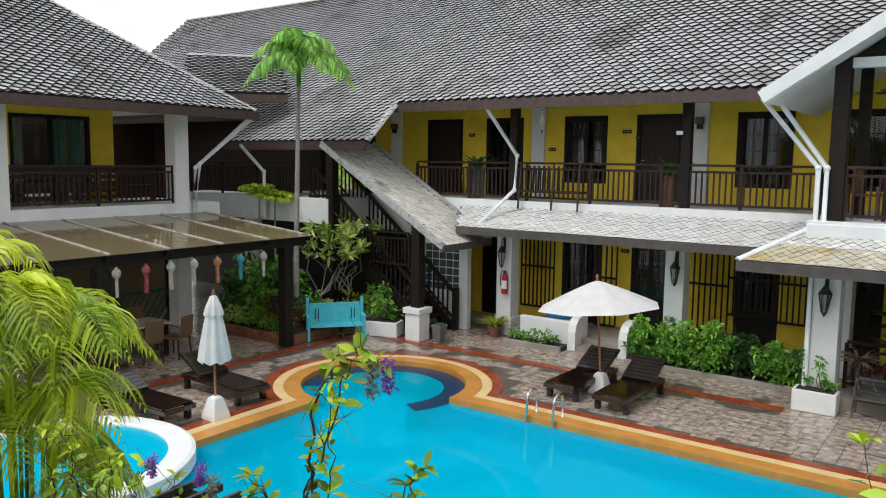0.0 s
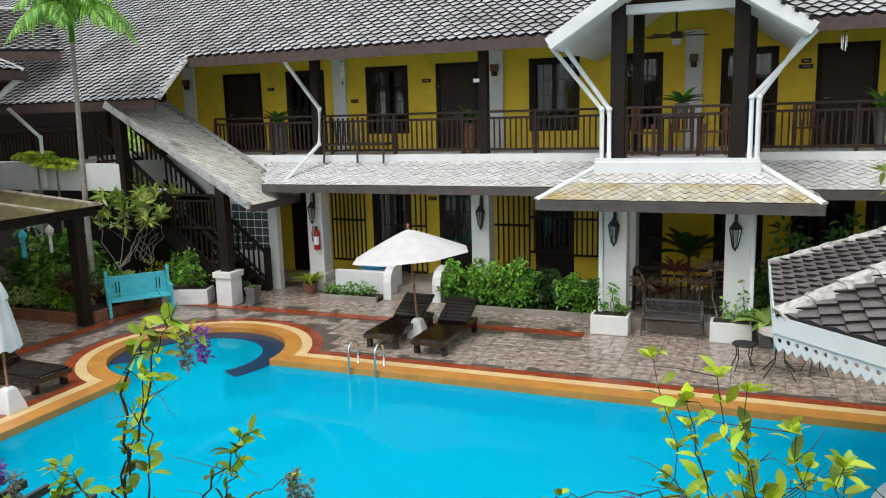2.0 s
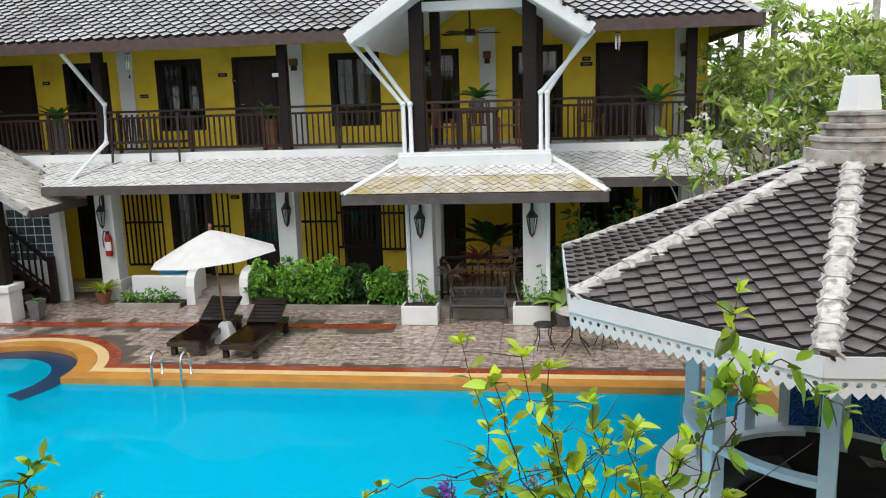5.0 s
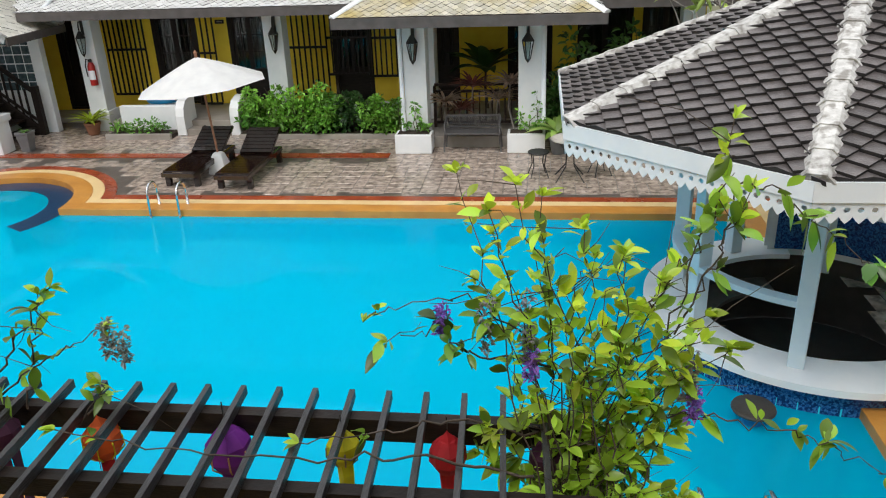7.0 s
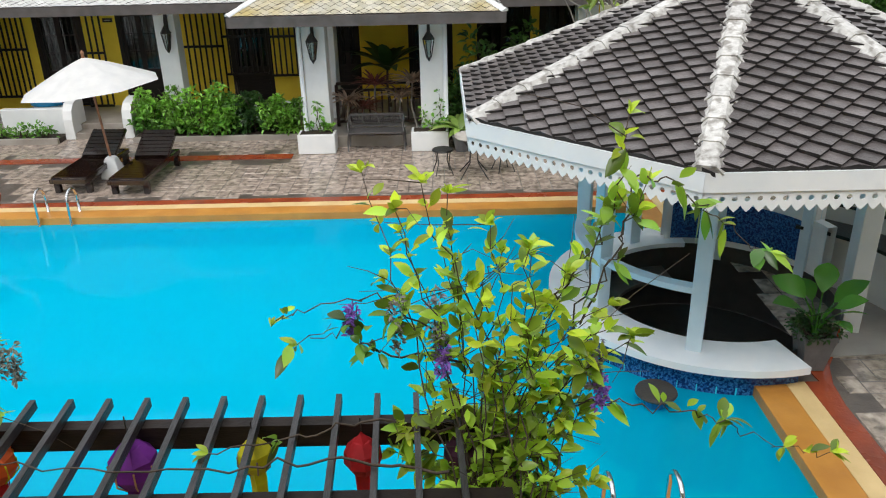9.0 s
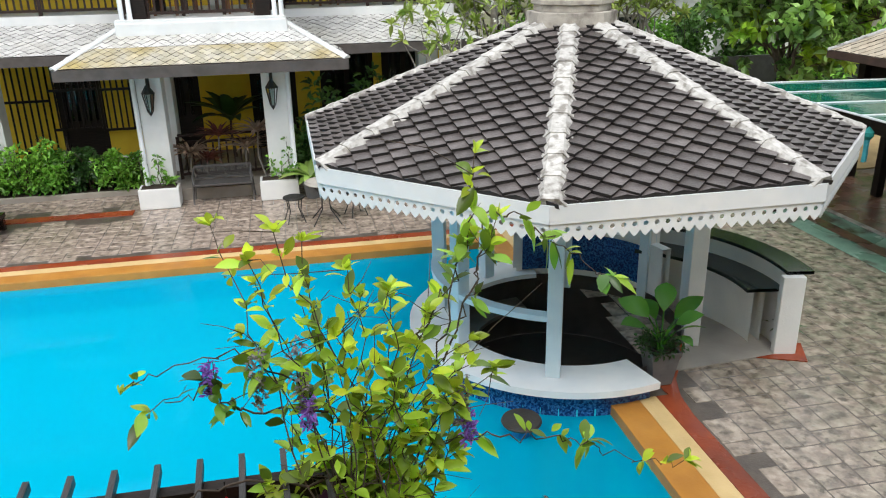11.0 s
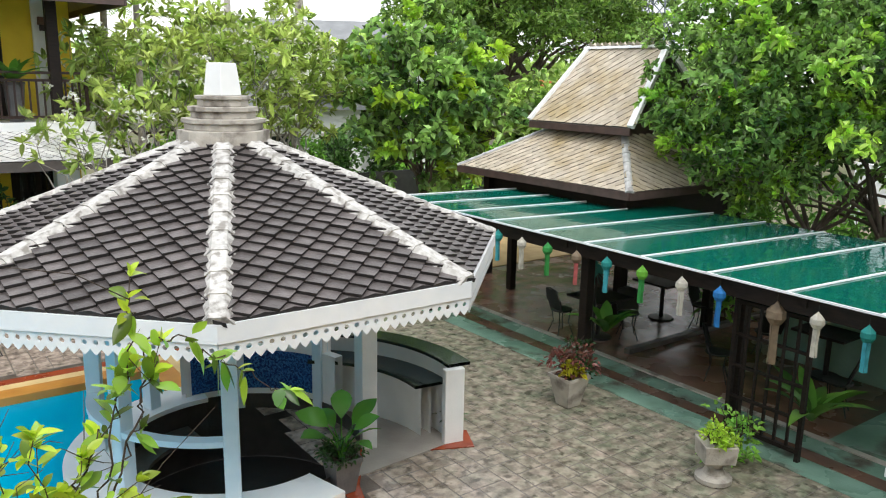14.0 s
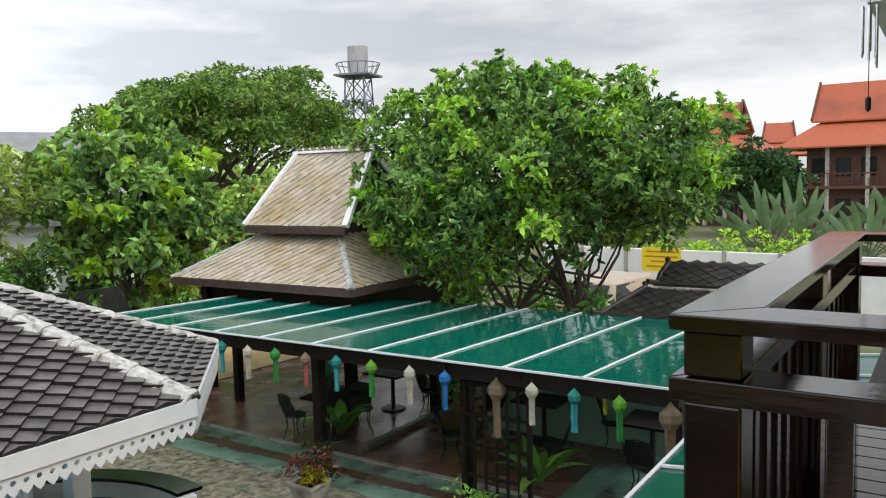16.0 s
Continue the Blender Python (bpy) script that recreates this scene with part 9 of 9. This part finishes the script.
for i, (x, y, h) in enumerate(((4.9, 21.5, 6.2), (6.4, 24.0, 7.5), (3.9, 26, 7.0))):
    ob = thing("coconut_palm", "tall palm with hanging fronds behind the house", "palm", (x, y, 0))
    rng = np.random.default_rng(140 + i)
    part("trunk", tube(bmesh.new(), [(0, 0, 0), (0.1, 0, h * 0.5), (0.15, 0, h)], 0.12, 0.08, 9), PALEBARK, ob, smooth=True)
    V, F = [], []
    for k in range(16):
        frond(V, F, (0.15, 0, h), k * 2.4, rng.uniform(1.6, 2.3), rng.uniform(0.3, 1.2), rng, 0.5, 24, 0.06, 0.85)
    part("fronds", (V, [], F), LEAF_RAIN, ob)
IVY = bpy.data.materials["leaf_dark_green"]
for i, (x, y, w, h) in enumerate(((9.0, 21.5, 2.4, 2.6), (12.5, 22.0, 2.6, 2.9), (16.0, 21.0, 2.6, 2.7), (19.5, 20.0, 2.8, 2.6), (6.2, 21.0, 1.8, 2.4), (22.5, 18.5, 2.4, 2.6))):
    bush("ivy_hedge", (x, y - 0.3, 0), (w, 0.8, h * 1.15), 4200, (0.20, 0.12), LEAF_SHADE if i % 2 else LEAF_HEDGE, "tall dense hedge overgrown with ivy", 150 + i)
solo("yard_fence", boxes((4.5, 20.2, -0.05, 24.0, 20.3, 1.5)), mat("black_green_fence", (0.035, 0.042, 0.04), (0.02, 0.025, 0.024), 0.6, 6, bump=0.3), "dark grey boarded yard fence", "fence", kind="structure")
for i, (x, y, s, h, m_) in enumerate(((27, 27, 4, 4.2, LEAF_RAIN), (23, 24, 3, 3.6, LEAF_TREE), (15, 28, 4, 5.5, LEAF_TREE), (9, 30, 4, 5.5, LEAF_RAIN), (20, 32, 5, 5.0, LEAF_DARK), (33, 20, 4, 4.0, LEAF_RAIN), (36, 13, 3.0, 3.2, LEAF_RAIN), (2, 30, 4, 5.5, LEAF_DARK), (34, 16, 3, 3.5, LEAF_DARK), (43, 14, 5, 4.6, LEAF_DARK), (56, 12.6, 4.5, 6.0, LEAF_DARK), (58, 10.8, 3.6, 5.0, LEAF_DARK))):
    tree("background_tree", (x, y, 0), h * 0.35, (0, 0, h * 0.68), (s * 0.75, s * 0.75, h * 0.42), 70, 40, (0.42, 0.24), m_, "dense green tree beyond the yard", BARK, 2, 160 + i, 0.7, 0.14, 0, 0.3, 0.8, 0.55)
for i, (x, y, w, h) in enumerate(((12.6, 8.0, 0.8, 2.4), (13.1, 5.3, 0.8, 2.3), (14.4, 8.8, 1.0, 2.6), (14.6, 6.6, 1.0, 2.4), (16.4, 8.3, 1.3, 2.3), (16.2, 10.3, 1.4, 2.3), (16.9, 6.9, 0.7, 1.7))):
    bush("undergrowth_shrub", (x, y, 0), (w, w, h), 800, (0.26, 0.09), LEAF_SHADE if i % 2 else LEAF_HEDGE, "leafy undergrowth at the foot of the big tree", 240 + i)
far = np.random.default_rng(9)
ms = []
for k in range(260):
    a = radians(far.uniform(-60, 110))
    r = far.uniform(70, 130)
    ms.append(clump(far, (math.sin(a) * r, math.cos(a) * r, far.uniform(0.5, 4.5)), far.uniform(2.0, 4.0), 60, 1.3, 0.8))
tagged(part("far_woods", joined(*ms), LEAF_RAIN), "far belt of green trees on the horizon", "trees", kind="stuff")

# big-leaved garden across the road
LEAF_FAN = leaf_mat("leaf_fan_palm", (0.15, 0.24, 0.11), (0.08, 0.14, 0.06))


def travellers_palm(at, length, rz, seed):
    """A palm whose long-stalked paddle leaves stand in one flat fan."""
    rng = np.random.default_rng(seed)
    ob = thing("travellers_palm", "large fan-leaved garden palm across the road", "palm", at, rz)
    part("trunk", tube(bmesh.new(), [(0, 0, -0.5), (0.03, 0, 0.3), (0, 0, 0.7)], 0.17, 0.14, 9), PALEBARK, ob, smooth=True)
    for k in range(15):
        a = radians(-82 + 164 * k / 14 + rng.uniform(-4, 4))
        L = length * rng.uniform(0.85, 1.08)
        way = np.array([math.sin(a), rng.uniform(-0.12, 0.12), math.cos(a)])
        side = np.array([math.cos(a), rng.uniform(-0.5, 0.5), -math.sin(a)])
        foot = np.array([0.0, 0.0, 0.6])
        stalk = part("stalk", tube(bmesh.new(), [tuple(foot), tuple(foot + way * L * 0.42)], 0.035, 0.02, 6), LEAF_FAN, ob, smooth=True)
        V, F = [], []
        for i in range(8):
            t = i / 7
            w = 0.05 + length * 0.075 * math.sin(math.pi * min(1.0, 0.12 + t * 0.9)) ** 0.7
            p = foot + way * L * (0.40 + 0.60 * t) - np.array([0, 0, 0.16 * L * t * t * abs(math.sin(a))])
            V += [(p + side * w / 2).tolist(), (p + np.array([0, -w * 0.14, 0])).tolist(), (p - side * w / 2).tolist()]
        for i in range(7):
            q = i * 3
            F += [[q, q + 1, q + 4, q + 3], [q + 1, q + 2, q + 5, q + 4]]
        part("blade", (V, [], F), LEAF_FAN, stalk, smooth=True)


for i, (x, y, L, rz) in enumerate(((32.5, 6.1, 2.9, -70), (34.5, 5.3, 3.2, -95), (31.5, 2.6, 2.6, -80), (34, 1.6, 2.9, -100))):
    travellers_palm((x, y, 0.4), L, rz, 180 + i)
for i, (x, y) in enumerate(((26.5, 8.6), (27.2, 6.3), (28.0, 4.4), (25.6, 7.3), (29.0, 5.4))):
    bush("yellow_garden_shrub", (x, y, 0.0), (0.85, 0.85, 2.5), 700, (0.22, 0.12), LEAF_YELLOW, "yellow-green garden shrub by the road wall", 190 + i)

# ---------------------------------------------------------------- road wall, sign, car, gate roof
rw = thing("road_wall", "low white panelled wall along the road", "wall", (23.6, 1.0, 0), 83, kind="structure")
for k in range(7):
    part("panel", boxes((k * 1.62, -0.06, 0, k * 1.62 + 1.50, 0.06, 1.95)), WHITE, rw, bevel=0.02)
    part("pier", boxes((k * 1.62 + 1.51, -0.08, 0, k * 1.62 + 1.61, 0.08, 1.98)), OLDCEMENT, rw)
SIGNYEL = mat("yellow_sign", (0.80, 0.62, 0.02), (0.74, 0.56, 0.02), 0.5, 3, bump=0.02)
SIGNINK = mat("sign_writing", (0.42, 0.20, 0.02), (0.36, 0.17, 0.02), 0.6, 5, bump=0.0)
sg = thing("yellow_sign", "yellow roadside board with rows of unreadable dark writing", "sign", (23.2, 6.78, 1.38), 83)
part("board", boxes((0, 0.0, 0, 1.25, 0.04, 0.72)), SIGNYEL, sg)
for i, (w0, w1) in enumerate(((0.12, 1.1), (0.1, 1.16), (0.2, 0.95), (0.1, 1.1))):
    for sgn in (0.041, -0.011):
        part("bar", boxes((w0, sgn, 0.58 - i * 0.15, w1, sgn + 0.006, 0.63 - i * 0.15)), SIGNINK, sg)
CARPAINT = mat("beige_car_paint", (0.50, 0.40, 0.30), (0.46, 0.36, 0.27), 0.25, 3, bump=0.0)
CARGLASS = mat("dark_car_glass", (0.03, 0.035, 0.04), (0.02, 0.022, 0.026), 0.08, 3, bump=0.0)
car = thing("parked_car", "beige estate car parked behind the canopy", "car", (20.6, 7.75, 0), -8)
bm = bmesh.new()
side = [(-2.1, 0.35), (-2.1, 0.85), (-1.95, 1.05), (-1.55, 1.55), (0.55, 1.60), (1.25, 1.08), (2.05, 0.95), (2.15, 0.70), (2.15, 0.35)]
a = [bm.verts.new((x, -0.82 + (0.10 if z > 1.1 else 0), z)) for x, z in side]
b = [bm.verts.new((x, 0.82 - (0.10 if z > 1.1 else 0), z)) for x, z in side]
bm.faces.new(a)
bm.faces.new(b[::-1])
for i in range(len(side)):
    bm.faces.new((a[i], b[i], b[(i + 1) % len(side)], a[(i + 1) % len(side)]))
part("body", bm, CARPAINT, car, bevel=0.05)
for s in (-1, 1):
    for x0, x1, x2, x3 in ((-1.62, -0.75, -0.75, -1.48), (-0.68, 0.18, 0.18, -0.68), (0.25, 0.95, 0.52, 0.25)):
        bm = bmesh.new()
        vs = [bm.verts.new((x, s * y, z)) for x, y, z in ((x0, 0.80, 1.10), (x1, 0.80, 1.10), (x2, 0.735, 1.50), (x3, 0.735, 1.50))]
        bm.faces.new(vs)
        part("window", bm, CARGLASS, car)
    for x in (-1.35, 1.35):
        wh = part("wheel", tube(bmesh.new(), [(x, s * 0.66, 0.33), (x, s * 0.86, 0.33)], 0.33, n=20), BLACKMETAL, car)
        part("rim", tube(bmesh.new(), [(x, s * 0.80, 0.33), (x, s * 0.87, 0.33)], 0.19, n=14), STEEL, wh)
bm = bmesh.new()
bm.faces.new([bm.verts.new(p) for p in ((-1.97, -0.66, 1.08), (-1.97, 0.66, 1.08), (-1.60, 0.62, 1.50), (-1.60, -0.62, 1.50))])
part("rear_window", bm, CARGLASS, car)
TILE_OLD = mat("black_old_roof_tile", (0.04, 0.034, 0.032), (0.022, 0.019, 0.018), 0.5, 9, bump=0.3, bscale=40, vary=0.3, piece="island")
gr = thing("gate_roof", "small dark old two-tiered tiled roof with curled verges over a gate", "roof", (11.4, 2.2, 0), 0)
for tier, (x0, z0, yl0, x1, z1, yl1) in enumerate(((0.52, 2.02, 2.66, 1.36, 2.40, 2.10), (1.42, 2.45, 2.02, 2.10, 2.74, 1.94))):
    bm = bmesh.new()
    slab(bm, [(x0, -0.4, z0), (x0, yl0, z0), (x1, yl1, z1), (x1, -0.4, z1)], 0.05)
    part("roof_deck", bm, DARK, gr)
    run = math.hypot(x1 - x0, z1 - z0)
    lay_tiles(gr, Matrix.Translation((11.4, 2.2, 0)) @ roof_plane((x0, 0, z0 + 0.012), (0, -1, 0), (x1 - x0, 0, z1 - z0)), [(-yl0, 0), (0.4, 0), (0.4, run), (-yl1, run)], 0.13, 0.11, TILE_OLD)
    part("verge", tube(bmesh.new(), [(x0 - 0.06, yl0 + 0.08, z0 + 0.07), (x0 + 0.12, yl0 - 0.04, z0 + 0.03), ((x0 + x1) / 2, (yl0 + yl1) / 2 + 0.02, (z0 + z1) / 2 + 0.01), (x1 - 0.05, yl1 + 0.01, z1 + 0.03), (x1 + 0.02, yl1 + 0.05, z1 + 0.09)], 0.05, n=8), TILE_OLD, gr)
part("flashing", boxes((1.33, -0.4, 2.405, 1.41, 2.04, 2.445)), OLDCEMENT, gr, "grey cement strip between the tiers")
part("ridge_tile", ridge_cap(bmesh.new(), (2.10, 2.0, 2.77), (2.10, -0.4, 2.77), 0.07, 0.3), TILE_OLD, gr)
for y in (0.0, 1.7):
    part("post", boxes((1.3, y - 0.07, 0, 1.44, y + 0.07, 2.37)), DARK, gr)

# ---------------------------------------------------------------- houses in the distance
ORANGE = mat("orange_roof_tile", (0.42, 0.095, 0.035), (0.34, 0.075, 0.03), 0.5, 3, stretch=(1, 1, 8), col3=(0.26, 0.06, 0.03), scale3=0.3, bump=0.4, bscale=8)
TEAKWALL = mat("teak_house_wall", (0.14, 0.055, 0.035), (0.10, 0.04, 0.026), 0.6, 4, bump=0.2)


def rh(name, at, rz, w, d, storey, roof_h, label, two=True):
    ob = thing(name, label, "house", at, rz)
    h = storey * (2 if two else 1)
    part("wall", boxes((-w / 2, -d / 2, 0, w / 2, d / 2, h)), TEAKWALL, ob)
    if two:
        part("balcony_floor", boxes((-w / 2 - 1.2, -d / 2 - 1.2, storey - 0.1, w / 2 + 1.2, d / 2 + 1.2, storey + 0.12)), TEAKWALL, ob)
        for k in range(28):
            x = -w / 2 - 1.15 + (w + 2.3) * k / 27
            part("baluster", boxes((x - 0.03, -d / 2 - 1.18, storey + 0.12, x + 0.03, -d / 2 - 1.12, storey + 1.0)), TEAKWALL, ob)
        part("handrail", boxes((-w / 2 - 1.2, -d / 2 - 1.2, storey + 1.0, w / 2 + 1.2, -d / 2 - 1.1, storey + 1.08)), TEAKWALL, ob)
        for k in range(5):
            x = -w / 2 - 1.1 + (w + 2.2) * k / 4
            part("post", boxes((x - 0.13, -d / 2 - 1.15, 0, x + 0.13, -d / 2 - 0.89, h + 0.2)), OLDCEMENT, ob)
    for fl_ in range(2 if two else 1):
        for k in range(5):
            x = -w / 2 + w * (k + 0.5) / 5
            wn = part("window", boxes((x - 0.5, -d / 2 - 0.05, fl_ * storey + 0.8, x + 0.5, -d / 2 - 0.01, fl_ * storey + 2.2)), DARK, ob)
            part("pane", boxes((x - 0.42, -d / 2 - 0.06, fl_ * storey + 0.88, x + 0.42, -d / 2 - 0.051, fl_ * storey + 2.12)), CARGLASS, wn)
    W, D = w / 2 + 1.9, d / 2 + 1.9
    bm = bmesh.new()
    in_w, in_d = w / 2 - 0.6, d / 2 - 0.9
    lo = [(-W, -D, h), (W, -D, h), (W, D, h), (-W, D, h)]
    hi = [(-in_w, -in_d, h + roof_h * 0.36), (in_w, -in_d, h + roof_h * 0.36), (in_w, in_d, h + roof_h * 0.36), (-in_w, in_d, h + roof_h * 0.36)]
    for i in range(4):
        slab(bm, [lo[i], lo[(i + 1) % 4], hi[(i + 1) % 4], hi[i]], 0.12)
    part("lower_roof", bm, ORANGE, ob)
    bm = bmesh.new()
    z0 = h + roof_h * 0.40
    for s in (-1, 1):
        slab(bm, [(-in_w - 0.4, s * (in_d + 0.2), z0), (in_w + 0.4, s * (in_d + 0.2), z0), (in_w + 0.1, 0, h + roof_h), (-in_w - 0.1, 0, h + roof_h)], 0.12)
    part("upper_roof", bm, ORANGE, ob)
    for s in (-1, 1):
        gb_ = bmesh.new()
        gb_.faces.new([gb_.verts.new(p) for p in ((s * in_w, -in_d, z0), (s * in_w, in_d, z0), (s * in_w, 0, h + roof_h - 0.1))])
        part("gable", gb_, TEAKWALL, ob)
        for t in (-1, 1):
            part("bargeboard", beam(bmesh.new(), (s * (in_w + 0.4), t * (in_d + 0.2), z0 + 0.05), (s * (in_w + 0.1), 0, h + roof_h + 0.15), 0.12, 0.25), TEAKWALL, ob)
    return ob


rh("teak_house", (68.0, 5.3, 0), 270, 8.4, 6.0, 3.05, 4.9, "two-storey teak house with a bright orange tiled roof and balcony")
rh("teak_house", (70.0, 17.0, 0), 262, 4.6, 5.0, 3.0, 4.3, "distant teak house under an orange gabled roof")
rh("teak_house", (86.0, 15.2, 0), 280, 3.6, 4.4, 3.0, 3.3, "distant house with a small orange roof")
GREYROOF = mat("grey_sheet_roof", (0.24, 0.25, 0.26), (0.18, 0.19, 0.20), 0.5, 2, bump=0.3, bscale=6)


def plain_house(at, rz, w, d, h, rhh, label):
    ob = thing("far_house", label, "house", at, rz)
    part("wall", boxes((-w / 2, -d / 2, 0, w / 2, d / 2, h)), WHITE, ob)
    for s in (-1, 1):
        part("roof", slab(bmesh.new(), [(-w / 2 - 0.5, s * (d / 2 + 0.5), h), (w / 2 + 0.5, s * (d / 2 + 0.5), h), (w / 2 + 0.5, 0, h + rhh), (-w / 2 - 0.5, 0, h + rhh)], 0.1), GREYROOF, ob)
    for k in range(3):
        x = -w / 2 + w * (k + 0.5) / 3
        for z in (0.9, 3.6):
            if z + 1.3 < h:
                wn = part("window", boxes((x - 0.55, -d / 2 - 0.05, z, x + 0.55, -d / 2 - 0.01, z + 1.3)), OLDCEMENT, ob)
                part("pane", boxes((x - 0.45, -d / 2 - 0.06, z + 0.1, x + 0.45, -d / 2 - 0.051, z + 1.2)), CARGLASS, wn)


plain_house((17.5, 33.0, 0), -25, 8, 6, 5.0, 1.8, "white two-storey house with a grey roof behind the trees")
plain_house((13.0, 29.0, 0), -20, 6, 4, 3.2, 1.0, "small white outbuilding with a grey roof")
solo("red_shed_roof", slab(bmesh.new(), [(24, 24, 3.0), (31, 20, 3.0), (32, 23, 4.3), (25, 27, 4.3)], 0.12), ORANGE, "rusty red shed roof among the trees", "shed roof")
solo("red_shed_wall", boxes((24.5, 23.5, 0.0, 30, 24.0, 3.0)), TEAKWALL, "dark red shed wall among the trees", "shed")

# water tower and power poles
wt_ = thing("water_tower", "steel lattice water tower with a round tank", "water tower", (34.9, 28.45, 0), 15)
LATT = mat("galvanised_lattice", (0.20, 0.23, 0.27), (0.15, 0.17, 0.20), 0.5, 5, metal=0.2, bump=0.05)
for sx in (-1, 1):
    for sy in (-1, 1):
        part("leg", tube(bmesh.new(), [(sx * 1.0, sy * 1.0, 0), (sx * 0.55, sy * 0.55, 10.3)], 0.05, n=6), LATT, wt_)
for i in range(8):
    z0, z1 = i * 1.28, (i + 1) * 1.28
    r0, r1 = 1.0 - 0.45 * z0 / 10.3, 1.0 - 0.45 * z1 / 10.3
    bm = bmesh.new()
    for k in range(4):
        c0 = [(-1, -1), (1, -1), (1, 1), (-1, 1)][k]
        c1 = [(1, -1), (1, 1), (-1, 1), (-1, -1)][k]
        tube(bm, [(c0[0] * r0, c0[1] * r0, z0), (c1[0] * r1, c1[1] * r1, z1)], 0.03, n=5)
        tube(bm, [(c1[0] * r0, c1[1] * r0, z0), (c0[0] * r1, c0[1] * r1, z1)], 0.03, n=5)
        tube(bm, [(c0[0] * r1, c0[1] * r1, z1), (c1[0] * r1, c1[1] * r1, z1)], 0.03, n=5)
    part("bracing", bm, LATT, wt_)
part("platform", boxes((-1.05, -1.05, 10.3, 1.05, 1.05, 10.4)), LATT, wt_)
bm = bmesh.new()
for k in range(16):
    a = 2 * math.pi * k / 16
    b = 2 * math.pi * (k + 1) / 16
    tube(bm, [(1.25 * math.cos(a), 1.25 * math.sin(a), 11.0), (1.25 * math.cos(b), 1.25 * math.sin(b), 11.0)], 0.03, n=4)
    tube(bm, [(1.25 * math.cos(a), 1.25 * math.sin(a), 11.0), (0.95 * math.cos(a), 0.95 * math.sin(a), 10.35)], 0.025, n=4)
part("guard_rail", bm, LATT, wt_)
part("tank", lathe(bmesh.new(), [(0, 10.4), (0.58, 10.4), (0.58, 11.95), (0.5, 12.02), (0, 12.06)], n=28), mat("grey_tank", (0.42, 0.42, 0.43), (0.34, 0.34, 0.35), 0.45, 2, stretch=(6, 6, 1), bump=0.1), wt_, "grey round tank")


def power_pole(at, h, rz):
    ob = thing("power_pole", "concrete power pole with crossarms and insulators", "power pole", at, rz, "power poles")
    part("pole", boxes((-0.11, -0.11, 0, 0.11, 0.11, h)), OLDCEMENT, ob)
    for z, w in ((h - 0.15, 1.0), (h - 0.95, 0.85)):
        part("crossarm", boxes((-w, -0.06, z, w, 0.06, z + 0.12)), BLACKMETAL, ob)
        for x in (-w + 0.08, -w * 0.4, w * 0.4, w - 0.08):
            part("insulator", lathe(bmesh.new(), [(0, z + 0.12), (0.06, z + 0.14), (0.03, z + 0.2), (0.06, z + 0.24), (0, z + 0.32)], (x, 0, 0), 8), BLACKMETAL, ob)
    for s in (-1, 1):
        part("brace", tube(bmesh.new(), [(0, 0, h - 0.8), (s * 0.6, 0, h - 0.1)], 0.02, n=5), BLACKMETAL, ob)


power_pole((13.1, 27.0, 0), 8.2, 15)
power_pole((14.2, 36.9, 0), 10.0, 15)
cw = bmesh.new()
for k in range(4):
    x = -0.8 + k * 0.5
    pts = []
    for i in range(9):
        t = i / 8
        pts.append((13.1 + x + (14.2 - 13.1) * t, 27 + (36.9 - 27) * t, 8.4 + 1.7 * t - 0.9 * math.sin(math.pi * t)))
    tube(cw, pts, 0.012, n=4)
tagged(part("power_cables", cw, BLACKMETAL), "black overhead power cables between the poles", "cables", kind="stuff")


# ---------------------------------------------------------------- paving, last
lay_pavers()
